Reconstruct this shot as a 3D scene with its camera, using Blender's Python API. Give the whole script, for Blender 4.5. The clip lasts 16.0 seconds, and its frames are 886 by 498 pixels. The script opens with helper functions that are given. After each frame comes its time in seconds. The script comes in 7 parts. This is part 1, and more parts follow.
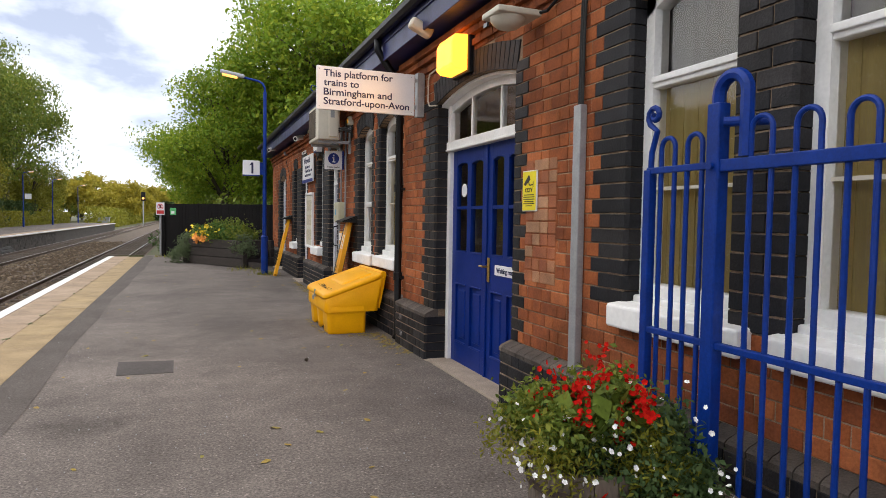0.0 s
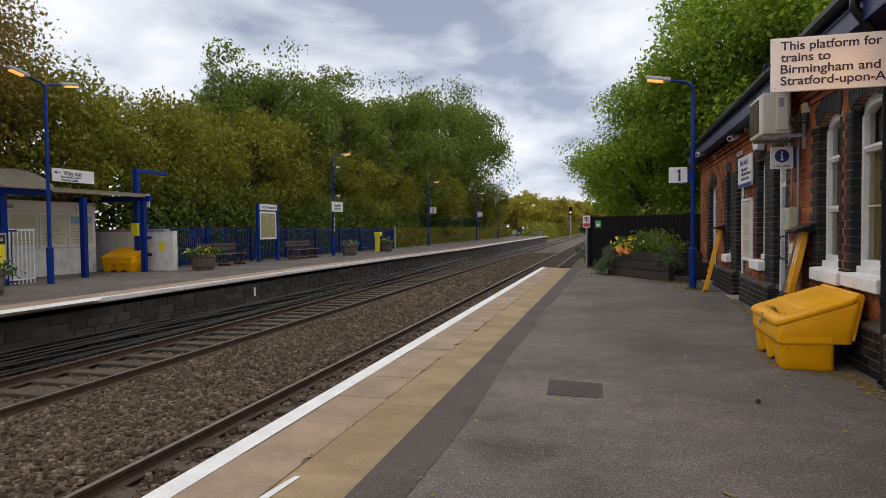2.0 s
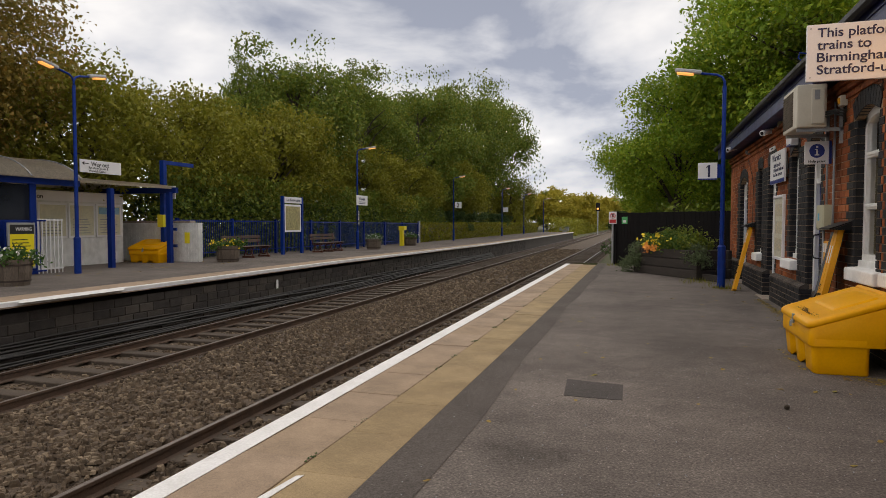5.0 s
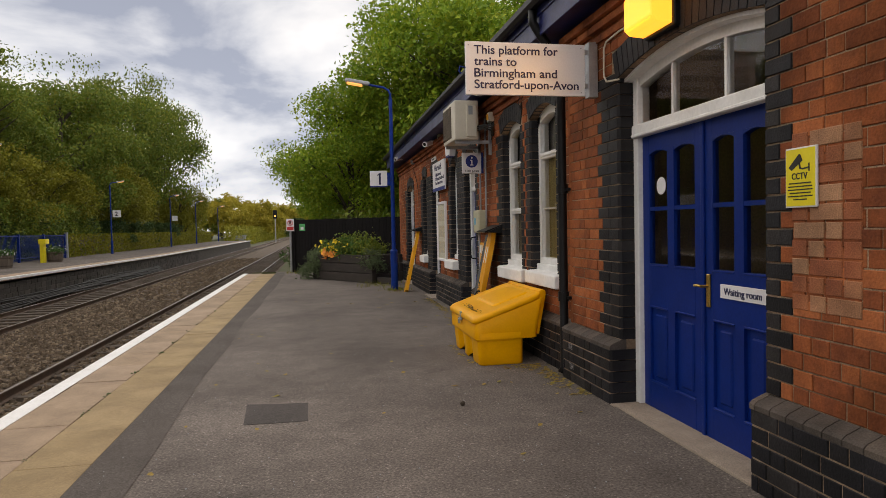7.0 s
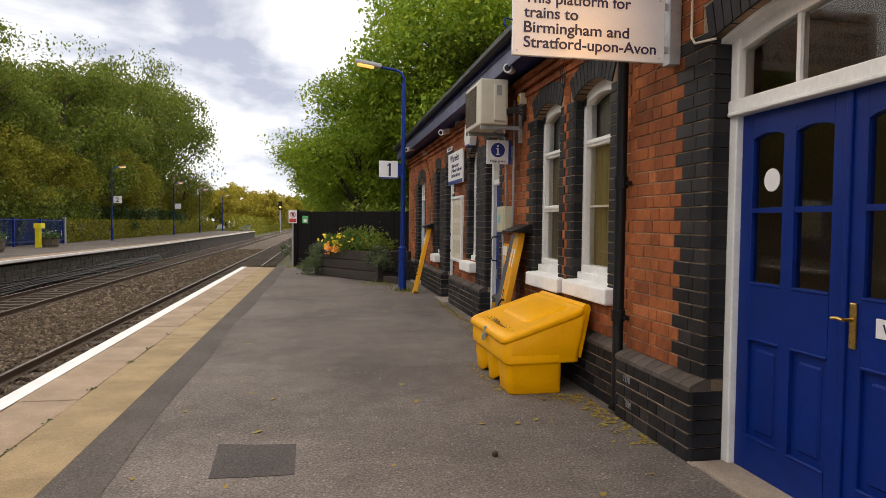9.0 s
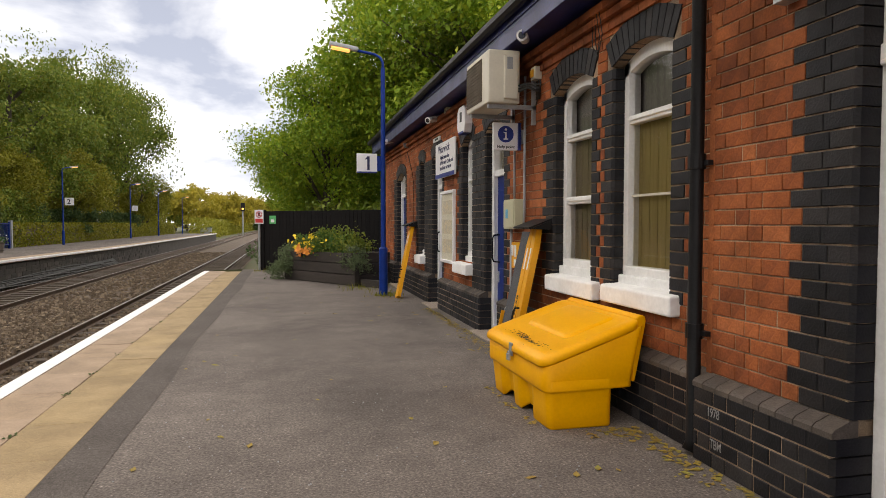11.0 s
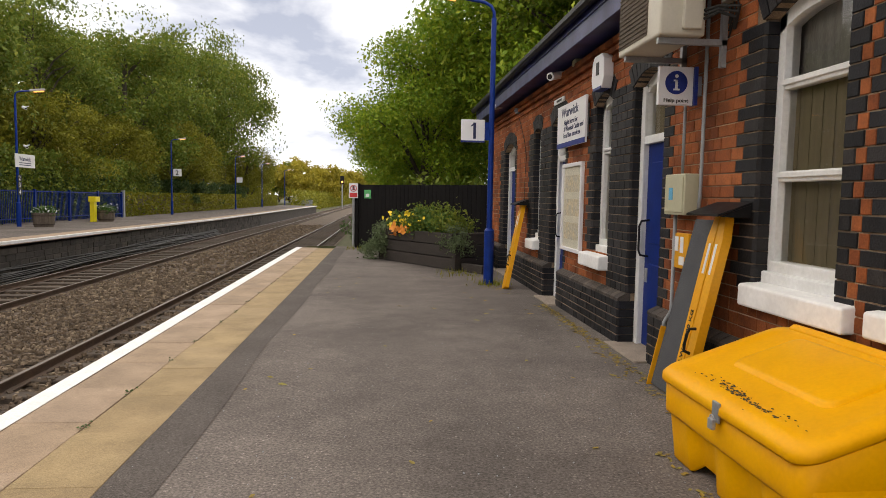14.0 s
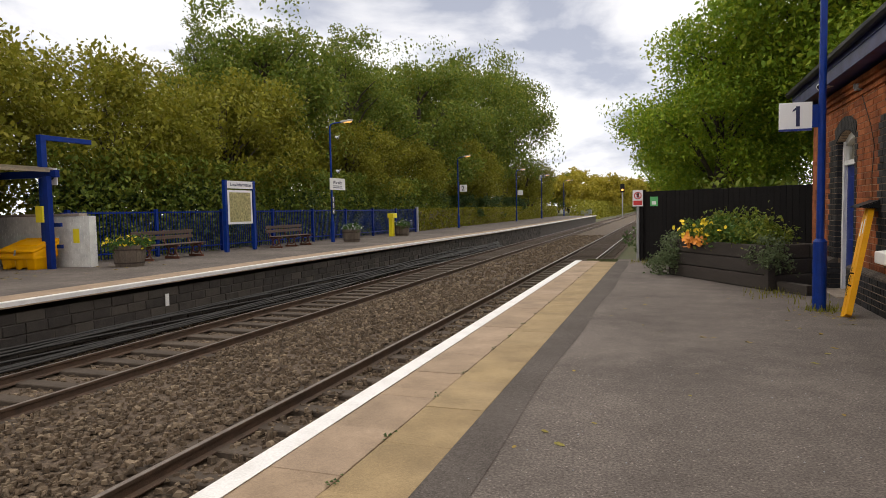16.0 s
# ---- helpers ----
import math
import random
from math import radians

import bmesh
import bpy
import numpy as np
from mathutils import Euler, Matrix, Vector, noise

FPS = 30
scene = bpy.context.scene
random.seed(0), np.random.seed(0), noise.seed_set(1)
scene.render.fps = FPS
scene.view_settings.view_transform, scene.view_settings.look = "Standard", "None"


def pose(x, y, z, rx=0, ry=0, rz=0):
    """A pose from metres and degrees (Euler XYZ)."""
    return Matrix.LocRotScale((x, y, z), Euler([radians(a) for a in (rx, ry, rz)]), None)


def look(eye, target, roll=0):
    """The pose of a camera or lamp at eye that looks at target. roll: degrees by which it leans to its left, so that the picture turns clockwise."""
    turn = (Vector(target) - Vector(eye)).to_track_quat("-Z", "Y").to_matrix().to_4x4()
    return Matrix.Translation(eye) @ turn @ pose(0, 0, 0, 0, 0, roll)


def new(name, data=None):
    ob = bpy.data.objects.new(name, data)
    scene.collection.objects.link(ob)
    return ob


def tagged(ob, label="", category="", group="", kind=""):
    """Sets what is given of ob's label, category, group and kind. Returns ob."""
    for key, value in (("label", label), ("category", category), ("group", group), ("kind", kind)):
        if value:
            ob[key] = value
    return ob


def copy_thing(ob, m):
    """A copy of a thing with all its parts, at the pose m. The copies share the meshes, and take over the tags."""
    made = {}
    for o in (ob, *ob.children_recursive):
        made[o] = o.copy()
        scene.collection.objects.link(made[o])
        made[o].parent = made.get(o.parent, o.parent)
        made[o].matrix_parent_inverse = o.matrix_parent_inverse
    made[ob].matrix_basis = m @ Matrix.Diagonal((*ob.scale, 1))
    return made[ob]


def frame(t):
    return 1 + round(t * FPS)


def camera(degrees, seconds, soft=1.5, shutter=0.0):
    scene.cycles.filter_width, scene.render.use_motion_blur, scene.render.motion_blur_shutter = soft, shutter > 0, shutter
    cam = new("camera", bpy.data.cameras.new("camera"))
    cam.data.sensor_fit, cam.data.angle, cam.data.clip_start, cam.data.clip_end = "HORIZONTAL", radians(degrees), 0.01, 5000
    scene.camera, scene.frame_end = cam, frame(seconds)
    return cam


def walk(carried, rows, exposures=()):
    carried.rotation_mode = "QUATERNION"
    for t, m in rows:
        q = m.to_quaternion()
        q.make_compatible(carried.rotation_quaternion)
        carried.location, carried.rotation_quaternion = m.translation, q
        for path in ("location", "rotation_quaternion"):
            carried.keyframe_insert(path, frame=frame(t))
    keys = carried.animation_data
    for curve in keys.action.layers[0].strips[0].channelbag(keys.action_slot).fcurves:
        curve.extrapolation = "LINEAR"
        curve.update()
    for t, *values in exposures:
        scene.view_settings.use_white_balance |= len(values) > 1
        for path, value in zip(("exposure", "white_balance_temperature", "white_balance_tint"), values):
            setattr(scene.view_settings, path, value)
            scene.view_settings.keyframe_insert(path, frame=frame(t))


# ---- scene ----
cam = camera(68.6, 16.0, soft=0.75)
PATH = [
    (0, (0.721, 0.457, 1.456), (1.445, 2.319, 1.361), 0.9),
    (0.5, (0.767, 0.735, 1.454), (1.186, 2.69, 1.382), 1.2),
    (1, (0.763, 0.959, 1.457), (0.863, 2.956, 1.389), 1.2),
    (1.5, (0.664, 1.108, 1.467), (0.456, 3.096, 1.397), -0.2),
    (2, (0.651, 1.214, 1.461), (0.145, 3.148, 1.396), -0.6),
    (2.5, (0.665, 1.24, 1.463), (-0.131, 3.073, 1.394), 0.0),
    (3, (0.659, 1.254, 1.469), (-0.304, 3.006, 1.407), -0.2),
    (3.2, (0.685, 1.326, 1.447), (-0.338, 3.043, 1.377), -0.4),
    (5.3, (0.696, 1.429, 1.45), (0.303, 3.388, 1.369), -0.1),
    (5.5, (0.675, 1.459, 1.453), (0.432, 3.442, 1.37), -0.3),
    (6, (0.631, 1.539, 1.445), (0.766, 3.532, 1.353), -1.2),
    (6.5, (0.648, 1.655, 1.446), (0.937, 3.631, 1.336), -1.2),
    (7, (0.68, 1.839, 1.456), (1.057, 3.803, 1.388), -1.2),
    (7.5, (0.7, 2.095, 1.449), (1.11, 4.05, 1.338), -1.0),
    (8, (0.665, 2.394, 1.464), (1.082, 4.347, 1.366), -1.4),
    (8.5, (0.73, 2.745, 1.492), (1.1, 4.709, 1.409), -0.7),
    (9, (0.729, 3.048, 1.466), (1.092, 5.013, 1.387), 0.6),
    (9.2, (0.716, 3.193, 1.481), (1.069, 5.16, 1.39), -0.0),
    (11.3, (0.555, 4.406, 1.41), (1.056, 6.341, 1.336), 0.6),
    (11.5, (0.559, 4.512, 1.409), (1.084, 6.439, 1.305), 1.1),
    (12, (0.622, 4.848, 1.422), (1.188, 6.764, 1.333), 1.0),
    (12.5, (0.641, 5.139, 1.409), (1.23, 7.049, 1.324), 1.4),
    (13, (0.608, 5.466, 1.447), (1.125, 7.396, 1.354), -0.4),
    (13.5, (0.659, 5.813, 1.442), (0.991, 7.782, 1.321), 0.2),
    (14, (0.624, 6.034, 1.462), (0.806, 8.02, 1.306), 1.0),
    (14.5, (0.557, 6.364, 1.454), (0.603, 8.36, 1.34), -0.4),
    (15, (0.509, 6.664, 1.465), (0.209, 8.639, 1.359), -0.3),
    (15.5, (0.521, 6.898, 1.482), (-0.049, 8.813, 1.386), -0.6),
    (16, (0.48, 7.131, 1.467), (-0.173, 9.017, 1.342), -1.1),
]
walk(cam, [(t, look(eye, target, roll)) for t, eye, target, roll in PATH],
     exposures=((0, 0.4, 6350, 11), (2, -0.36, 6350, 11), (3.2, -0.34, 6900, 13), (5.3, -0.42, 6850, 12), (7, -0.24, 6900, 12), (8.5, 0.08, 6900, 12), (9.2, 0.12, 6900, 12), (11.3, 0.25, 7000, 12), (13, 0.25, 7050, 12), (14.5, 0.12, 6950, 12), (16, 0.0, 6950, 12)))

# ---- sky, sun, exposure ----
world = bpy.data.worlds.new("sky")
scene.world = world
world.use_nodes = True
wt = world.node_tree
wt.nodes.clear()
w_out = wt.nodes.new("ShaderNodeOutputWorld")
w_bg = wt.nodes.new("ShaderNodeBackground")
w_sky = wt.nodes.new("ShaderNodeTexSky")
w_sky.sky_type, w_sky.sun_disc = "NISHITA", False
w_sky.sun_elevation, w_sky.sun_rotation = radians(77), radians(311)
w_sky.air_density, w_sky.dust_density = 1.0, 1.5
w_co = wt.nodes.new("ShaderNodeTexCoord")
w_map = wt.nodes.new("ShaderNodeMapping")
w_map.inputs["Scale"].default_value = (1.0, 1.0, 2.6)
w_map.inputs["Location"].default_value = (0.35, 0.1, 0.2)
w_n = wt.nodes.new("ShaderNodeTexNoise")
w_n.inputs["Scale"].default_value, w_n.inputs["Detail"].default_value = 2.6, 8.0
w_n.inputs["Roughness"].default_value = 0.52
w_n.inputs["Distortion"].default_value = 0.25
w_r = wt.nodes.new("ShaderNodeValToRGB")
w_r.color_ramp.elements[0].position, w_r.color_ramp.elements[0].color = 0.37, (0.40, 0.44, 0.55, 1)
w_r.color_ramp.elements[1].position, w_r.color_ramp.elements[1].color = 0.58, (1.16, 1.16, 1.16, 1)
w_e = w_r.color_ramp.elements.new(0.45)
w_e.color = (0.74, 0.77, 0.84, 1)
w_sc = wt.nodes.new("ShaderNodeMix")
w_sc.data_type, w_sc.blend_type = "RGBA", "MULTIPLY"
w_sc.inputs["Factor"].default_value = 1.0
w_sc.inputs["B"].default_value = (0.12, 0.12, 0.12, 1)
w_mx = wt.nodes.new("ShaderNodeMix")
w_mx.data_type = "RGBA"
w_mx.inputs["Factor"].default_value = 0.86
wt.links.new(w_co.outputs["Generated"], w_map.inputs["Vector"])
wt.links.new(w_map.outputs["Vector"], w_n.inputs["Vector"])
wt.links.new(w_n.outputs["Fac"], w_r.inputs["Fac"])
wt.links.new(w_sky.outputs["Color"], w_sc.inputs["A"])
wt.links.new(w_sc.outputs["Result"], w_mx.inputs["A"])
# clouds brighter through the haze low down, greyer overhead
w_sep = wt.nodes.new("ShaderNodeSeparateXYZ")
w_g = wt.nodes.new("ShaderNodeMapRange")
w_g.inputs["From Min"].default_value, w_g.inputs["From Max"].default_value = 0.02, 0.62
w_g.inputs["To Min"].default_value, w_g.inputs["To Max"].default_value = 1.5, 0.85
w_gm = wt.nodes.new("ShaderNodeVectorMath")
w_gm.operation = "SCALE"
wt.links.new(w_co.outputs["Generated"], w_sep.inputs["Vector"])
wt.links.new(w_sep.outputs["Z"], w_g.inputs["Value"])
wt.links.new(w_r.outputs["Color"], w_gm.inputs[0])
wt.links.new(w_g.outputs["Result"], w_gm.inputs["Scale"])
wt.links.new(w_gm.outputs["Vector"], w_mx.inputs["B"])
wt.links.new(w_mx.outputs["Result"], w_bg.inputs["Color"])
w_bg.inputs["Strength"].default_value = 1.0
wt.links.new(w_bg.outputs["Background"], w_out.inputs["Surface"])

sun_data = bpy.data.lights.new("sun", "SUN")
sun_data.energy, sun_data.angle, sun_data.color = 2.4, radians(140), (1.0, 0.93, 0.83)
sun = new("sun", sun_data)
sun.matrix_world = look((-3.5, 3, 20), (0, 0, 0))

# ---- helpers ----
ROOT = {}


def link(nt, a, b):
    nt.links.new(a, b)


def mat(name, c1, c2=None, rough=0.6, metal=0.0, scale=6.0, fine=90.0, bump=0.15, spec=0.5, rnd="", c3=None, fine_amt=0.25, transl=0.0, rough_var=0.1, stretch=(1, 1, 1), grime=0.0, grime_scale=1.1):
    """Two scales of colour variation, fine relief, optional per-piece colour (rnd: object or island)."""
    c2 = c2 or tuple(v * 0.7 for v in c1)
    m = bpy.data.materials.new(name)
    m.use_nodes = True
    nt = m.node_tree
    p = nt.nodes["Principled BSDF"]
    co = nt.nodes.new("ShaderNodeTexCoord")
    mp = nt.nodes.new("ShaderNodeMapping")
    mp.inputs["Scale"].default_value = stretch
    link(nt, co.outputs["Object"], mp.inputs["Vector"])
    big = nt.nodes.new("ShaderNodeTexNoise")
    big.inputs["Scale"].default_value, big.inputs["Detail"].default_value = scale, 5.0
    small = nt.nodes.new("ShaderNodeTexNoise")
    small.inputs["Scale"].default_value, small.inputs["Detail"].default_value = fine, 3.0
    link(nt, mp.outputs["Vector"], big.inputs["Vector"])
    link(nt, mp.outputs["Vector"], small.inputs["Vector"])
    rr = nt.nodes.new("ShaderNodeMapRange")
    rr.inputs["From Min"].default_value, rr.inputs["From Max"].default_value = 0.32, 0.68
    link(nt, big.outputs["Fac"], rr.inputs["Value"])
    mx = nt.nodes.new("ShaderNodeMix")
    mx.data_type = "RGBA"
    mx.inputs["A"].default_value, mx.inputs["B"].default_value = (*c1, 1), (*c2, 1)
    link(nt, rr.outputs["Result"], mx.inputs["Factor"])
    out = mx.outputs["Result"]
    if rnd:
        if rnd == "object":
            src = nt.nodes.new("ShaderNodeObjectInfo").outputs["Random"]
        else:
            src = nt.nodes.new("ShaderNodeNewGeometry").outputs["Random Per Island"]
        ramp = nt.nodes.new("ShaderNodeValToRGB")
        ramp.color_ramp.elements[0].color = (*c1, 1)
        ramp.color_ramp.elements[1].color = (*(c3 or c2), 1)
        e = ramp.color_ramp.elements.new(0.55)
        e.color = (*c2, 1)
        link(nt, src, ramp.inputs["Fac"])
        m2 = nt.nodes.new("ShaderNodeMix")
        m2.data_type = "RGBA"
        m2.inputs["Factor"].default_value = 0.55
        link(nt, out, m2.inputs["A"])
        link(nt, ramp.outputs["Color"], m2.inputs["B"])
        out = m2.outputs["Result"]
    fr = nt.nodes.new("ShaderNodeMapRange")
    fr.inputs["From Min"].default_value, fr.inputs["From Max"].default_value = 0.3, 0.7
    fr.inputs["To Min"].default_value, fr.inputs["To Max"].default_value = 1 - fine_amt, 1 + fine_amt
    link(nt, small.outputs["Fac"], fr.inputs["Value"])
    mul = nt.nodes.new("ShaderNodeVectorMath")
    mul.operation = "SCALE"
    link(nt, out, mul.inputs[0])
    link(nt, fr.outputs["Result"], mul.inputs["Scale"])
    link(nt, mul.outputs["Vector"], p.inputs["Base Color"])
    if grime:
        geo = nt.nodes.new("ShaderNodeNewGeometry")
        gn = nt.nodes.new("ShaderNodeTexNoise")
        gn.inputs["Scale"].default_value, gn.inputs["Detail"].default_value, gn.inputs["Roughness"].default_value = grime_scale, 7.0, 0.62
        link(nt, geo.outputs["Position"], gn.inputs["Vector"])
        gr = nt.nodes.new("ShaderNodeMapRange")
        gr.inputs["From Min"].default_value, gr.inputs["From Max"].default_value = 0.36, 0.64
        gr.inputs["To Min"].default_value, gr.inputs["To Max"].default_value = 1 - grime, 1 + grime * 0.35
        link(nt, gn.outputs["Fac"], gr.inputs["Value"])
        gm = nt.nodes.new("ShaderNodeVectorMath")
        gm.operation = "SCALE"
        link(nt, mul.outputs["Vector"], gm.inputs[0])
        link(nt, gr.outputs["Result"], gm.inputs["Scale"])
        link(nt, gm.outputs["Vector"], p.inputs["Base Color"])
    rg = nt.nodes.new("ShaderNodeMapRange")
    rg.inputs["To Min"].default_value, rg.inputs["To Max"].default_value = max(0.02, rough - rough_var), min(1, rough + rough_var)
    link(nt, big.outputs["Fac"], rg.inputs["Value"])
    link(nt, rg.outputs["Result"], p.inputs["Roughness"])
    p.inputs["Metallic"].default_value = metal
    p.inputs["Specular IOR Level"].default_value = spec
    if bump:
        bp = nt.nodes.new("ShaderNodeBump")
        bp.inputs["Strength"].default_value, bp.inputs["Distance"].default_value = bump, 0.01
        link(nt, small.outputs["Fac"], bp.inputs["Height"])
        link(nt, bp.outputs["Normal"], p.inputs["Normal"])
    if transl:
        tb = nt.nodes.new("ShaderNodeBsdfTranslucent")
        link(nt, mul.outputs["Vector"], tb.inputs["Color"])
        ms = nt.nodes.new("ShaderNodeMixShader")
        ms.inputs["Fac"].default_value = transl
        o = nt.nodes["Material Output"]
        link(nt, p.outputs["BSDF"], ms.inputs[1])
        link(nt, tb.outputs["BSDF"], ms.inputs[2])
        link(nt, ms.outputs["Shader"], o.inputs["Surface"])
    return m


def glow(name, c, strength):
    m = bpy.data.materials.new(name)
    m.use_nodes = True
    p = m.node_tree.nodes["Principled BSDF"]
    p.inputs["Base Color"].default_value = (*c, 1)
    p.inputs["Emission Color"].default_value = (*c, 1)
    p.inputs["Emission Strength"].default_value = strength
    return m


def clear_glass(name, tint=(1, 1, 1)):
    m = bpy.data.materials.new(name)
    m.use_nodes = True
    nt = m.node_tree
    nt.nodes.remove(nt.nodes["Principled BSDF"])
    o = nt.nodes["Material Output"]
    t = nt.nodes.new("ShaderNodeBsdfTransparent")
    t.inputs["Color"].default_value = (*tint, 1)
    g = nt.nodes.new("ShaderNodeBsdfGlossy")
    g.inputs["Roughness"].default_value = 0.02
    f = nt.nodes.new("ShaderNodeFresnel")
    f.inputs["IOR"].default_value = 1.52
    ms = nt.nodes.new("ShaderNodeMixShader")
    link(nt, f.outputs["Fac"], ms.inputs["Fac"])
    link(nt, t.outputs["BSDF"], ms.inputs[1])
    link(nt, g.outputs["BSDF"], ms.inputs[2])
    link(nt, ms.outputs["Shader"], o.inputs["Surface"])
    return m


def thing(name, loc, label, category, group="", kind=""):
    e = new(name)
    e.empty_display_size = 0.1
    e.location = loc
    ROOT[e.name] = Vector(loc)
    return tagged(e, label, category, group, kind)


def part(name, bm, material, parent=None, label="", smooth=False, recalc=True):
    """Links a bmesh in world places as one mesh under a thing or a part."""
    me = bpy.data.meshes.new(name)
    loc = ROOT.get(parent.name, Vector((0, 0, 0))) if parent else Vector((0, 0, 0))
    if loc.length:
        bmesh.ops.translate(bm, vec=-loc, verts=bm.verts)
    if recalc:
        bmesh.ops.recalc_face_normals(bm, faces=bm.faces)
    bm.to_mesh(me)
    bm.free()
    if smooth:
        me.polygons.foreach_set("use_smooth", [True] * len(me.polygons))
    me.materials.append(material)
    ob = new(name, me)
    if parent:
        ob.parent = parent
        ROOT[ob.name] = loc
    return tagged(ob, label)


def setting(name, bm, material, label, category="", kind="structure", smooth=False):
    return tagged(part(name, bm, material, smooth=smooth), label, category or name.split("_")[0], kind=kind)


def bx(bm, x0, x1, y0, y1, z0, z1, bevel=0.0, seg=2):
    g = bmesh.ops.create_cube(bm, size=1)
    m = Matrix.Translation(((x0 + x1) / 2, (y0 + y1) / 2, (z0 + z1) / 2)) @ Matrix.Diagonal((x1 - x0, y1 - y0, z1 - z0, 1))
    bmesh.ops.transform(bm, matrix=m, verts=g["verts"])
    if bevel:
        es = list({e for v in g["verts"] for e in v.link_edges})
        bmesh.ops.bevel(bm, geom=es, offset=bevel, segments=seg, affect="EDGES", profile=0.5)
    return bm


def box(*a, bevel=0.0, seg=2):
    return bx(bmesh.new(), *a, bevel=bevel, seg=seg)


def rod(bm, p0, p1, r0, r1=None, seg=12):
    p0, p1 = Vector(p0), Vector(p1)
    d = p1 - p0
    m = Matrix.Translation((p0 + p1) / 2) @ d.to_track_quat("Z", "Y").to_matrix().to_4x4()
    bmesh.ops.create_cone(bm, cap_ends=True, segments=seg, radius1=r0, radius2=r0 if r1 is None else r1, depth=d.length, matrix=m)
    return bm


def tube(bm, pts, r, seg=8, taper=None):
    """A swept pipe through points."""
    pts = [Vector(p) for p in pts]
    rings = []
    side = None
    for i, p in enumerate(pts):
        d = (pts[min(i + 1, len(pts) - 1)] - pts[max(i - 1, 0)]).normalized()
        if side is None:
            side = d.orthogonal().normalized()
        side = (side - d * side.dot(d)).normalized()
        up = d.cross(side)
        rr = r if taper is None else r + (taper - r) * i / max(1, len(pts) - 1)
        rings.append([bm.verts.new(p + (side * math.cos(a) + up * math.sin(a)) * rr) for a in [2 * math.pi * k / seg for k in range(seg)]])
    for a, b in zip(rings, rings[1:]):
        for k in range(seg):
            bm.faces.new((a[k], a[(k + 1) % seg], b[(k + 1) % seg], b[k]))
    bm.faces.new(rings[0])
    bm.faces.new(rings[-1][::-1])
    return bm


def arc(c, r, a0, a1, n, u, v):
    c, u, v = Vector(c), Vector(u), Vector(v)
    return [c + u * (r * math.cos(radians(a0 + (a1 - a0) * i / n))) + v * (r * math.sin(radians(a0 + (a1 - a0) * i / n))) for i in range(n + 1)]


def prism(bm, poly, axis, a, b):
    """A polygon pushed along an axis: poly holds the other two coordinates in order."""
    def p3(q, v):
        return {"x": (v, q[0], q[1]), "y": (q[0], v, q[1]), "z": (q[0], q[1], v)}[axis]
    lo = [bm.verts.new(p3(q, a)) for q in poly]
    hi = [bm.verts.new(p3(q, b)) for q in poly]
    n = len(poly)
    for i in range(n):
        bm.faces.new((lo[i], lo[(i + 1) % n], hi[(i + 1) % n], hi[i]))
    bm.faces.new(lo)
    bm.faces.new(hi[::-1])
    return bm


def words(name, text, size, m, material, parent, width=0.0, thick=0.0015, label=""):
    """Writing in the built-in font as a mesh, at the pose m in the world."""
    cu = bpy.data.curves.new(name, "FONT")
    cu.body, cu.size, cu.extrude = text, size, thick
    cu.offset = size * 0.012
    tmp = bpy.data.objects.new(name, cu)
    scene.collection.objects.link(tmp)
    dg = bpy.context.evaluated_depsgraph_get()
    me = bpy.data.meshes.new_from_object(tmp.evaluated_get(dg))
    bpy.data.objects.remove(tmp)
    sc = 1.0
    xs = [v.co.x for v in me.vertices]
    me.transform(Matrix.Translation((-min(xs), 0, 0)))
    if width:
        sc = width / max(1e-6, max(xs) - min(xs))
    loc = ROOT.get(parent.name, Vector((0, 0, 0)))
    me.transform(Matrix.Translation(-loc) @ m @ Matrix.Diagonal((sc, 1, 1, 1)))
    me.materials.clear()
    me.materials.append(material)
    ob = new(name, me)
    ob.parent = parent
    ROOT[ob.name] = loc
    return tagged(ob, label)


WALLFACE = (90, 0, -90)   # writing on the building, read from the track
FACE_BACK = (90, 0, 0)    # writing read by one walking along the platform
TRACKFACE = (90, 0, 90)   # writing on the far platform, read from this one

# ---- materials ----
RED = dict(c1=(0.185, 0.056, 0.026), c2=(0.36, 0.108, 0.036), c3=(0.52, 0.175, 0.065), rough=0.9, scale=14, fine=70, bump=0.3, spec=0.2, fine_amt=0.16, grime=0.5, grime_scale=1.6)
BLUE = dict(c1=(0.019, 0.019, 0.023), c2=(0.008, 0.008, 0.010), c3=(0.060, 0.053, 0.050), rough=0.62, scale=9, fine=80, bump=0.3, spec=0.28, fine_amt=0.25, grime=0.4, grime_scale=2.5)
m_red_i, m_red_o = mat("red brick", rnd="island", **RED), mat("red brick single", rnd="object", **RED)
m_blue_i, m_blue_o = mat("blue brick", rnd="island", **BLUE), mat("blue brick single", rnd="object", **BLUE)
m_buff = mat("repair brick", (0.30, 0.085, 0.036), (0.40, 0.15, 0.062), c3=(0.50, 0.34, 0.20), grime=0.35, grime_scale=4.0, rough=0.9, rnd="object", fine=140, bump=0.35)
m_mortar = mat("mortar", (0.44, 0.32, 0.21), (0.27, 0.185, 0.12), rough=0.95, scale=5, fine=160, bump=0.4, fine_amt=0.35, grime=0.55, grime_scale=2.2)
m_cap = mat("plinth cap brick", (0.105, 0.086, 0.072), (0.055, 0.047, 0.043), c3=(0.17, 0.135, 0.105), grime=0.4, grime_scale=3.0, spec=0.25, rough=0.75, rnd="object", fine=120, bump=0.3)
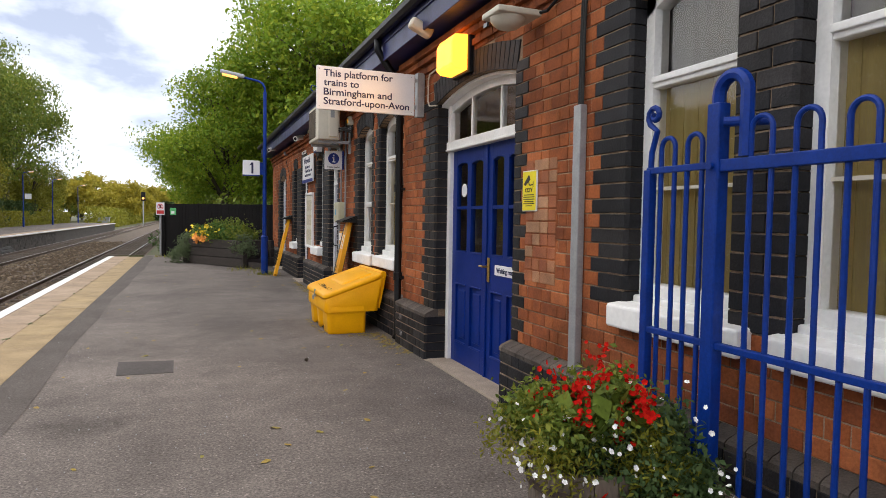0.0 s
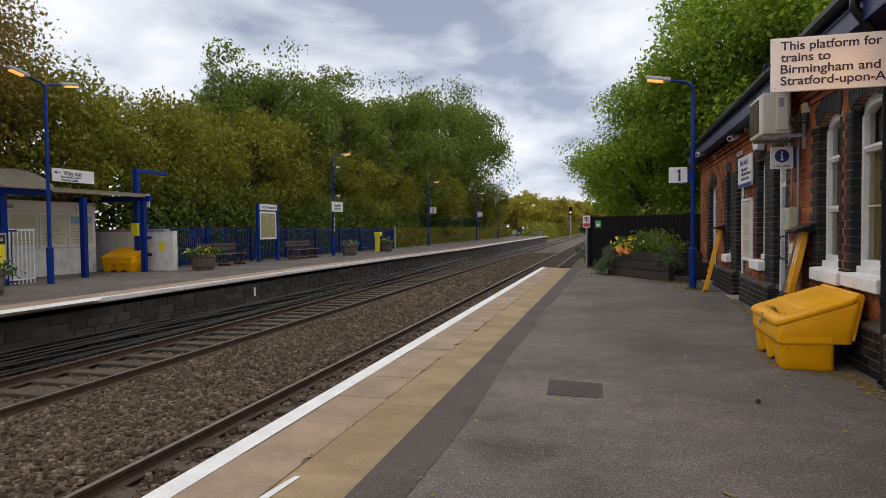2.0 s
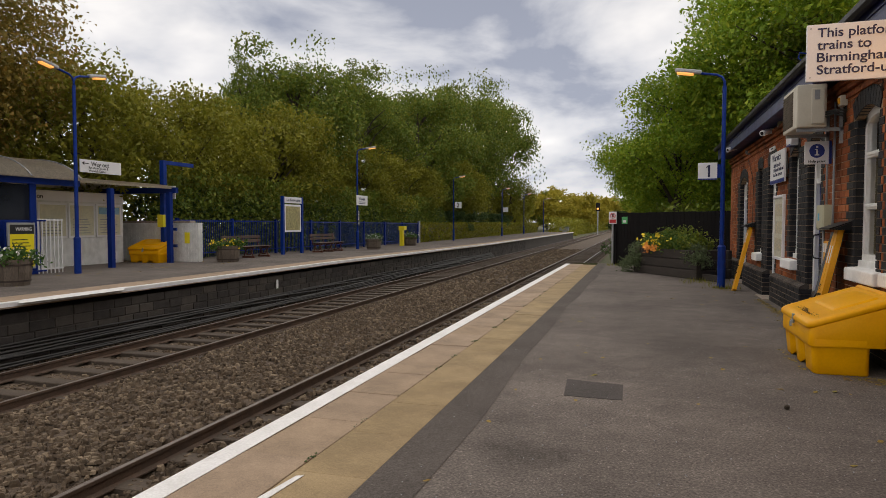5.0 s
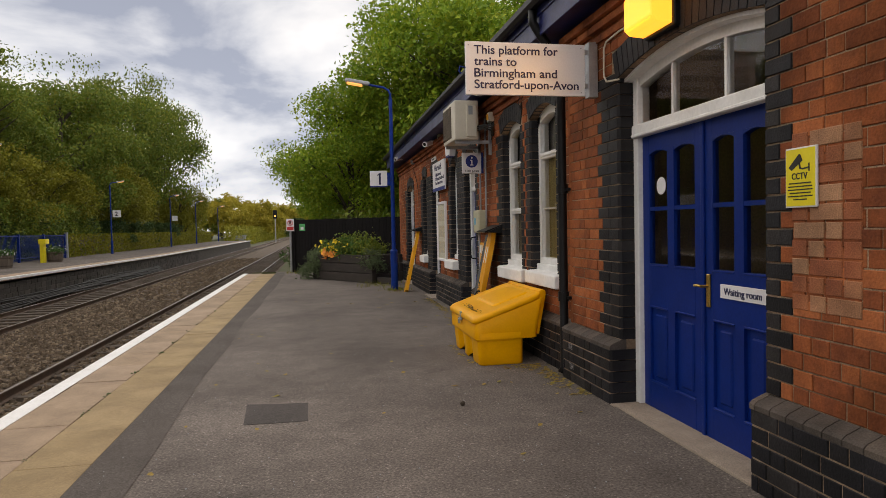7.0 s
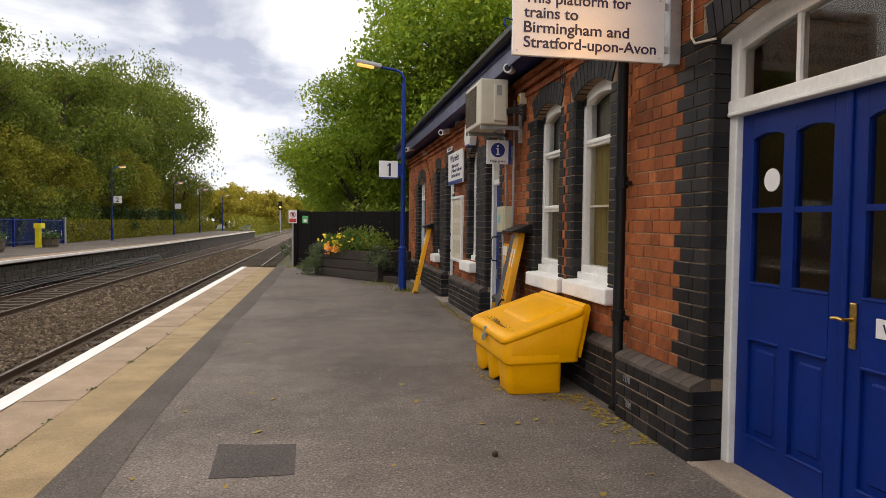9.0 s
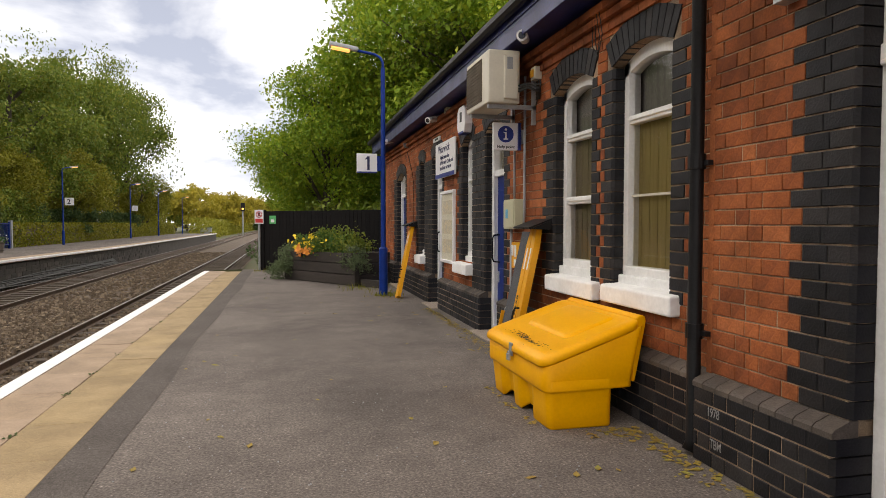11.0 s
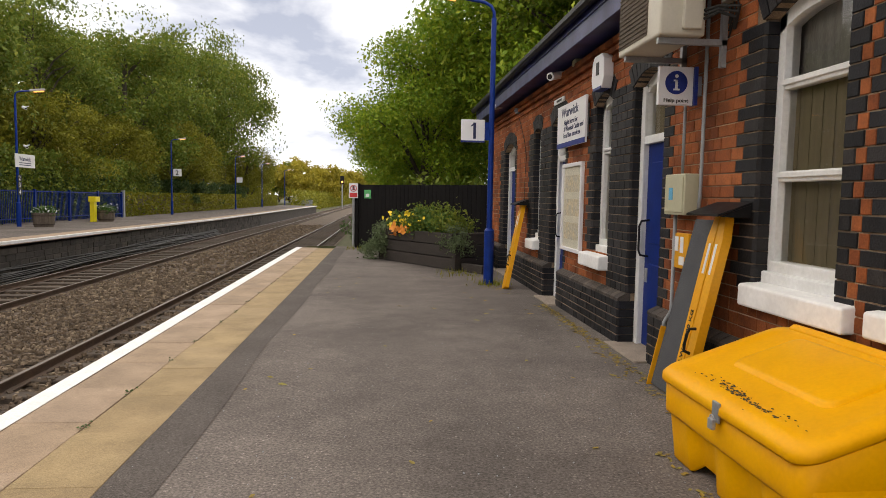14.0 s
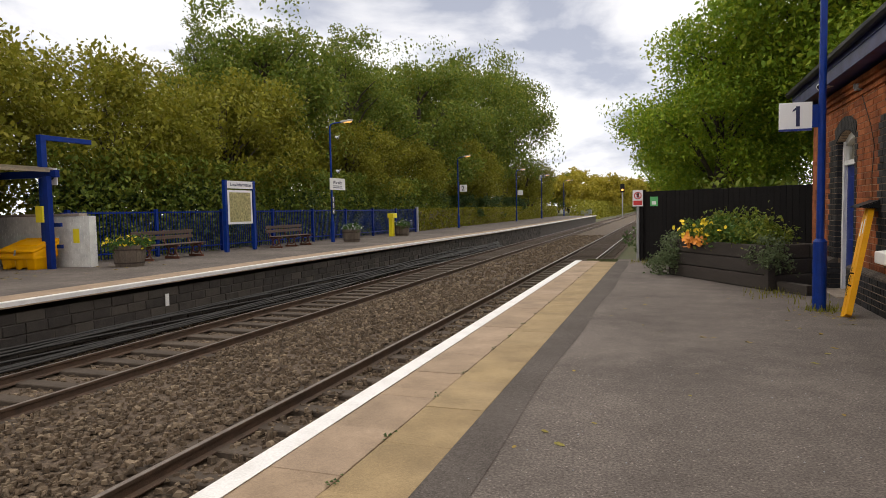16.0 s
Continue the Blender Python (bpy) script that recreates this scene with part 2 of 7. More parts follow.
m_white = mat("white gloss paint", (0.86, 0.86, 0.85), (0.76, 0.76, 0.74), rough=0.4, scale=5, fine=40, bump=0.08, fine_amt=0.06)
m_sill = mat("white painted stone", (0.90, 0.90, 0.89), (0.82, 0.81, 0.79), rough=0.6, scale=4, fine=30, bump=0.05, fine_amt=0.05)
m_doorblue = mat("blue door paint", (0.001, 0.022, 0.19), (0.001, 0.017, 0.15), rough=0.42, spec=0.22, scale=3, fine=50, bump=0.06, fine_amt=0.08)
m_ironblue = mat("blue painted iron", (0.002, 0.032, 0.24), (0.001, 0.023, 0.18), spec=0.25, rough=0.45, scale=7, fine=70, bump=0.12, fine_amt=0.12)
m_fascia = mat("dark blue fascia paint", (0.012, 0.018, 0.12), (0.008, 0.012, 0.07), rough=0.45, scale=3, fine=50, bump=0.1)
m_black = mat("black paint", (0.006, 0.006, 0.007), (0.010, 0.010, 0.011), spec=0.25, rough=0.45, fine=60, bump=0.1)
m_rubber = mat("black rubber", (0.015, 0.015, 0.015), (0.025, 0.024, 0.022), rough=0.8, bump=0.2)
m_tar = mat("asphalt", (0.168, 0.146, 0.131), (0.114, 0.099, 0.090), rough=0.92, scale=0.6, fine=60, bump=0.25, spec=0.2, fine_amt=0.35, grime=0.16, grime_scale=3.2)
m_tar3 = mat("strip asphalt", (0.108, 0.094, 0.085), (0.086, 0.075, 0.068), rough=0.92, scale=1.5, fine=150, bump=0.10, spec=0.2, fine_amt=0.45)
m_tar2 = mat("newer asphalt", (0.085, 0.076, 0.072), (0.068, 0.061, 0.058), rough=0.9, scale=2, fine=140, bump=0.12, spec=0.25, fine_amt=0.4)
m_slab = mat("platform edge slab", (0.37, 0.270, 0.180), (0.31, 0.230, 0.160), c3=(0.39, 0.29, 0.21), rough=0.9, rnd="object", scale=3, fine=160, bump=0.3, fine_amt=0.2, grime=0.22, grime_scale=2.4)
m_slab2 = mat("tan paving", (0.35, 0.258, 0.135), (0.29, 0.21, 0.112), c3=(0.37, 0.275, 0.155), rough=0.9, rnd="object", scale=3, fine=160, bump=0.3, fine_amt=0.22, grime=0.22, grime_scale=2.4)
m_line = mat("white line paint", (0.82, 0.82, 0.82), (0.70, 0.70, 0.69), rough=0.6, scale=4, fine=80, bump=0.15, fine_amt=0.1)
m_chalk = mat("faint chalk", (0.34, 0.34, 0.34), (0.14, 0.14, 0.14), rough=0.9, scale=60, fine=200, bump=0)
m_stone = mat("threshold stone", (0.34, 0.28, 0.22), (0.26, 0.21, 0.17), rough=0.85, scale=5, fine=120, bump=0.3)
m_gravel = mat("ballast bed", (0.125, 0.090, 0.062), (0.072, 0.051, 0.035), rough=0.95, scale=14, fine=60, bump=1.0, fine_amt=0.5)
m_pebble = mat("ballast stone", (0.15, 0.105, 0.066), (0.055, 0.040, 0.027), c3=(0.36, 0.275, 0.185), rough=0.92, rnd="island", scale=20, fine=150, bump=0.3)
m_rail = mat("rusty rail", (0.10, 0.058, 0.036), (0.065, 0.042, 0.03), rough=0.7, scale=6, fine=90, bump=0.25)
m_railtop = mat("worn rail head", (0.22, 0.19, 0.17), (0.16, 0.13, 0.115), rough=0.38, metal=0.7, scale=6, fine=60, bump=0.05)
m_sleeper = mat("weathered sleeper", (0.095, 0.072, 0.053), (0.055, 0.041, 0.03), rough=0.9, rnd="object", scale=5, fine=70, bump=0.4, stretch=(0.3, 1, 1))
m_cable = mat("black cable", (0.018, 0.018, 0.019), (0.03, 0.028, 0.025), rough=0.6, bump=0.1)
m_block = mat("sooty stone block", (0.055, 0.046, 0.04), (0.03, 0.026, 0.024), c3=(0.10, 0.085, 0.07), rough=0.9, rnd="island", scale=6, fine=70, bump=0.4)
m_yellow = mat("yellow plastic", (0.88, 0.425, 0.002), (0.82, 0.375, 0.002), spec=0.14, rough=0.42, grime=0.08, scale=2.5, fine=50, bump=0.02, fine_amt=0.03)
m_yellow2 = mat("yellow painted metal", (0.80, 0.38, 0.006), (0.72, 0.32, 0.006), rough=0.45, scale=4, fine=50, bump=0.03, fine_amt=0.05)
m_signyellow = mat("yellow sign", (0.85, 0.72, 0.02), (0.80, 0.66, 0.02), rough=0.4, bump=0.02, fine_amt=0.03)
m_signwhite = mat("white sign face", (0.83, 0.82, 0.83), (0.78, 0.77, 0.78), rough=0.35, bump=0.02, scale=2, fine_amt=0.03)
m_ink = mat("navy lettering", (0.012, 0.016, 0.07), (0.016, 0.02, 0.08), rough=0.5, bump=0)
m_inkblack = mat("black lettering", (0.012, 0.012, 0.012), (0.02, 0.02, 0.02), rough=0.5, bump=0)
m_signblue = mat("sign blue", (0.012, 0.03, 0.22), (0.012, 0.026, 0.19), rough=0.4, bump=0)
m_signred = mat("sign red", (0.6, 0.03, 0.03), (0.55, 0.03, 0.03), rough=0.4, bump=0)
m_green = mat("green sign", (0.10, 0.45, 0.16), (0.10, 0.42, 0.15), rough=0.4, bump=0)
m_galv = mat("galvanised steel", (0.42, 0.43, 0.44), (0.33, 0.34, 0.35), rough=0.5, metal=0.5, scale=9, fine=70, bump=0.03, fine_amt=0.08)
m_grey = mat("grey plastic", (0.30, 0.31, 0.32), (0.25, 0.26, 0.27), rough=0.6, fine=80, bump=0.04, fine_amt=0.08)
m_ramp_grey = mat("dark grey ramp deck", (0.075, 0.078, 0.085), (0.06, 0.062, 0.07), rough=0.75, scale=4, fine=150, bump=0.4)
m_ivory = mat("ivory casing", (0.62, 0.58, 0.48), (0.55, 0.51, 0.42), rough=0.5, scale=3, fine=50, bump=0.02, fine_amt=0.03)
m_cabinet = mat("cream cabinet", (0.50, 0.48, 0.33), (0.45, 0.43, 0.295), rough=0.5, scale=3, fine=40, bump=0.02, fine_amt=0.03)
m_brass = mat("brass", (0.70, 0.48, 0.14), (0.55, 0.36, 0.10), rough=0.3, metal=1.0, bump=0.05)
m_grille = mat("dusty grille", (0.12, 0.09, 0.06), (0.08, 0.06, 0.04), rough=0.8, fine=100, bump=0.3)
m_lens = mat("dark lens", (0.01, 0.01, 0.012), (0.015, 0.015, 0.018), rough=0.1, bump=0)
m_blind = mat("olive blind", (0.44, 0.35, 0.13), (0.36, 0.28, 0.10), rough=0.8, scale=3, fine=50, bump=0.1, stretch=(1, 6, 0.6), fine_amt=0.1)
m_blind2 = mat("grey-brown blind", (0.30, 0.25, 0.15), (0.24, 0.20, 0.12), rough=0.8, scale=3, fine=50, bump=0.1, stretch=(1, 6, 0.6), fine_amt=0.1)
# grey that stands in for sky reflected in the upper panes
m_reflect = mat("reflected sky grey", (0.26, 0.25, 0.22), (0.20, 0.19, 0.17), rough=0.9, scale=4, fine=60, bump=0.1, stretch=(1, 5, 0.5))
m_room = mat("room plaster", (0.30, 0.22, 0.115), (0.25, 0.18, 0.09), rough=0.9, scale=2, fine=40)
m_glass = clear_glass("window glass")
m_slate = mat("roof slate", (0.07, 0.07, 0.08), (0.045, 0.045, 0.052), rough=0.6, rnd="island", scale=5, fine=60, bump=0.25)
m_soot = mat("black timber fence", (0.007, 0.0065, 0.007), (0.011, 0.010, 0.010), spec=0.15, rough=0.85, rnd="object", scale=3, fine=60, bump=0.3, stretch=(1, 1, 0.2))
m_beam = mat("dark sleeper timber", (0.055, 0.042, 0.034), (0.032, 0.026, 0.022), rough=0.85, rnd="object", scale=4, fine=70, bump=0.5, stretch=(0.4, 0.4, 2))
m_soil = mat("soil", (0.06, 0.045, 0.03), (0.04, 0.03, 0.02), rough=0.95, fine=60, bump=0.7)
m_verge = mat("rough grass", (0.07, 0.085, 0.03), (0.10, 0.09, 0.045), rough=0.95, scale=1.2, fine=30, bump=0.9, fine_amt=0.4)
m_barrel = mat("weathered barrel oak", (0.17, 0.135, 0.105), (0.11, 0.085, 0.065), rough=0.85, rnd="object", scale=6, fine=70, bump=0.4, stretch=(1, 1, 0.2))
m_hoop = mat("rusty hoop iron", (0.10, 0.07, 0.055), (0.06, 0.045, 0.04), rough=0.7, metal=0.4, bump=0.2)
m_bench = mat("brown bench timber", (0.10, 0.062, 0.045), (0.07, 0.045, 0.034), rough=0.7, rnd="object", scale=5, fine=70, bump=0.3)
m_castred = mat("rust red cast iron", (0.16, 0.055, 0.03), (0.10, 0.036, 0.022), rough=0.7, bump=0.2)
m_bark = mat("bark", (0.085, 0.068, 0.05), (0.05, 0.04, 0.03), rough=0.95, scale=5, fine=40, bump=0.8, stretch=(1, 1, 0.3))


def leafmat(name, a, b, c):
    return mat(name, a, b, c3=c, rough=0.6, rnd="island", scale=0.5, fine=30, bump=0, fine_amt=0.2, transl=0.28, spec=0.25)


m_leaf_green = leafmat("green leaves", (0.090, 0.140, 0.022), (0.165, 0.220, 0.028), (0.330, 0.310, 0.045))
m_leaf_olive = leafmat("olive leaves", (0.162, 0.176, 0.019), (0.236, 0.230, 0.022), (0.351, 0.297, 0.032))
m_leaf_brown = leafmat("autumn brown leaves", (0.150, 0.135, 0.028), (0.270, 0.195, 0.036), (0.46, 0.25, 0.05))
m_leaf_lime = leafmat("lime green leaves", (0.120, 0.215, 0.020), (0.260, 0.380, 0.026), (0.520, 0.520, 0.045))
m_leaf_yellow = leafmat("yellow leaves", (0.338, 0.286, 0.026), (0.416, 0.338, 0.039), (0.286, 0.286, 0.052))
m_leaf_dark = leafmat("dark ivy leaves", (0.049, 0.088, 0.029), (0.070, 0.114, 0.035), (0.114, 0.157, 0.049))
m_leaf_fresh = leafmat("fresh bedding leaves", (0.055, 0.12, 0.022), (0.075, 0.15, 0.03), (0.11, 0.18, 0.045))
m_leaf_grey = leafmat("variegated trailing leaves", (0.10, 0.14, 0.06), (0.16, 0.20, 0.10), (0.07, 0.10, 0.04))
m_litter = mat("fallen leaf", (0.30, 0.22, 0.03), (0.22, 0.14, 0.03), c3=(0.20, 0.22, 0.04), rough=0.8, rnd="island", bump=0.1)
m_pet_red = mat("red petals", (0.46, 0.006, 0.003), (0.38, 0.005, 0.003), c3=(0.56, 0.025, 0.006), rough=0.85, spec=0.1, rnd="island", bump=0)
m_pet_white = mat("white petals", (0.78, 0.78, 0.76), (0.7, 0.7, 0.68), rough=0.6, rnd="island", bump=0)
m_pet_orange = mat("orange petals", (0.75, 0.28, 0.02), (0.65, 0.2, 0.02), c3=(0.8, 0.4, 0.05), rough=0.6, rnd="island", bump=0)
m_pet_yellow = mat("yellow petals", (0.80, 0.62, 0.02), (0.75, 0.55, 0.02), rough=0.6, rnd="island", bump=0)
m_lampglow = glow("lit sodium lamp", (1.0, 0.36, 0.03), 2.2)
m_lampwarm = glow("lit amber lens", (1.0, 0.42, 0.10), 1.3)
m_lampgrey = mat("lamp housing", (0.42, 0.43, 0.44), (0.36, 0.37, 0.38), rough=0.4, bump=0.05)
m_canopy = mat("bronze polycarbonate roof", (0.62, 0.56, 0.46), (0.52, 0.47, 0.38), rough=0.35, scale=3, fine=30, bump=0.05, transl=0.8)
m_paintbrick = mat("white painted brickwork", (0.80, 0.80, 0.78), (0.62, 0.62, 0.60), rough=0.7, scale=4, fine=80, bump=0.3, fine_amt=0.12)

m_tint = mat("dark tinted glazing", (0.012, 0.014, 0.020), (0.018, 0.020, 0.028), rough=0.12, spec=0.5, scale=2, fine=20, bump=0.0, fine_amt=0.05, rough_var=0.02)


def chips(m, scale, amt, flecks):
    """Stone chips in asphalt: each cell its own shade, a few of them pale."""
    nt = m.node_tree
    p = nt.nodes["Principled BSDF"]
    src = p.inputs["Base Color"].links[0].from_socket
    co = nt.nodes.new("ShaderNodeTexCoord")
    vo = nt.nodes.new("ShaderNodeTexVoronoi")
    vo.inputs["Scale"].default_value = scale
    link(nt, co.outputs["Object"], vo.inputs["Vector"])
    sp = nt.nodes.new("ShaderNodeSeparateColor")
    link(nt, vo.outputs["Color"], sp.inputs["Color"])
    a = nt.nodes.new("ShaderNodeMapRange")
    a.inputs["To Min"].default_value, a.inputs["To Max"].default_value = 1 - amt, 1 + amt
    link(nt, sp.outputs["Red"], a.inputs["Value"])
    b = nt.nodes.new("ShaderNodeMapRange")
    b.inputs["From Min"].default_value, b.inputs["From Max"].default_value = 0.975, 0.985
    b.inputs["To Max"].default_value = flecks
    link(nt, sp.outputs["Green"], b.inputs["Value"])
    ad = nt.nodes.new("ShaderNodeMath")
    ad.operation = "ADD"
    link(nt, a.outputs["Result"], ad.inputs[0])
    link(nt, b.outputs["Result"], ad.inputs[1])
    mul = nt.nodes.new("ShaderNodeVectorMath")
    mul.operation = "SCALE"
    link(nt, src, mul.inputs[0])
    link(nt, ad.outputs["Value"], mul.inputs["Scale"])
    link(nt, mul.outputs["Vector"], p.inputs["Base Color"])


for m_, s_, a_, f_ in ((m_tar, 105, 0.24, 0.8), (m_tar3, 105, 0.2, 0.5), (m_tar2, 110, 0.2, 0.3), (m_slab, 110, 0.12, 0.2), (m_slab2, 110, 0.12, 0.2)):
    chips(m_, s_, a_, f_)

def blot(m, x, y, rx, ry, factor):
    """One ragged stain or worn spot on a floor material."""
    nt = m.node_tree
    p = nt.nodes["Principled BSDF"]
    src = p.inputs["Base Color"].links[0].from_socket
    geo = nt.nodes.new("ShaderNodeNewGeometry")
    mp = nt.nodes.new("ShaderNodeMapping")
    mp.inputs["Location"].default_value = (-x / rx, -y / ry, 0)
    mp.inputs["Scale"].default_value = (1 / rx, 1 / ry, 0)
    link(nt, geo.outputs["Position"], mp.inputs["Vector"])
    ln = nt.nodes.new("ShaderNodeVectorMath")
    ln.operation = "LENGTH"
    link(nt, mp.outputs["Vector"], ln.inputs[0])
    no = nt.nodes.new("ShaderNodeTexNoise")
    no.inputs["Scale"].default_value, no.inputs["Detail"].default_value = 7.0, 6.0
    link(nt, geo.outputs["Position"], no.inputs["Vector"])
    ad = nt.nodes.new("ShaderNodeMath")
    ad.operation = "MULTIPLY_ADD"
    ad.inputs[1].default_value = 1.6
    link(nt, no.outputs["Fac"], ad.inputs[0])
    link(nt, ln.outputs["Value"], ad.inputs[2])
    mr = nt.nodes.new("ShaderNodeMapRange")
    mr.inputs["From Min"].default_value, mr.inputs["From Max"].default_value = 1.1, 1.9
    mr.inputs["To Min"].default_value, mr.inputs["To Max"].default_value = factor, 1.0
    link(nt, ad.outputs["Value"], mr.inputs["Value"])
    mul = nt.nodes.new("ShaderNodeVectorMath")
    mul.operation = "SCALE"
    link(nt, src, mul.inputs[0])
    link(nt, mr.outputs["Result"], mul.inputs["Scale"])
    link(nt, mul.outputs["Vector"], p.inputs["Base Color"])


for x_, y_, rx_, ry_, f_ in ((0.02, 5.42, 0.34, 0.24, 0.62), (0.15, 6.9, 0.75, 1.1, 1.22), (-0.1, 11.0, 0.5, 2.2, 1.12), (1.2, 9.5, 0.5, 1.6, 0.86), (2.35, 13.4, 0.35, 0.9, 0.72)):
    blot(m_tar, x_, y_, rx_, ry_, f_)

# ---- plan (metres) ----
EDGE = -1.820          # near platform edge
TAN = -0.765           # inner side of the paved strip
PLAT_END = 24.7
W1, W2 = 3.04, 3.10    # wall faces before and beyond the downpipe
STEP_Y = 7.70
WALL_Y0, WALL_Y1 = -3.0, 21.2
WALL_TOP = 3.30
RAIL_Z = -0.82
RAILS = (-2.40, -3.905, -7.02, -8.525)
FAR_EDGE = -9.3


def zf(y):
    """Height of the far platform, which falls gently along its length."""
    return 0.12 * min(1.0, max(0.0, (46.0 - y) / 24.0))


# ---- ground, track bed ----
bm = bmesh.new()
vs = [bm.verts.new(p) for p in ((-700, -200, -1.06), (700, -200, -1.06), (700, 1400, -1.06), (-700, 1400, -1.06))]
bm.faces.new(vs)
setting("ground", bm, m_verge, "rough grass ground reaching to the horizon", "ground")
bm = bmesh.new()
NX, NY = 24, 180
gv = []
for j in range(NY + 1):
    y = -14 + 314 * (j / NY) ** 1.6
    row = []
    for i in range(NX + 1):
        x = -1.75 - 7.8 * i / NX
        z = -0.985 + 0.03 * noise.noise((x * 1.7, y * 1.7, 0)) + (0.05 if -6.7 < x < -4.2 else -0.03)
        row.append(bm.verts.new((x, y, z)))
    gv.append(row)
for a, b in zip(gv, gv[1:]):
    for i in range(NX):
        bm.faces.new((a[i], b[i], b[i + 1], a[i + 1]))
setting("track_bed", bm, m_gravel, "brown-grey ballast bed between the two platforms", "ballast")

# loose stones
rng = np.random.default_rng(5)
base = np.array([(-1, -1, -.7), (1, -1, -.6), (1, 1, -.7), (-1, 1, -.6), (-.7, -.6, .6), (.6, -.7, .7), (.7, .6, .55), (-.6, .7, .7)])
quads = np.array([(0, 3, 2, 1), (4, 5, 6, 7), (0, 1, 5, 4), (1, 2, 6, 5), (2, 3, 7, 6), (3, 0, 4, 7)])


def stone_field(n, xa, xb, ya, yb, power, size, seed, zlow=-0.975):
    r = np.random.default_rng(seed)
    y = ya + (yb - ya) * r.random(n) ** power
    x = xa + (xb - xa) * r.random(n)
    keep = np.ones(n, bool)
    for q in RAILS:
        keep &= np.abs(x - q) > 0.09
    x, y = x[keep], y[keep]
    n = len(x)
    s = size * (0.55 + 0.9 * r.random((n, 1, 1))) * (0.7 + 0.6 * r.random((n, 1, 3)))
    v = base[None] * s + r.normal(0, 0.18, (n, 8, 3)) * s
    a = r.random(n) * 6.28
    c, d = np.cos(a)[:, None], np.sin(a)[:, None]
    vx = v[:, :, 0] * c - v[:, :, 1] * d
    vy = v[:, :, 0] * d + v[:, :, 1] * c
    hump = np.where((x < -4.2) & (x > -6.7), 0.05, 0.0)
    co = np.stack([vx + x[:, None], vy + y[:, None], v[:, :, 2] + (zlow + hump + r.random(n) * 0.03)[:, None]], -1)
    me = bpy.data.meshes.new("ballast_stones")
    f = (quads[None] + (np.arange(n) * 8)[:, None, None]).reshape(-1, 4)
    me.from_pydata(co.reshape(-1, 3).tolist(), [], f.tolist())
    me.materials.append(m_pebble)
    return tagged(new("ballast_stones", me), "loose angular brown and grey ballast stones", "ballast", kind="stuff")


stone_field(15000, -4.0, -6.95, 2.5, 26, 1.5, 0.026, 1)
stone_field(3500, -8.62, -9.25, 4, 34, 1.4, 0.028, 2)
stone_field(5000, -7.12, -8.42, 4, 40, 1.3, 0.026, 6, -1.03)
stone_field(1500, -6.75, -7.0, 4, 34, 1.3, 0.026, 7, -0.99)
stone_field(6000, -2.0, -3.85, 3, 26, 1.3, 0.026, 3)
stone_field(4000, -4.0, -6.9, 20, 60, 1.2, 0.04, 4)

# ---- tracks ----
RPROF = [(-.065, 0), (.065, 0), (.065, .012), (.012, .03), (.010, .105), (.034, .118), (.034, .148), (-.034, .148), (-.034, .118), (-.010, .105), (-.012, .03), (-.065, .012)]


def bend(y):
    return -0.00002 * max(0.0, y - 90.0) ** 2


def track(name, xa, xb, label):
    t = thing(name, ((xa + xb) / 2, 0, -0.98), label, "railway track", "tracks", "structure")
    ys = [-12, 20, 60, 80, 100, 120, 150, 180, 220, 260]
    for x in (xa, xb):
        bm = bmesh.new()
        rings = [[bm.verts.new((x + px + bend(y), y, RAIL_Z - 0.148 + pz)) for px, pz in RPROF] for y in ys]
        for a, b in zip(rings, rings[1:]):
            for k in range(len(RPROF)):
                bm.faces.new((a[k], a[(k + 1) % 12], b[(k + 1) % 12], b[k]))
        r = part("rail", bm, m_rail, t)
        bm = bmesh.new()
        top = [[bm.verts.new((x + px + bend(y), y, RAIL_Z + pz)) for px, pz in ((-.026, .0005), (-.02, .003), (.02, .003), (.026, .0005))] for y in ys]
        for a, b in zip(top, top[1:]):
            for k in range(3):
                bm.faces.new((a[k], a[k + 1], b[k + 1], b[k]))
        part("rail_head", bm, m_railtop, r, "worn brighter running surface")
    me = None
    c = (xa + xb) / 2
    for i in range(150):
        y = -8 + 0.71 * i
        if me is None:
            bm = box(-1.28, 1.28, -0.125, 0.125, -0.12, 0.0, bevel=0.012, seg=1)
            me = bpy.data.meshes.new("sleeper")
            bm.to_mesh(me)
            bm.free()
            me.materials.append(m_sleeper)
        s = new("sleeper", me)
        s.parent = t
        s.location = (random.uniform(-.02, .02) + bend(y), y, 0.03)
        s.rotation_euler = (0, 0, random.uniform(-.012, .012))
    return t


track("railway_track", RAILS[1], RAILS[0], "rusty railway track beside the near platform on ballast")
track("railway_track", RAILS[3], RAILS[2], "rusty railway track with weathered sleepers beside the far platform")

# ---- near platform ----
bm = bmesh.new()
bx(bm, TAN, 9.0, -12, PLAT_END + 0.6, -1.06, 0.0)
setting("platform", bm, m_tar, "grey worn asphalt platform surface with fine grit", "platform")
bm = box(EDGE + 0.06, TAN - 0.002, -12, PLAT_END, -1.06, -0.062)
setting("platform_wall", bm, m_block, "dark brick face under the platform edge", "platform wall")
bm = bmesh.new()
n = 60
ed = [TAN + 0.31 + 0.02 * math.sin(i * 0.9) + 0.035 * math.sin(i * 0.23 + 2.0) for i in range(n + 1)]
lo = [(TAN + 0.003, -12 + 36.7 * i / n) for i in range(n + 1)]
a = [bm.verts.new((x, y, 0.004)) for x, y in lo]
b = [bm.verts.new((ed[i], lo[i][1], 0.004)) for i in range(n + 1)]
for i in range(n):
    bm.faces.new((a[i], b[i], b[i + 1], a[i + 1]))
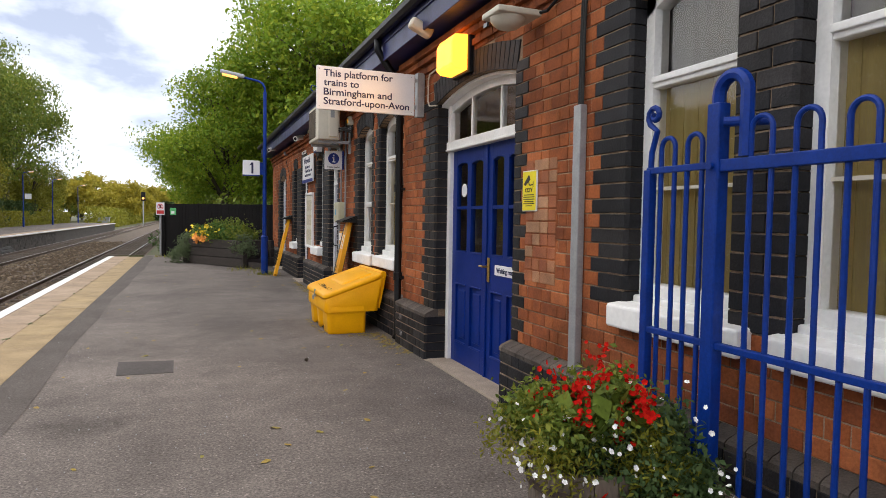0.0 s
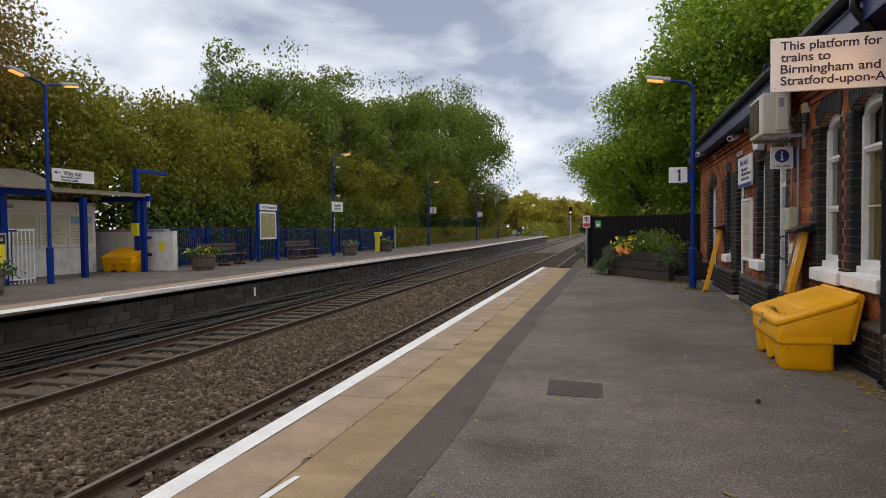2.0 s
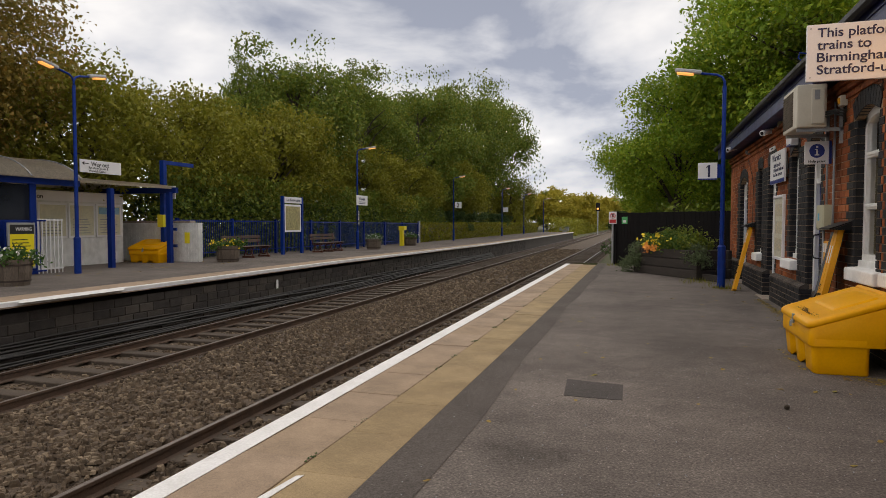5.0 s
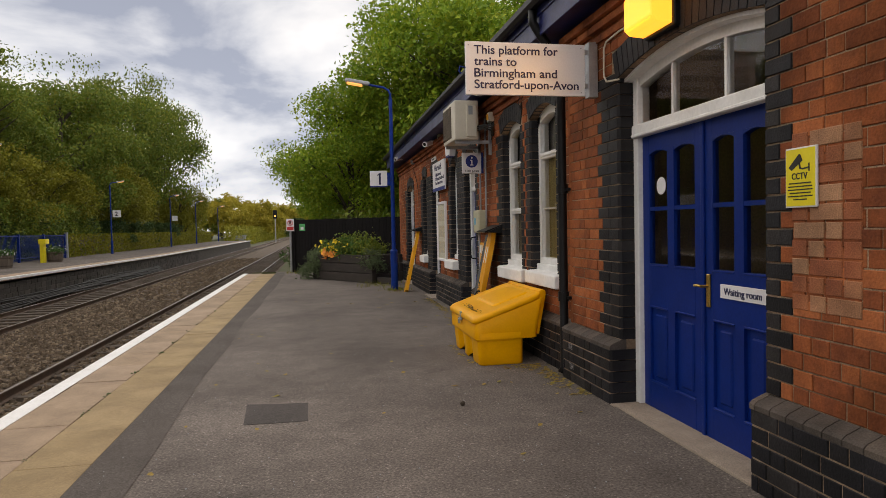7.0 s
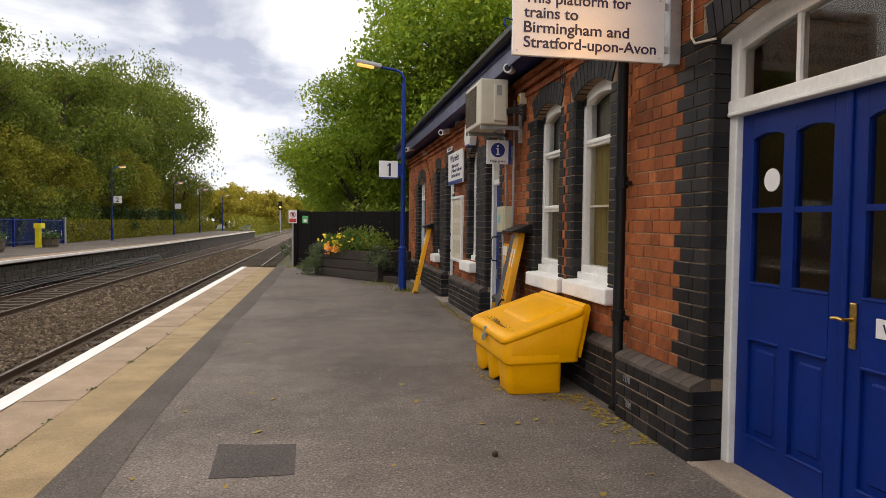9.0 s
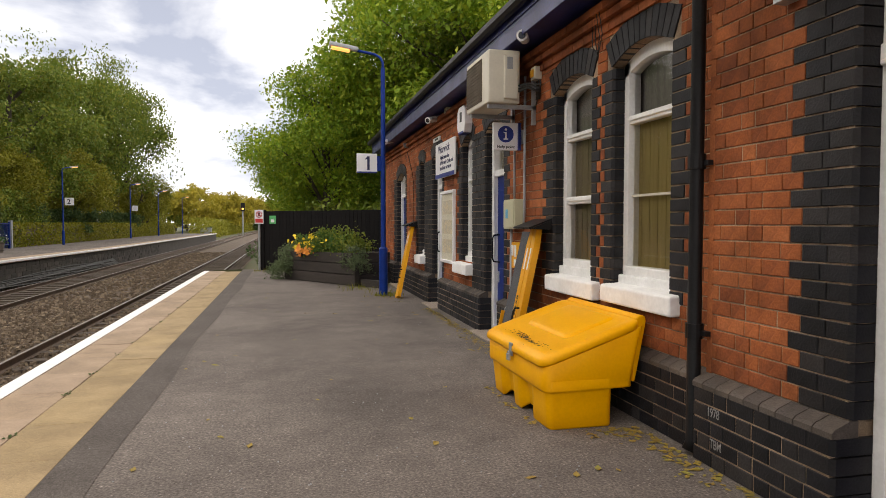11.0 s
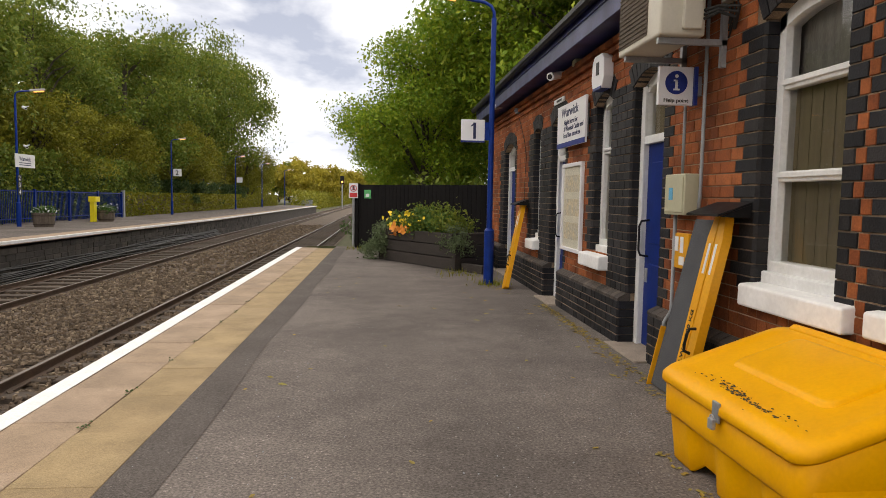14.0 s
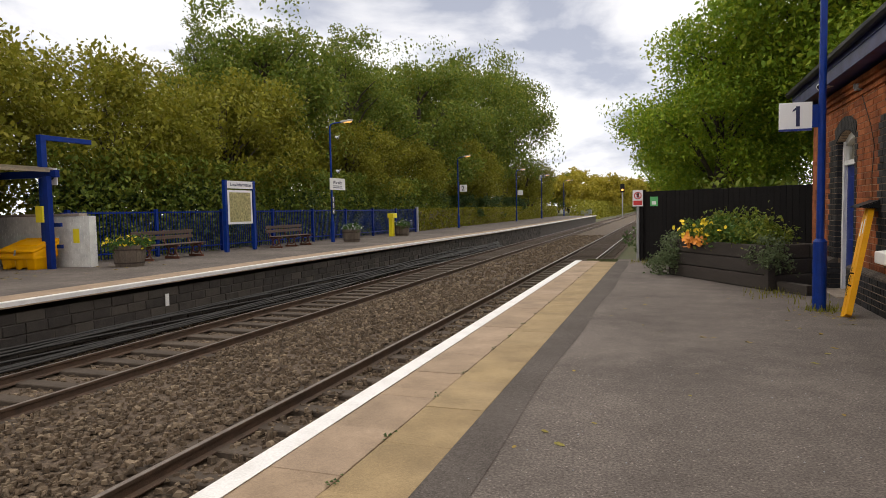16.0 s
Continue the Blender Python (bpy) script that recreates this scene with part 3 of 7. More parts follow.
setting("asphalt_strip", bm, m_tar3, "strip of darker newer asphalt along the paving", "asphalt")
bm = bmesh.new()
prism(bm, [(0.092, 6.865), (0.30, 6.85), (0.568, 6.85), (0.560, 7.375), (0.30, 7.40), (0.06, 7.45)], "z", 0.0, 0.004)
setting("asphalt_patch", bm, m_tar2, "dark square asphalt repair patch in the platform", "patch")
# ramp and earth beyond the platform end
bm = bmesh.new()
prism(bm, [(PLAT_END + 0.6, 0.0), (PLAT_END + 0.6, -1.1), (34.0, -1.1), (34.0, -0.95)], "x", EDGE + 0.2, 9.0)
setting("platform_ramp", bm, m_verge, "weedy earth ramp falling away behind the platform end", "ramp")

# paved strip: edge slabs, tan slabs, white line
slabs = tagged(new("platform_paving"), "stone edge slabs and tan paving along the platform edge", "paving", kind="structure")


def shared(name, bm, material):
    me = bpy.data.meshes.new(name)
    bmesh.ops.recalc_face_normals(bm, faces=bm.faces)
    bm.to_mesh(me)
    bm.free()
    me.materials.append(material)
    return me


def piece(name, me, parent, loc, rot=(0, 0, 0)):
    o = new(name, me)
    o.parent = parent
    o.location, o.rotation_euler = loc, rot
    return o


SL = 0.76
me_a = shared("edge_slab", box(EDGE - 0.02, -1.227, 0.0015, SL - 0.0015, -0.06, 0.0, bevel=0.003, seg=1), m_slab)
me_b = shared("tan_slab", box(-1.221, TAN - 0.004, 0.001, SL - 0.001, -0.06, 0.0, bevel=0.002, seg=1), m_slab2)
j = 0
y = PLAT_END - SL
while y > -11:
    piece("edge_slab", me_a, slabs, (0, y, random.uniform(-.003, .003)), (random.uniform(-.003, .003), 0, 0))
    piece("tan_slab", me_b, slabs, (0, y - (0.2 if y > -10 else 0), random.uniform(-.004, .002)))
    y -= SL
bm = box(EDGE - 0.022, EDGE + 0.135, -11.5, PLAT_END, 0.0035, 0.0075)
setting("white_line", bm, m_line, "bright white safety line painted on the platform edge", "line")
bm = bmesh.new()
prism(bm, [(-1.235, 4.20), (-1.172, 4.23), (-1.133, 4.673), (-1.172, 4.652)], "z", 0.001, 0.005)
setting("paint_mark", bm, m_line, "short worn white paint mark on the paving", "paint mark")
bm = bmesh.new()
for i in range(26):
    yy = 1.4 + i * 0.86 + random.uniform(-.2, .2)
    r = random.uniform(.005, .013)
    for k in range(7):
        px, py = -1.225 + random.gauss(0, .012), yy + random.gauss(0, .05)
        h = random.uniform(.004, .012)
        v = [bm.verts.new((px + r * math.cos(a), py + r * math.sin(a), .004 + (h if q % 2 else 0))) for q, a in enumerate((0, 1.6, 3.1, 4.7))]
        bm.faces.new(v)
setting("joint_weeds", bm, m_leaf_dark, "small weeds growing in the paving joints", "weeds", kind="stuff")

# ---- building walls ----
# opening: y0, y1, sill, spring, rise, quoin wide, quoin narrow
OPEN1 = [(1.50, 2.45, 0.95, 2.70, 0.11, .23, .17), (2.78, 3.54, 0.95, 2.70, 0.11, .34, .23), (4.95, 6.66, 0.0, 2.60, 0.11, .21, .12)]
OPEN2 = [(8.21, 9.01, 0.93, 2.67, 0.10, .26, .17), (9.39, 10.18, 0.93, 2.67, 0.10, .34, .23), (11.69, 12.44, 0.0, 2.60, 0.12, .21, .12), (13.05, 13.62, 0.86, 2.58, 0.10, .26, .26),
         (14.85, 15.60, 0.0, 2.55, 0.12, .14, .10), (16.30, 16.75, 0.83, 2.56, 0.06, .36, .36), (18.30, 19.40, 0.0, 2.42, 0.14, .16, .12)]
LEFTQ = {2.45: (.20, .12), 3.54: (.34, .26), 6.66: (.38, .30), 9.01: (.19, .13), 10.18: (.28, .19), 12.44: (.60, .60), 13.62: (.24, .16), 15.60: (.69, .69), 16.75: (.40, .32), 19.40: (.50, .40)}
RIGHTQ = {2.78: (.12, .20), 9.39: (.10, .16), 13.05: (.004, .004), 16.30: (.004, .004)}
COURSE, JOINT = 0.089, 0.008
PLINTH_H = 0.445


def top_of(o, y):
    """Underside of an opening's segmental arch at y."""
    y0, y1, s, sp, ri = o[:5]
    half = (y1 - y0) / 2
    u = (y - (y0 + y1) / 2) / half
    return sp + ri * (1 - u * u)


def wall_core(bm, x, y0, y1, z1, opens, thick=0.34):
    cuts = {y0, y1}
    for o in opens:
        cuts |= {o[0] + (o[1] - o[0]) * k / 10 for k in range(11)} | {o[0] - 0.016, o[1] + 0.016}
    cuts = sorted(cuts)
    for a, b in zip(cuts, cuts[1:]):
        mid = (a + b) / 2
        o = next((o for o in opens if o[0] - 0.016 < mid < o[1] + 0.016), None)
        if o is None:
            bx(bm, x, x + thick, a, b, -0.2, z1)
        else:
            ta, tb = top_of(o, min(max(a, o[0]), o[1])), top_of(o, min(max(b, o[0]), o[1]))
            prism(bm, [(a, ta), (b, tb), (b, z1), (a, z1)], "x", x, x + thick)
            if o[2] > 0.05:
                bx(bm, x, x + thick, a, b, -0.2, o[2] - 0.02)


bm = bmesh.new()
wall_core(bm, W1 + 0.007, WALL_Y0, STEP_Y, WALL_TOP + 0.5, OPEN1)
wall1 = setting("wall_front", bm, m_mortar, "red brick station wall with dark blue brick quoins and plinth", "wall")
bm = bmesh.new()
wall_core(bm, W2 + 0.007, STEP_Y, WALL_Y1, WALL_TOP + 0.5, OPEN2)
wall2 = setting("wall_front_far", bm, m_mortar, "red brick station wall with windows, doors and dark quoins", "wall")
# unseen end and back walls, added to keep light from leaking in
bm = bmesh.new()
bx(bm, W1 + 0.02, 9.0, WALL_Y0 - 0.3, WALL_Y0, -0.2, 3.8)
bx(bm, W2, 9.0, WALL_Y1 - 0.34, WALL_Y1, -0.2, 3.8)
# two unseen openings at y 4.6 to 7.4 let daylight into the waiting room
bx(bm, 8.7, 9.0, WALL_Y0, 4.6, -0.2, 3.8)
bx(bm, 8.7, 9.0, 7.4, WALL_Y1, -0.2, 3.8)
bx(bm, 8.7, 9.0, 4.6, 7.4, -0.2, 0.8)
bx(bm, 8.7, 9.0, 4.6, 7.4, 2.7, 3.8)
bx(bm, 8.7, 9.0, 5.85, 6.15, 0.8, 2.7)
setting("wall_back", bm, m_red_i, "red brick end and back walls, unseen, with two openings added to light the room", "wall")
# added ceiling, closes the rooms against light from above
bm = box(W1 + 0.36, 8.7, WALL_Y0, WALL_Y1 - 0.34, 3.2, 3.3)
setting("ceiling", bm, m_room, "plain plaster ceiling added to keep light out of the rooms", "ceiling")
bm = bmesh.new()
bx(bm, W2 + 0.36, 8.7, 7.9, 8.0, 0, 3.2)
bx(bm, W1 + 0.36, 8.7, 4.1, 4.2, 0, 3.2)
bx(bm, W2 + 0.36, 8.7, 10.9, 11.0, 0, 3.2)
bx(bm, W2 + 0.36, 8.7, 12.75, 12.85, 0, 3.2)
setting("wall_inner", bm, m_room, "dim tan plaster partition walls inside", "wall")


class Courses:
    """Bricks gathered into one mesh, or set singly where the camera passes near."""

    def __init__(self):
        self.v, self.f = [], []

    def add(self, x, y0, y1, z0, z1, depth=0.02, a=0.0035, b=0.0035):
        n = len(self.v)
        self.v += brick_verts(x, y0, y1, z0, z1, depth, 0, a, b)
        self.f += [tuple(i + n for i in q) for q in BRICK_F]

    def done(self, name, material, parent, label):
        me = bpy.data.meshes.new(name)
        me.from_pydata(self.v, [], self.f)
        me.materials.append(material)
        o = new(name, me)
        o.parent = parent
        return tagged(o, label, kind="stuff")


BRICK_F = [(8, 11, 10, 9), (4, 8, 9, 5), (5, 9, 10, 6), (6, 10, 11, 7), (7, 11, 8, 4), (0, 4, 5, 1), (1, 5, 6, 2), (2, 6, 7, 3), (3, 7, 4, 0)]


def brick_verts(x, y0, y1, z0, z1, depth, ch, a=0.0035, b=0.0035):
    """a, b: how far the two upright edges are rounded off."""
    c = 0.0035
    out = [(x + depth, y0, z0), (x + depth, y1, z0), (x + depth, y1, z1), (x + depth, y0, z1)]
    out += [(x + a, y0, z0), (x + b, y1, z0), (x + b, y1, z1), (x + a, y0, z1)]
    return out + [(x, y0 + a, z0 + c), (x, y1 - b, z0 + c), (x, y1 - b, z1 - c), (x, y0 + a, z1 - c)]


mesh_cache = {}


def single(name, x, y0, y1, z0, z1, material, parent, depth=0.02, a=0.0035, b=0.0035):
    key = (name, round(y1 - y0, 2), round(z1 - z0, 3), depth, a, b, material.name)
    if key not in mesh_cache:
        me = bpy.data.meshes.new(name)
        w, h = key[1], key[2]
        me.from_pydata(brick_verts(0, -w / 2, w / 2, -h / 2, h / 2, depth, 0, a, b), [], BRICK_F)
        me.materials.append(material)
        mesh_cache[key] = me
    return piece(name, mesh_cache[key], parent, (x, (y0 + y1) / 2, (z0 + z1) / 2))


def fill(y0, y1, c):
    """A Flemish course between two ends: stretcher, header, stretcher."""
    out, y, k = [], y0, c % 2
    first = 0.11 * (1 if c % 2 else 0.5) + (random.random() * 0.05)
    while y < y1 - 0.02:
        w = (0.225 if k % 2 else 0.108) * random.uniform(0.93, 1.06)
        if y == y0:
            w = max(0.05, first + 0.05)
        if y + w > y1 - 0.05:
            w = y1 - y
        out.append((y, y + w))
        y += w + JOINT
        k += 1
    return out


def lay(x, ya, yb, opens, wall, near, plinth_x):
    red, blue, cap = Courses(), Courses(), Courses()
    singles = [0, 0]
    c = 0
    z = PLINTH_H + 0.075
    while z < WALL_TOP - 0.02:
        z0, z1 = z + JOINT / 2, z + COURSE - JOINT / 2
        zm = (z0 + z1) / 2
        blocked, dark = [], []
        for o in opens:
            y0, y1, sill, sp, ri, qw, qn = o
            if zm < sill - 0.02:
                continue
            if zm < sp + 0.02:
                blocked.append((y0, y1))
                q = qw if c % 2 else qn
                lq = LEFTQ.get(y1)
                q2 = (lq[0] if c % 2 else lq[1]) if lq else q
                rq = RIGHTQ.get(y0)
                q1 = (rq[0] if c % 2 else rq[1]) if rq else q
                dark.append((y0 - q1, y0 + 0.004, 0))
                dark.append((y1 - 0.004, y1 + q2, 1))
            elif zm < sp + ri + 0.215:
                half = (y1 - y0) / 2 + 0.10
                mid = (y0 + y1) / 2
                u = (zm - sp - 0.215 + 0.02) / max(ri, 0.01)
                wdt = half if u <= 0 else half * math.sqrt(max(0.0, 1 - u))
                if wdt > 0.03:
                    blocked.append((mid - wdt, mid + wdt))
        cutters = sorted(blocked + [(a, b) for a, b, _ in dark])
        y = ya
        spans = []
        for a, b in cutters:
            if a > y + 0.03:
                spans.append((y, a - JOINT))
            y = max(y, b + JOINT)
        if y < yb:
            spans.append((y, yb))
        for a, b in spans:
            if b - a < 0.03:
                continue
            for p, q in fill(a, b, c):
                xx = x + random.uniform(-.0025, .0025)
                if near[0] < (p + q) / 2 < near[1] and singles[0] < 240 and 0.5 < zm < 2.4:
                    single("brick", xx, p, q, z0, z1, m_red_o, wall)
                    singles[0] += 1
                else:
                    red.add(xx, p, q, z0, z1)
        for a, b, sd in dark:
            a, b = max(a, ya), min(b, yb)
            if b - a < 0.04:
                continue
            n = max(1, round((b - a) / 0.23)) + (1 if (c % 2 == 0 and b - a > 0.3) else 0)
            for i in range(n):
                p, q = a + (b - a) * i / n + (JOINT / 2 if i else 0), a + (b - a) * (i + 1) / n - (JOINT / 2 if i < n - 1 else 0)
                xx = x - 0.003 + random.uniform(-.0015, .0015)
                jamb = (sd == 0 and i == n - 1) or (sd == 1 and i == 0)
                d = 0.20 if jamb else 0.02
                ea, eb = (0.022 if jamb and sd == 1 else 0.0035), (0.022 if jamb and sd == 0 else 0.0035)
                if near[0] < (p + q) / 2 < near[1] and singles[1] < 200:
                    single("quoin_brick", xx, p, q, z0, z1, m_blue_o, wall, d, ea, eb)
                    singles[1] += 1
                else:
                    blue.add(xx, p, q, z0, z1, d, ea, eb)
        z += COURSE
        c += 1
    # plinth courses, with gaps at the doors
    gaps = [(o[0], o[1]) for o in opens if o[2] < 0.05]
    spans, y = [], ya
    for a, b in gaps:
        spans.append((y, a + 0.004))
        y = b - 0.004
    spans.append((y, yb))
    count = 0
    for a, b in spans:
        back = box(plinth_x + 0.008, x + 0.02, a + 0.02, b - 0.02, 0.0, PLINTH_H - 0.002)
        part("plinth_core", back, m_mortar, wall)
        for k in range(5):
            z0, z1 = 0.002 + k * COURSE + (JOINT / 2 if k else 0), (k + 1) * COURSE - JOINT / 2
            for p, q in fill(a, b, k):
                e0, e1 = abs(p - a) < 1e-6, abs(q - b) < 1e-6
                ends = e0 or e1
                ea, eb = (0.022 if e0 else 0.0035), (0.022 if e1 else 0.0035)
                if near[0] - 0.5 < p < near[1] and count < 120:
                    single("plinth_brick", plinth_x + random.uniform(-.002, .002), p, q, z0, z1, m_blue_o, wall, 0.24 if ends else 0.1, ea, eb)
                    count += 1
                else:
                    blue.add(plinth_x + random.uniform(-.002, .002), p, q, z0, z1, 0.24 if ends else 0.1, ea, eb)
        yy, i = a, 0
        zt = PLINTH_H + 0.075
        while yy < b - 0.03:
            w = min(0.118, b - yy - 0.002)
            key = ("cap", round(w, 2), x)
            if key not in mesh_cache:
                t = bmesh.new()
                dx = x - plinth_x
                prism(t, [(0.0, 0.0), (0.0, 0.028), (0.018, 0.045), (dx + 0.004, 0.078), (dx + 0.05, 0.078), (dx + 0.05, 0.0)], "y", 0.003, w - 0.003)
                mesh_cache[key] = shared("cap_brick", t, m_cap)
            piece("cap_brick", mesh_cache[key], wall, (plinth_x, yy, PLINTH_H - 0.003))
            yy += 0.118
    # arch rings
    for o in opens:
        y0, y1, sill, sp, ri = o[:5]
        L = y1 - y0
        n = max(5, round((L + 0.1) / 0.078))
        for i in range(n):
            a0, a1 = (i + 0.06) / n, (i + 0.94) / n
            pts = []
            for u, up in ((a0, 0), (a1, 0), (a1, 1), (a0, 1)):
                yy = y0 - 0.03 + (L + 0.06) * u
                yc = min(max(yy, y0), y1)
                slope = -2 * ri * ((yc - (y0 + y1) / 2) / (L / 2)) / (L / 2)
                nv = Vector((-slope, 1)).normalized()
                pts.append((yy + nv.x * 0.215 * up, top_of(o, yc) + nv.y * 0.215 * up))
            t = bmesh.new()
            prism(t, pts, "x", x - 0.006, x + 0.2)
            part("arch_brick", t, m_blue_o, wall)
    red.done("red_brickwork", m_red_i, wall, "weathered orange-red bricks in pale mortar")
    blue.done("blue_brickwork", m_blue_i, wall, "dark blue-grey engineering bricks")

# ---- cornice, eaves, roof ----
for k, (za, zb, out) in enumerate(((2.965, 3.02, 0.025), (3.06, 3.115, 0.05), (3.13, 3.19, 0.085))):
    for x, ya, yb in ((W1, WALL_Y0, STEP_Y), (W2, STEP_Y, WALL_Y1)):
        bm = bmesh.new()
        y = ya
        while y < yb - 0.02:
            w = min(0.225, yb - y)
            bx(bm, x - out, x + 0.05, y + 0.004, y + w - 0.004, za, zb)
            y += 0.225
        setting("trim", bm, m_red_i, "projecting moulded red brick string course under the eaves", "trim")
bm = box(2.80, W2 + 0.02, WALL_Y0 - 0.3, WALL_Y1 + 0.25, 3.255, 3.275)
setting("soffit", bm, m_fascia, "dark blue boarded soffit", "soffit")
bm = bmesh.new()
bx(bm, 2.775, 2.80, WALL_Y0 - 0.3, WALL_Y1 + 0.25, 3.235, 3.50, bevel=0.004, seg=1)
bx(bm, 2.762, 2.776, WALL_Y0 - 0.3, WALL_Y1 + 0.25, 3.42, 3.50)
setting("fascia", bm, m_fascia, "dark blue painted timber fascia board", "fascia")
bm = bmesh.new()
prism(bm, [(2.655, 3.56), (2.66, 3.51), (2.69, 3.475), (2.735, 3.475), (2.765, 3.51), (2.77, 3.56), (2.758, 3.56), (2.75, 3.52), (2.69, 3.49), (2.668, 3.56)], "y", WALL_Y0 - 0.3, WALL_Y1 + 0.3)
setting("gutter", bm, m_black, "black cast iron half-round gutter", "gutter")
bm = bmesh.new()
y = WALL_Y0 - 0.3
while y < WALL_Y1 + 0.3:
    for r in range(6):
        x0 = 2.70 + r * 0.34
        z0 = 3.56 + r * 0.19
        o = 0.15 if r % 2 else 0.0
        v = [bm.verts.new(p) for p in ((x0, y + o + .003, z0 + .012), (x0, y + o + .297, z0 + .012), (x0 + .40, y + o + .297, z0 + .222), (x0 + .40, y + o + .003, z0 + .222),
                                       (x0, y + o + .003, z0), (x0, y + o + .297, z0))]
        bm.faces.new(v[:4])
        bm.faces.new((v[0], v[4], v[5], v[1]))
    y += 0.3
bx(bm, 2.9, 9.2, WALL_Y0 - 0.3, WALL_Y1 + 0.25, 3.50, 3.58)
prism(bm, [(2.82, 3.55), (5.9, 5.3), (9.2, 3.55)], "y", WALL_Y0 - 0.25, WALL_Y1 + 0.2)
setting("roof", bm, m_slate, "dark slate pitched roof", "roof")


# ---- windows ----
def sheet_x(x, y0, y1, z0, z1):
    """One sheet of glass facing the track."""
    bm = bmesh.new()
    bm.faces.new([bm.verts.new(q) for q in ((x, y0, z0), (x, y0, z1), (x, y1, z1), (x, y1, z0))])
    return bm


def arched(bm, o, x0, x1, inset, bottom):
    """A plate with an arched head filling the opening o less inset."""
    y0, y1 = o[0] + inset, o[1] - inset
    pts = [(y0, bottom), (y1, bottom)]
    for k in range(9):
        y = y1 + (y0 - y1) * k / 8
        pts.append((y, top_of(o, y) - inset))
    prism(bm, pts, "x", x0, x1)


def frame_ring(bm, o, x0, x1, wdt, bottom):
    """A frame following the arched opening, wdt wide."""
    y0, y1 = o[0], o[1]
    bx(bm, x0, x1, y0, y0 + wdt, bottom, top_of(o, y0 + wdt / 2))
    bx(bm, x0, x1, y1 - wdt, y1, bottom, top_of(o, y1 - wdt / 2))
    n = 10
    for k in range(n):
        a, b = y0 + (y1 - y0) * k / n, y0 + (y1 - y0) * (k + 1) / n
        prism(bm, [(a, top_of(o, a) - wdt * 1.3), (b, top_of(o, b) - wdt * 1.3), (b, top_of(o, b)), (a, top_of(o, a))], "x", x0, x1)


wcount = [0]


def window(o, wx, rails, blind, sill=None, label=""):
    wcount[0] += 1
    y0, y1, zs = o[0], o[1], o[2]
    t = thing("window_%d" % wcount[0], (wx, (y0 + y1) / 2, zs), label or "white painted timber sash window with arched head and olive blind", "window", "", "structure")
    xf = wx + 0.10
    bm = bmesh.new()
    frame_ring(bm, o, xf, xf + 0.10, 0.075, zs + 0.06)
    bx(bm, xf - 0.045, xf + 0.10, y0 + 0.004, y1 - 0.004, zs, zs + 0.085, bevel=0.012, seg=2)
    bx(bm, xf - 0.012, xf + 0.10, y0 + 0.03, y1 - 0.03, zs + 0.06, zs + 0.155, bevel=0.01, seg=2)
    part("window_frame", bm, m_white, t)
    for r in rails:
        bm = bmesh.new()
        if r < 1.7 and blind is m_blind:
            bx(bm, xf + 0.03, xf + 0.06, y0 + 0.07, y1 - 0.07, r - 0.009, r + 0.009)
            part("thin_bar", bm, m_ivory, t, "thin cream glazing bar")
            continue
        bx(bm, xf + 0.005, xf + 0.08, y0 + 0.07, y1 - 0.07, r - 0.035, r + 0.035, bevel=0.008)
        bx(bm, xf - 0.012, xf + 0.03, y0 + 0.07, y1 - 0.07, r - 0.008, r + 0.028, bevel=0.006)
        part("glazing_bar", bm, m_white, t)
    bm = bmesh.new()
    ya_, yb_ = o[0] + 0.06, o[1] - 0.06
    bm.faces.new([bm.verts.new(q) for q in [(xf + 0.05, ya_, zs + 0.08), (xf + 0.05, ya_, top_of(o, ya_) - 0.05)] + [(xf + 0.05, ya_ + (yb_ - ya_) * k / 8, top_of(o, ya_ + (yb_ - ya_) * k / 8) - 0.05) for k in range(1, 9)] + [(xf + 0.05, yb_, zs + 0.08)]])
    p = part("pane", bm, m_glass, t, "clear glass pane", recalc=False)
    p.visible_shadow = False
    bm = bmesh.new()
    n = 14
    for k in range(n):
        a, b = y0 + (y1 - y0) * k / n, y0 + (y1 - y0) * (k + 1) / n
        bx(bm, xf + 0.095 + 0.004 * (k % 2), xf + 0.11 + 0.004 * (k % 2), a, b, zs + 0.05, rails[0])
    part("blind", bm, blind, t, "drawn olive-brown blind")
    # added grey sheet: the upper pane's sky reflection put in as colour
    bm = bmesh.new()
    arched(bm, o, xf + 0.13, xf + 0.14, 0.0, rails[0] - 0.03)
    part("reflection_sheet", bm, m_reflect, t, "grey sheet standing for the sky reflected in the upper pane")
    if sill:
        sy0, sy1, sz0, sz1, sx = sill
        bm = box(sx, xf + 0.05, sy0, sy1, sz0, sz1, bevel=0.018, seg=3)
        for v in bm.verts:
            if v.co.z > (sz0 + sz1) / 2:
                v.co.z -= 0.03 * max(0.0, min(1.0, (xf - v.co.x) / 0.25))
        part("window_sill", bm, m_sill, t, "thick white painted stone sill")
    return t


window(OPEN1[0], W1, (2.235, 1.64), m_blind, (1.40, 2.50, 0.85, 1.005, 2.955))
window(OPEN1[1], W1, (2.235, 1.64), m_blind, (2.63, 3.60, 0.85, 1.005, 2.955))
window(OPEN2[0], W2, (2.235, 1.64), m_blind, (8.07, 9.06, 0.795, 0.955, 3.02))
window(OPEN2[1], W2, (2.235, 1.64), m_blind2, (9.21, 10.22, 0.775, 0.945, 3.02))
window(OPEN2[3], W2, (2.05,), m_blind2, (13.0, 13.76, 0.69, 0.87, 2.985), "narrow white sash window with painted stone sill")
window(OPEN2[5], W2, (2.05,), m_blind2, (16.2, 16.78, 0.66, 0.84, 2.985), "narrow white sash window with painted stone sill")


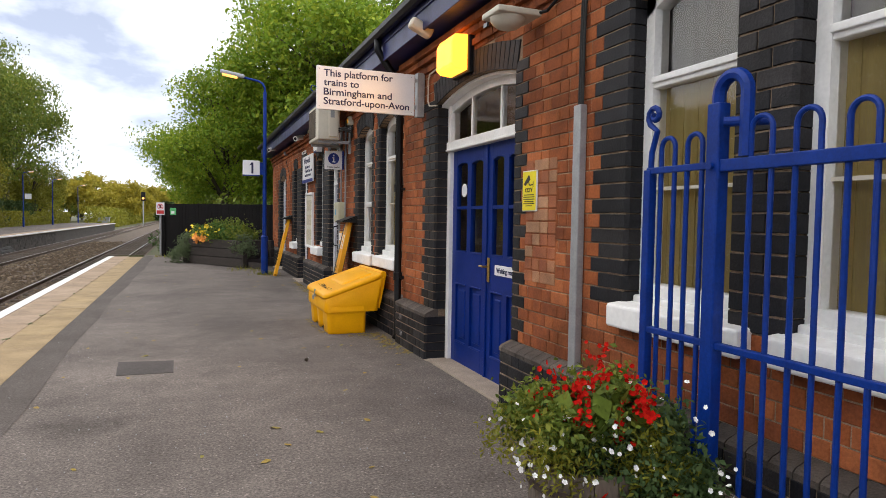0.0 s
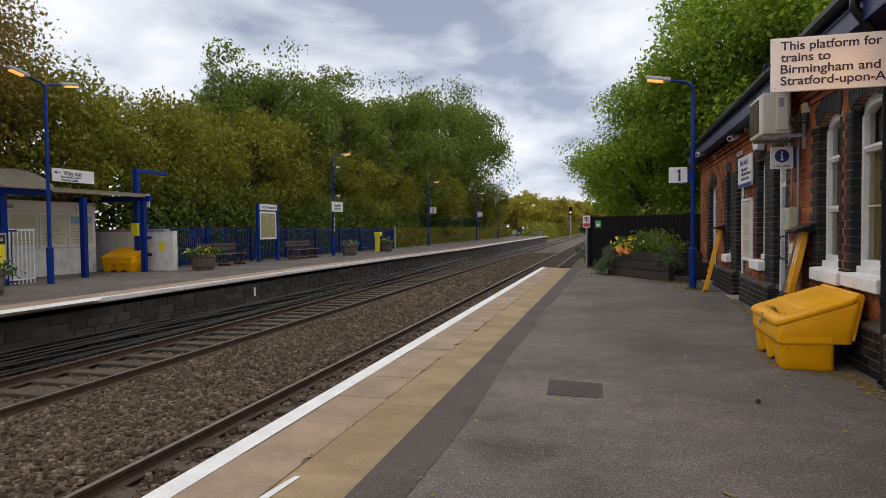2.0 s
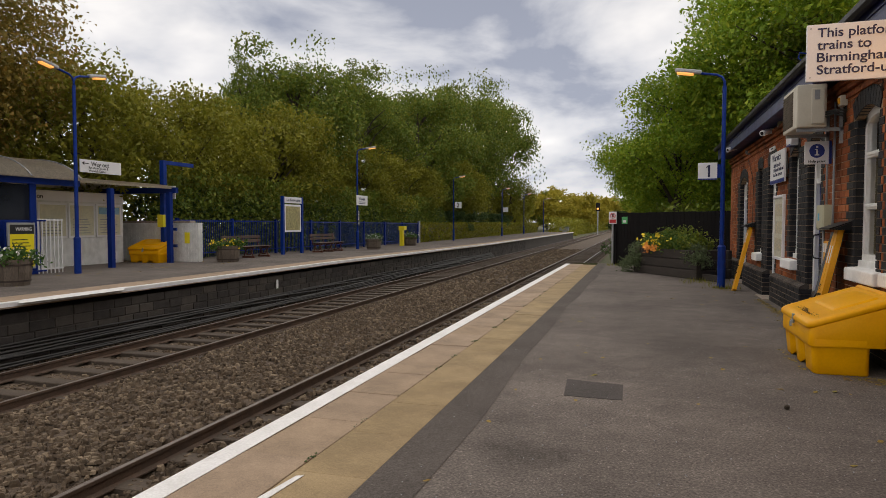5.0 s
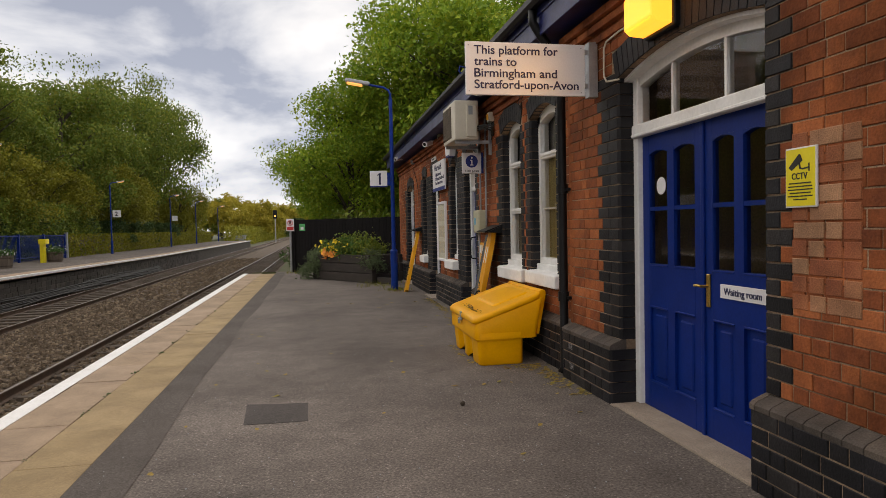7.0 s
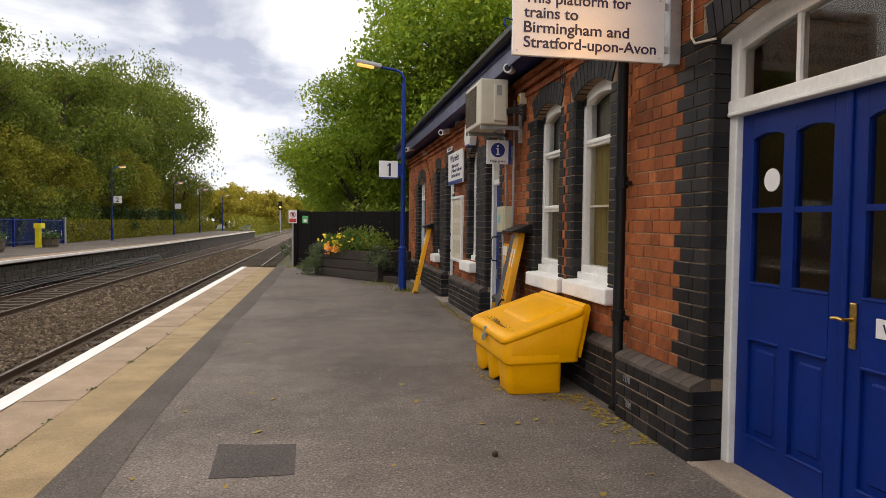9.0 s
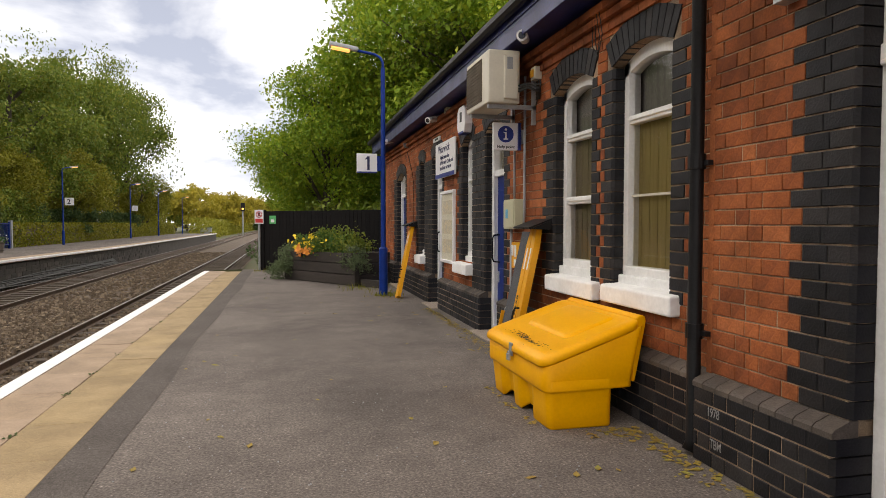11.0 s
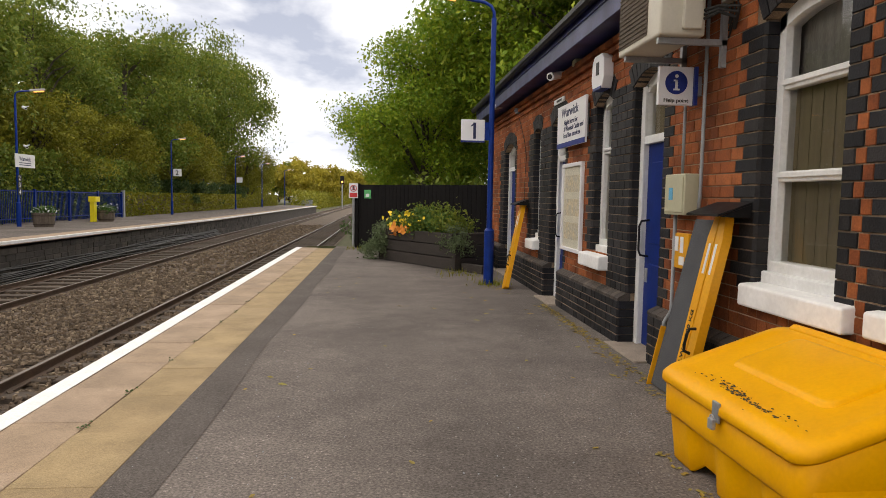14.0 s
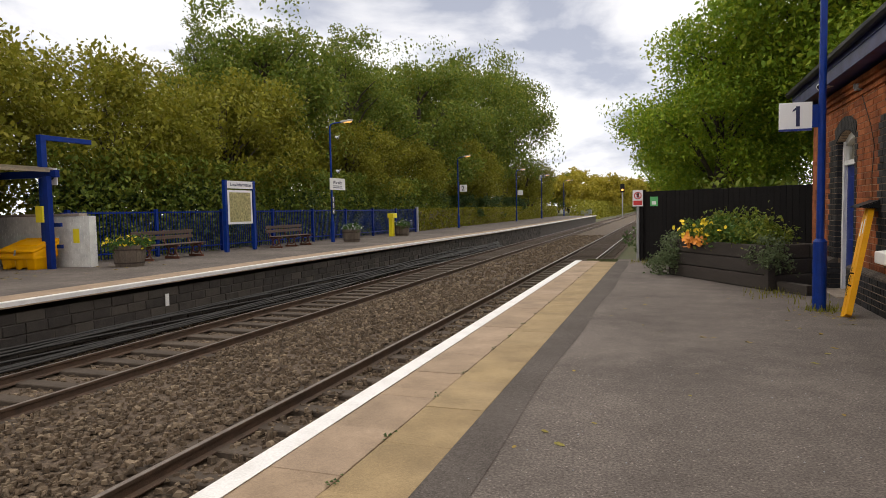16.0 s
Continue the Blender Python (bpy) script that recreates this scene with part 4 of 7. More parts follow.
# ---- doors ----
def door_leaf(t, xf, ya, yb, zt, panes, lit=True):
    """A blue panelled leaf with glazed upper lights."""
    th = 0.05
    bm = bmesh.new()
    st = 0.10
    rows = [(0.015, 0.22), (0.80, 1.14), (zt - 0.12, zt)]
    for a, b in ((ya, ya + st), (yb - st, yb)):
        bx(bm, xf, xf + th, a, b, 0.015, zt, bevel=0.004, seg=1)
    for a, b in rows:
        bx(bm, xf, xf + th, ya + st, yb - st, a, b)
    mid = (ya + yb) / 2
    bx(bm, xf, xf + th, mid - 0.045, mid + 0.045, 0.22, 0.80)
    bx(bm, xf, xf + th, mid - 0.045, mid + 0.045, 1.14, zt - 0.12)
    for c0, c1 in ((ya + st, mid - 0.045), (mid + 0.045, yb - st)):
        bx(bm, xf + 0.022, xf + 0.036, c0, c1, 0.2, 0.82)
        bx(bm, xf + 0.010, xf + 0.036, c0 + 0.05, c1 - 0.05, 0.27, 0.75, bevel=0.01, seg=1)
        bx(bm, xf + 0.004, xf + 0.04, c0, c1, 1.545, 1.575)
        half = (c1 - c0) / 2
        for k in range(8):
            a, b = c0 + (c1 - c0) * k / 8, c0 + (c1 - c0) * (k + 1) / 8
            da, db = 0.025 * ((a - c0 - half) / half) ** 2, 0.025 * ((b - c0 - half) / half) ** 2
            prism(bm, [(a, zt - 0.125 - da), (b, zt - 0.125 - db), (b, zt - 0.11), (a, zt - 0.11)], "x", xf + 0.002, xf + th - 0.002)
        for za, zb, ya2, yb2 in ((1.125, 1.14, c0, c1), (0.80, 0.815, c0, c1), (0.22, 0.235, c0, c1)):
            bx(bm, xf - 0.006, xf + 0.02, ya2, yb2, za, zb, bevel=0.004, seg=1)
    leaf = part("door_leaf", bm, m_doorblue, t, "blue gloss painted panelled leaf")
    for c0, c1 in ((ya + st, mid - 0.045), (mid + 0.045, yb - st)):
        for a, b in ((1.14, 1.55), (1.57, zt - 0.12)):
            p = part("pane", sheet_x(xf + 0.024, c0, c1, a, b), m_glass, leaf, "clear glass pane", recalc=False)
            p.visible_shadow = False
    return leaf


d1 = thing("door_1", (W1 + 0.2, 5.80, 0.02), "pair of blue half-glazed waiting room doors under a white arched transom", "door", "", "structure")
o = OPEN1[2]
xf = W1 + 0.145
MEET = 5.765
bm = bmesh.new()
bx(bm, xf - 0.02, xf + 0.09, o[1] - 0.075, o[1] - 0.003, 0.0, 2.60, bevel=0.008, seg=2)
bx(bm, xf - 0.02, xf + 0.09, o[0] + 0.003, o[0] + 0.075, 0.0, 2.60, bevel=0.008, seg=2)
bx(bm, xf - 0.035, xf + 0.09, o[0] + 0.003, o[1] - 0.003, 2.125, 2.225, bevel=0.01)
bx(bm, xf - 0.05, xf - 0.03, o[0] + 0.02, o[1] - 0.02, 2.125, 2.15, bevel=0.006, seg=1)
n = 18
for k in range(n):
    a, b = o[0] + (o[1] - o[0]) * k / n, o[0] + (o[1] - o[0]) * (k + 1) / n
    prism(bm, [(a, top_of(o, a) - 0.10), (b, top_of(o, b) - 0.10), (b, top_of(o, b) - 0.004), (a, top_of(o, a) - 0.004)], "x", xf, xf + 0.08)
    prism(bm, [(a, top_of(o, a) - 0.03), (b, top_of(o, b) - 0.03), (b, top_of(o, b) - 0.004), (a, top_of(o, a) - 0.004)], "x", xf - 0.09, xf)
part("door_frame", bm, m_white, d1, "white painted frame with arched head")
for yb_ in (5.50, 6.12):
    part("glazing_bar", box(xf + 0.01, xf + 0.06, yb_ - 0.014, yb_ + 0.014, 2.22, 2.62), m_white, d1)
p = part("transom_pane", sheet_x(xf + 0.03, o[0] + 0.07, o[1] - 0.07, 2.22, 2.62), m_glass, d1, "glass transom light", recalc=False)
p.visible_shadow = False
lf = door_leaf(d1, xf + 0.02, MEET + 0.003, o[1] - 0.078, 2.125, True)
rf = door_leaf(d1, xf + 0.02, o[0] + 0.078, MEET - 0.003, 2.125, True)
part("astragal", box(xf + 0.004, xf + 0.022, MEET - 0.022, MEET + 0.012, 0.02, 2.12, bevel=0.006), m_doorblue, lf, "blue meeting bead")
bm = bmesh.new()
bmesh.ops.create_cone(bm, cap_ends=True, segments=28, radius1=0.065, radius2=0.065, depth=0.004, matrix=pose(xf + 0.036, 6.33, 1.73, 0, 90, 0))
part("round_sticker", bm, m_signwhite, lf, "round white sticker on the glass")
hy = MEET - 0.062
bm = bmesh.new()
bx(bm, xf + 0.006, xf + 0.02, hy - 0.02, hy + 0.02, 0.89, 1.11, bevel=0.006)
rod(bm, (xf + 0.01, hy, 1.03), (xf - 0.045, hy, 1.03), 0.009)
tube(bm, [(xf - 0.045, hy, 1.03), (xf - 0.05, hy + 0.03, 1.035), (xf - 0.05, hy + 0.065, 1.03)], 0.009)
rod(bm, (xf + 0.007, hy, 0.94), (xf + 0.003, hy, 0.94), 0.010)
part("door_handle", bm, m_brass, rf, "worn brass lever handle on a plate")
pl = part("door_plate", box(xf + 0.012, xf + 0.0195, 5.10, 5.575, 0.965, 1.055, bevel=0.002, seg=1), m_signwhite, rf, "white plate reading Waiting room")
words("lettering", "Waiting room", 0.062, pose(xf + 0.0105, 5.535, 0.99, *WALLFACE), m_ink, pl, width=0.36)
bm = box(W1 - 0.075, W1 + 0.34, 4.965, 6.645, -0.02, 0.02, bevel=0.01)
bx(bm, W1 - 0.09, W1 - 0.02, 6.60, 6.93, -0.02, 0.012, bevel=0.008)
setting("doorstep_1", bm, m_stone, "worn buff stone threshold slab", "doorstep")


def side_door(o, num, label, handle=True):
    """A blue door deep in the wall with a white frame and transom."""
    d = thing("door_%d" % num, (W2 + 0.26, (o[0] + o[1]) / 2, 0.02), label, "door", "", "structure")
    xf = W2 + 0.12
    bm = bmesh.new()
    frame_ring(bm, o, xf, xf + 0.1, 0.085, 0.0)
    bx(bm, xf - 0.02, xf + 0.1, o[0], o[1], 2.03, 2.11, bevel=0.006, seg=1)
    bx(bm, xf - 0.03, xf, o[1] - 0.09, o[1] - 0.005, 0.0, o[3], bevel=0.006, seg=1)
    part("door_frame", bm, m_white, d, "white painted frame with transom")
    bm = bmesh.new()
    bx(bm, xf + 0.03, xf + 0.075, o[0] + 0.08, o[1] - 0.08, 0.02, 2.03, bevel=0.004, seg=1)
    w = o[1] - o[0] - 0.16
    for za, zb in ((0.25, 0.85), (1.05, 1.85)):
        bx(bm, xf + 0.018, xf + 0.04, o[0] + 0.08 + w * 0.18, o[1] - 0.08 - w * 0.18, za, zb, bevel=0.01, seg=1)
    lf = part("door_leaf", bm, m_doorblue, d, "blue gloss painted leaf")
    p = part("pane", sheet_x(xf + 0.05, o[0] + 0.08, o[1] - 0.08, 2.11, o[3]), m_glass, d, "transom glass", recalc=False)
    p.visible_shadow = False
    part("blind", box(xf + 0.085, xf + 0.10, o[0] + 0.02, o[1] - 0.02, 2.0, o[3] + o[4]), m_blind2, d, "olive blind behind the transom")
    if handle:
        y = o[1] - 0.16
        bm = tube(bmesh.new(), [(xf + 0.03, y, 1.28), (xf - 0.05, y, 1.27), (xf - 0.07, y, 1.22), (xf - 0.07, y, 0.98), (xf - 0.05, y, 0.93), (xf + 0.03, y, 0.92)], 0.011)
        part("pull_handle", bm, m_black, lf, "black bow pull handle", smooth=True)
        part("lock_plate", box(xf + 0.012, xf + 0.03, y - 0.03, y + 0.03, 0.66, 0.80, bevel=0.004), m_galv, lf, "steel lock plate")
    bm = box(W2 - 0.2, W2 + 0.3, o[0] - 0.05, o[1] + 0.05, -0.02, 0.02, bevel=0.008)
    setting("doorstep_%d" % num, bm, m_stone, "worn stone threshold slab", "doorstep")


side_door(OPEN2[2], 2, "plain blue staff door in a white frame with transom")
side_door(OPEN2[4], 3, "narrow blue door in a white frame beside a poster")
side_door(OPEN2[6], 4, "blue door in a white frame near the building's end", False)

# ---- grit bin ----
def plan_loop(x0, x1, y0, y1, r, n=5, front=28):
    """A rounded rectangle in plan, counter-clockwise from the near end of the front edge; the front edge is finely cut."""
    pts = []
    for cx, cy, a0 in ((x1 - r, y0 + r, 270), (x1 - r, y1 - r, 0), (x0 + r, y1 - r, 90), (x0 + r, y0 + r, 180)):
        pts += [(cx + r * math.cos(radians(a0 + 90 * k / n)), cy + r * math.sin(radians(a0 + 90 * k / n))) for k in range(n + 1)]
        if a0 == 90:
            pts += [(x0, (y1 - r) + (y0 - y1 + 2 * r) * k / front) for k in range(1, front)]
    return pts


def loft(bm, rings, low=True, high=True):
    rows = [[bm.verts.new(p) for p in ring] for ring in rings]
    n = len(rows[0])
    for a, b in zip(rows, rows[1:]):
        for k in range(n):
            bm.faces.new((a[k], a[(k + 1) % n], b[(k + 1) % n], b[k]))
    if low:
        bm.faces.new(rows[0][::-1])
    if high:
        bm.faces.new(rows[-1])


def grit_bin(name, m0, length, label, detail=True):
    t = thing(name, (0, 0, 0), label, "grit bin", "grit bins")
    h = length / 2

    def bay(y):
        """How far the front is pressed in, and the feet raised, at y: two flutes between three feet."""
        u = abs(abs(y / h) - 0.32)
        return max(0.0, min(1.0, (0.19 - u) / 0.05))

    bm = bmesh.new()
    rings = []
    for z, inn in ((0.0, 0.06), (0.012, 0.048), (0.12, 0.036), (0.24, 0.022), (0.34, 0.01)):
        ring = []
        for x, y in plan_loop(-0.45 + inn * 0.7, 0.06, -h + inn * 0.5, h - inn - 0.02, 0.05):
            f = bay(y) if x < -0.25 else 0.0
            ring.append((x + 0.045 * f * (1.0 if z < 0.2 else 0.8), y, z + (0.055 * f if z < 0.02 else 0.0)))
        rings.append(ring)
    loft(bm, rings)
    part("body", bm, m_yellow, t, "moulded yellow bin body on three feet with pressed front flutes", smooth=True)

    def slope(x):
        return 0.455 + (x + 0.45) * 0.345

    bm = bmesh.new()
    rings = []
    for k, (inn, dz) in enumerate(((0.0, 0.0), (-0.012, 0.015), (-0.016, 0.04))):
        rings.append([(x, y, 0.262 + dz + 0.02 * (x + 0.44)) for x, y in plan_loop(-0.452 + inn * 0.6, 0.22, -h - inn * 0.6, h + inn * 0.6, 0.07)])
    rings.insert(0, [(x, y, 0.262 + 0.02 * (x + 0.44)) for x, y in plan_loop(-0.43, 0.18, -h + 0.04, h - 0.04, 0.05)])
    rings.append([(-0.455 + (x + 0.455) * 1.10, y, slope(-0.455 + (x + 0.455) * 1.10) - 0.012) for x, y in plan_loop(-0.455, 0.22, -h - 0.012, h + 0.012, 0.07)])
    loft(bm, rings)
    part("collar", bm, m_yellow, t, "wide yellow upper tub with a sloping rim", smooth=True)
    bm = bmesh.new()
    rings = []
    for inn, dz in ((0.004, -0.01), (-0.022, -0.012), (-0.028, 0.0), (-0.026, 0.028), (-0.008, 0.044), (0.03, 0.05), (0.07, 0.05), (0.085, 0.043)):
        rings.append([(x, y, slope(x) + dz) for x, y in plan_loop(-0.452 + inn, 0.27 - max(0.0, inn), -h + 0.012 + inn, h + 0.014 - inn, max(0.03, 0.085 - inn * 0.5))])
    loft(bm, rings)
    lid = part("lid", bm, m_yellow, t, "sloping moulded yellow lid with a rolled edge", smooth=True)
    bm = bmesh.new()
    rings = []
    for inn, dz in ((0.0, 0.038), (0.012, 0.058), (0.03, 0.062)):
        rings.append([(x, y, slope(x) + dz) for x, y in plan_loop(-0.20 + inn, 0.20 - inn, -h * 0.62 + inn, h * 0.60 - inn, 0.05)])
    loft(bm, rings, low=False)
    part("lid_panel", bm, m_yellow, lid, "slightly raised panel of the lid", smooth=True)
    bm = bmesh.new()
    prism(bm, [(0.24, 0.66), (0.245, 0.755), (0.275, 0.775), (0.315, 0.765), (0.325, 0.73), (0.24, 0.30), (0.215, 0.30)], "y", -h + 0.035, h - 0.08)
    bmesh.ops.bevel(bm, geom=list(bm.edges), offset=0.012, segments=2, affect="EDGES", profile=0.5)
    part("back_lip", bm, m_yellow, t, "raised yellow hinge edge along the back")
    if detail:
        bm = bmesh.new()
        rg_ = random.Random(8)
        for i in range(170):
            y = rg_.gauss(-0.05, .17)
            x = -0.36 + rg_.gauss(0, .016) + 0.02 * math.sin(y * 9)
            z = slope(x) + 0.047
            q = rg_.uniform(.002, .008)
            bmesh.ops.create_icosphere(bm, subdivisions=1, radius=1, matrix=Matrix.Translation((x, y, z)) @ Matrix.Diagonal((q, q * 1.6, .002, 1)))
        tagged(part("dirt", bm, m_soil, lid, "brown dirt and leaf crumbs gathered on the lid"), kind="stuff")
    bm = bmesh.new()
    bx(bm, -0.482, -0.466, -.03, .03, 0.40, 0.50, bevel=.004)
    lat = part("latch", bm, m_galv, t, "steel hasp")
    bm = box(-0.507, -0.483, -.022, .022, 0.365, 0.42, bevel=.006)
    tube(bm, arc((-0.495, 0, 0.42), 0.016, 0, 180, 8, (0, 1, 0), (0, 0, 1)), 0.004, seg=6)
    part("padlock", bm, m_galv, lat, "steel padlock")
    t.matrix_basis = m0
    return t


grit_bin("grit_bin", pose(2.715, 8.985, 0.0), 1.29, "bright yellow plastic grit bin with padlock, against the brick wall")
grit_bin("grit_bin", pose(-15.1, 19.55, 0.115, 0, 0, 90), 1.25, "yellow plastic grit bin against a white wall under the shelter", False)

# ---- ramps leaning on the wall ----
def wheel_ramp(name, foot, head, label, deck=None):
    foot, head = Vector(foot), Vector(head)
    t = thing(name, foot, label, "wheelchair ramp", "ramps")
    d = (head - foot)
    L = d.length
    z = d.normalized()
    yv = Vector((0, 1, 0))
    xv = yv.cross(z).normalized()
    yv = z.cross(xv)
    R = Matrix((xv, yv, z)).transposed().to_4x4()
    M = Matrix.Translation(foot) @ R

    def put(nm, bm, m, par, lab=""):
        bmesh.ops.transform(bm, matrix=M, verts=bm.verts)
        return part(nm, bm, m, par, lab)

    for s in (-1, 1):
        bm = bmesh.new()
        pts = [(s * 0.008, 0.0), (s * 0.105, 0.0), (s * 0.105, L - 0.16), (s * 0.07, L), (s * 0.008, L)]
        prism(bm, pts if s > 0 else pts[::-1], "x", -0.045, 0.02)
        leaf = put("ramp_leaf", bm, m_yellow2, t, "yellow painted folded ramp leaf")
        put("label_strip", box(-0.048, -0.0455, s * 0.045 - 0.014, s * 0.045 + 0.014, L - 0.42, L - 0.2), m_signwhite, leaf, "white label with unreadable small print")
    put("hinge", box(-0.03, 0.015, -0.008, 0.008, 0.02, L - 0.03), m_castred, t, "dark red hinge seam")
    bm = tube(bmesh.new(), [(-0.045, -0.055, 0.40), (-0.09, -0.055, 0.41), (-0.10, -0.055, 0.45), (-0.10, -0.055, 0.53), (-0.09, -0.055, 0.57), (-0.045, -0.055, 0.58)], 0.011)
    put("carry_handle", bm, m_black, t, "black carry handle")
    w = words("lettering", "S.W.L. 300 KG", 0.05, M @ Matrix.Translation((-0.0475, 0.035, 0.30)) @ Matrix(((0, 0, -1, 0), (0, 1, 0, 0), (1, 0, 0, 0), (0, 0, 0, 1))), m_inkblack, t, width=0.40)
    if deck:
        bm = bmesh.new()
        prism(bm, [(0.02, 0.02), (0.56, 0.02), (0.50, L - 0.02), (0.02, L - 0.02)], "x", 0.03, 0.06)
        put("deck", bm, m_ramp_grey, t, "dark grey gritted ramp deck")
        put("deck_edge", box(0.0, 0.062, 0.565, 0.575, 0.0, L * 0.35), m_yellow2, t, "yellow ramp edge")
    bm = tube(bmesh.new(), [(0.02, -0.03, L - 0.02), (0.03, -0.03, L + 0.05), (0.06, 0.03, L + 0.05), (0.03, 0.05, L - 0.02)], 0.012)
    put("strap", bm, m_yellow2, t, "yellow webbing strap")
    return t


wheel_ramp("wheelchair_ramp", (2.74, 10.42, 0.0), (3.03, 10.42, 1.36), "yellow folding wheelchair ramp leaning on the brick wall", True)
wheel_ramp("wheelchair_ramp", (2.62, 16.45, 0.0), (3.03, 17.15, 1.36), "yellow folding wheelchair ramp leaning near the lamp post")
for y in (10.42, 17.2):
    t = thing("ramp_hood", (3.04, y, 1.40), "small dark sloping hood over a stored ramp", "hood", "ramp hoods")
    bm = bmesh.new()
    prism(bm, [(2.86, 1.385), (3.095, 1.47), (3.095, 1.455), (2.86, 1.37)], "y", y - 0.2, y + 0.26)
    part("hood_top", bm, m_black, t)
    bm = bmesh.new()
    prism(bm, [(2.88, 1.37), (3.095, 1.455), (3.095, 1.36)], "y", y - 0.2, y - 0.185)
    part("hood_cheek", bm, m_black, t)
    bm = bmesh.new()
    prism(bm, [(2.88, 1.37), (3.095, 1.455), (3.095, 1.36)], "y", y + 0.245, y + 0.26)
    part("hood_cheek", bm, m_black, t)

# ---- signs on and by the building ----
def board(name, label, group=""):
    return thing(name, (0, 0, 0), label, "sign", group)


s = board("platform_sign", "white projecting sign naming the train destinations")
bm = box(1.895, 2.925, 7.025, 7.055, 2.53, 2.96, bevel=0.004)
f = part("sign_panel", bm, m_signwhite, s, "white enamelled panel")
for i, (ln, wdt) in enumerate((("This platform for", .72), ("trains to", .36), ("Birmingham and", .71), ("Stratford-upon-Avon", .90))):
    words("lettering", ln, 0.098, pose(1.965, 7.0225, 2.862 - i * 0.093, *FACE_BACK), m_ink, f, width=wdt)
bm = bmesh.new()
bx(bm, 2.95, 3.03, 7.0, 7.09, 2.52, 2.98, bevel=0.004)
for z in (2.62, 2.90):
    bx(bm, 2.90, 2.96, 7.03, 7.05, z - 0.02, z + 0.02)
part("bracket", bm, m_galv, s, "galvanised wall bracket")
for z in (2.56, 2.93):
    for x in (1.92, 2.89):
        part("screw", rod(bmesh.new(), (x, 7.027, z), (x, 7.021, z), 0.005), m_galv, f)
bm = tube(bmesh.new(), [(1.895, 7.04, 2.75), (1.85, 7.04, 2.76), (1.84, 7.04, 2.72), (1.86, 7.04, 2.70)], 0.006)
part("hook", bm, m_ironblue, s, "small blue iron scroll hook")

s = board("cctv_sign", "yellow rectangular CCTV warning sign on the brick wall")
f = part("sign_panel", box(3.022, 3.034, 4.552, 4.762, 1.515, 1.812, bevel=0.002, seg=1), m_signwhite, s, "white rimmed plate")
part("yellow_field", box(3.0195, 3.024, 4.560, 4.754, 1.523, 1.804), m_signyellow, f, "yellow printed field")
words("lettering", "CCTV", 0.045, pose(3.0185, 4.712, 1.655, *WALLFACE), m_inkblack, f, width=0.105)
for k in range(6):
    L = (0.15, 0.16, 0.165, 0.14, 0.165, 0.09)[k]
    part("text_bar", box(3.0175, 3.0195, 4.657 - L / 2, 4.657 + L / 2, 1.632 - k * 0.016, 1.638 - k * 0.016), m_inkblack, f)
bm = bmesh.new()
prism(bm, [(4.735, 1.715), (4.715, 1.70), (4.64, 1.745), (4.655, 1.775), (4.665, 1.778)], "x", 3.0178, 3.0195)
prism(bm, [(4.668, 1.735), (4.66, 1.705), (4.64, 1.70), (4.64, 1.707), (4.652, 1.712), (4.66, 1.74)], "x", 3.0178, 3.0195)
prism(bm, [(4.64, 1.70), (4.60, 1.705), (4.60, 1.712), (4.64, 1.708)], "x", 3.0178, 3.0195)
prism(bm, [(4.601, 1.69), (4.594, 1.69), (4.594, 1.73), (4.601, 1.73)], "x", 3.0178, 3.0195)
part("camera_symbol", bm, m_inkblack, f, "black camera pictogram")

s = board("help_point_sign", "white projecting help point sign with a blue information disc")
f = part("sign_panel", box(2.752, 3.032, 11.02, 11.06, 2.222, 2.52, bevel=0.005), m_signwhite, s, "white square panel")
part("side_panel", box(3.033, 3.06, 11.0, 11.08, 2.222, 2.52), m_signblue, s, "blue side strip")
part("fixing", box(3.06, 3.12, 11.02, 11.06, 2.30, 2.45), m_grey, s)
bm = bmesh.new()
bmesh.ops.create_cone(bm, cap_ends=True, segments=36, radius1=0.09, radius2=0.09, depth=0.004, matrix=pose(2.892, 11.0185, 2.395, 90, 0, 0))
dsc = part("disc", bm, m_signblue, f, "dark blue disc")
bm = bmesh.new()
bx(bm, 2.882, 2.902, 11.013, 11.0165, 2.345, 2.415)
bx(bm, 2.868, 2.902, 11.013, 11.0165, 2.405, 2.417)
bx(bm, 2.866, 2.918, 11.013, 11.0165, 2.335, 2.348)
bmesh.ops.create_cone(bm, cap_ends=True, segments=16, radius1=0.014, radius2=0.014, depth=0.004, matrix=pose(2.892, 11.015, 2.445, 90, 0, 0))
part("information_mark", bm, m_signwhite, dsc, "white letter i mark")
words("lettering", "Help point", 0.042, pose(2.795, 11.0185, 2.245, *FACE_BACK), m_inkblack, f, width=0.20)

s = board("station_name_sign", "white station name board with a blue base strip")
f = part("sign_panel", box(3.03, 3.06, 13.78, 15.05, 2.17, 2.74, bevel=0.004), m_signwhite, s, "white panel")
part("base_strip", box(3.027, 3.0305, 13.78, 15.05, 2.17, 2.235), m_signblue, f, "blue strip along the foot")
words("lettering", "Warwick", 0.17, pose(3.0285, 14.85, 2.575, *WALLFACE), m_ink, f, width=0.78)
for i, (ln, wdt) in enumerate((("Alight here for", .62), ("& Warwick Castle and", .86), ("local bus services", .74))):
    words("lettering", ln, 0.09, pose(3.0285, 14.72, 2.465 - i * 0.085, *WALLFACE), m_ink, f, width=wdt)
part("fixing", box(3.06, 3.10, 13.85, 14.98, 2.25, 2.65), m_grey, s)

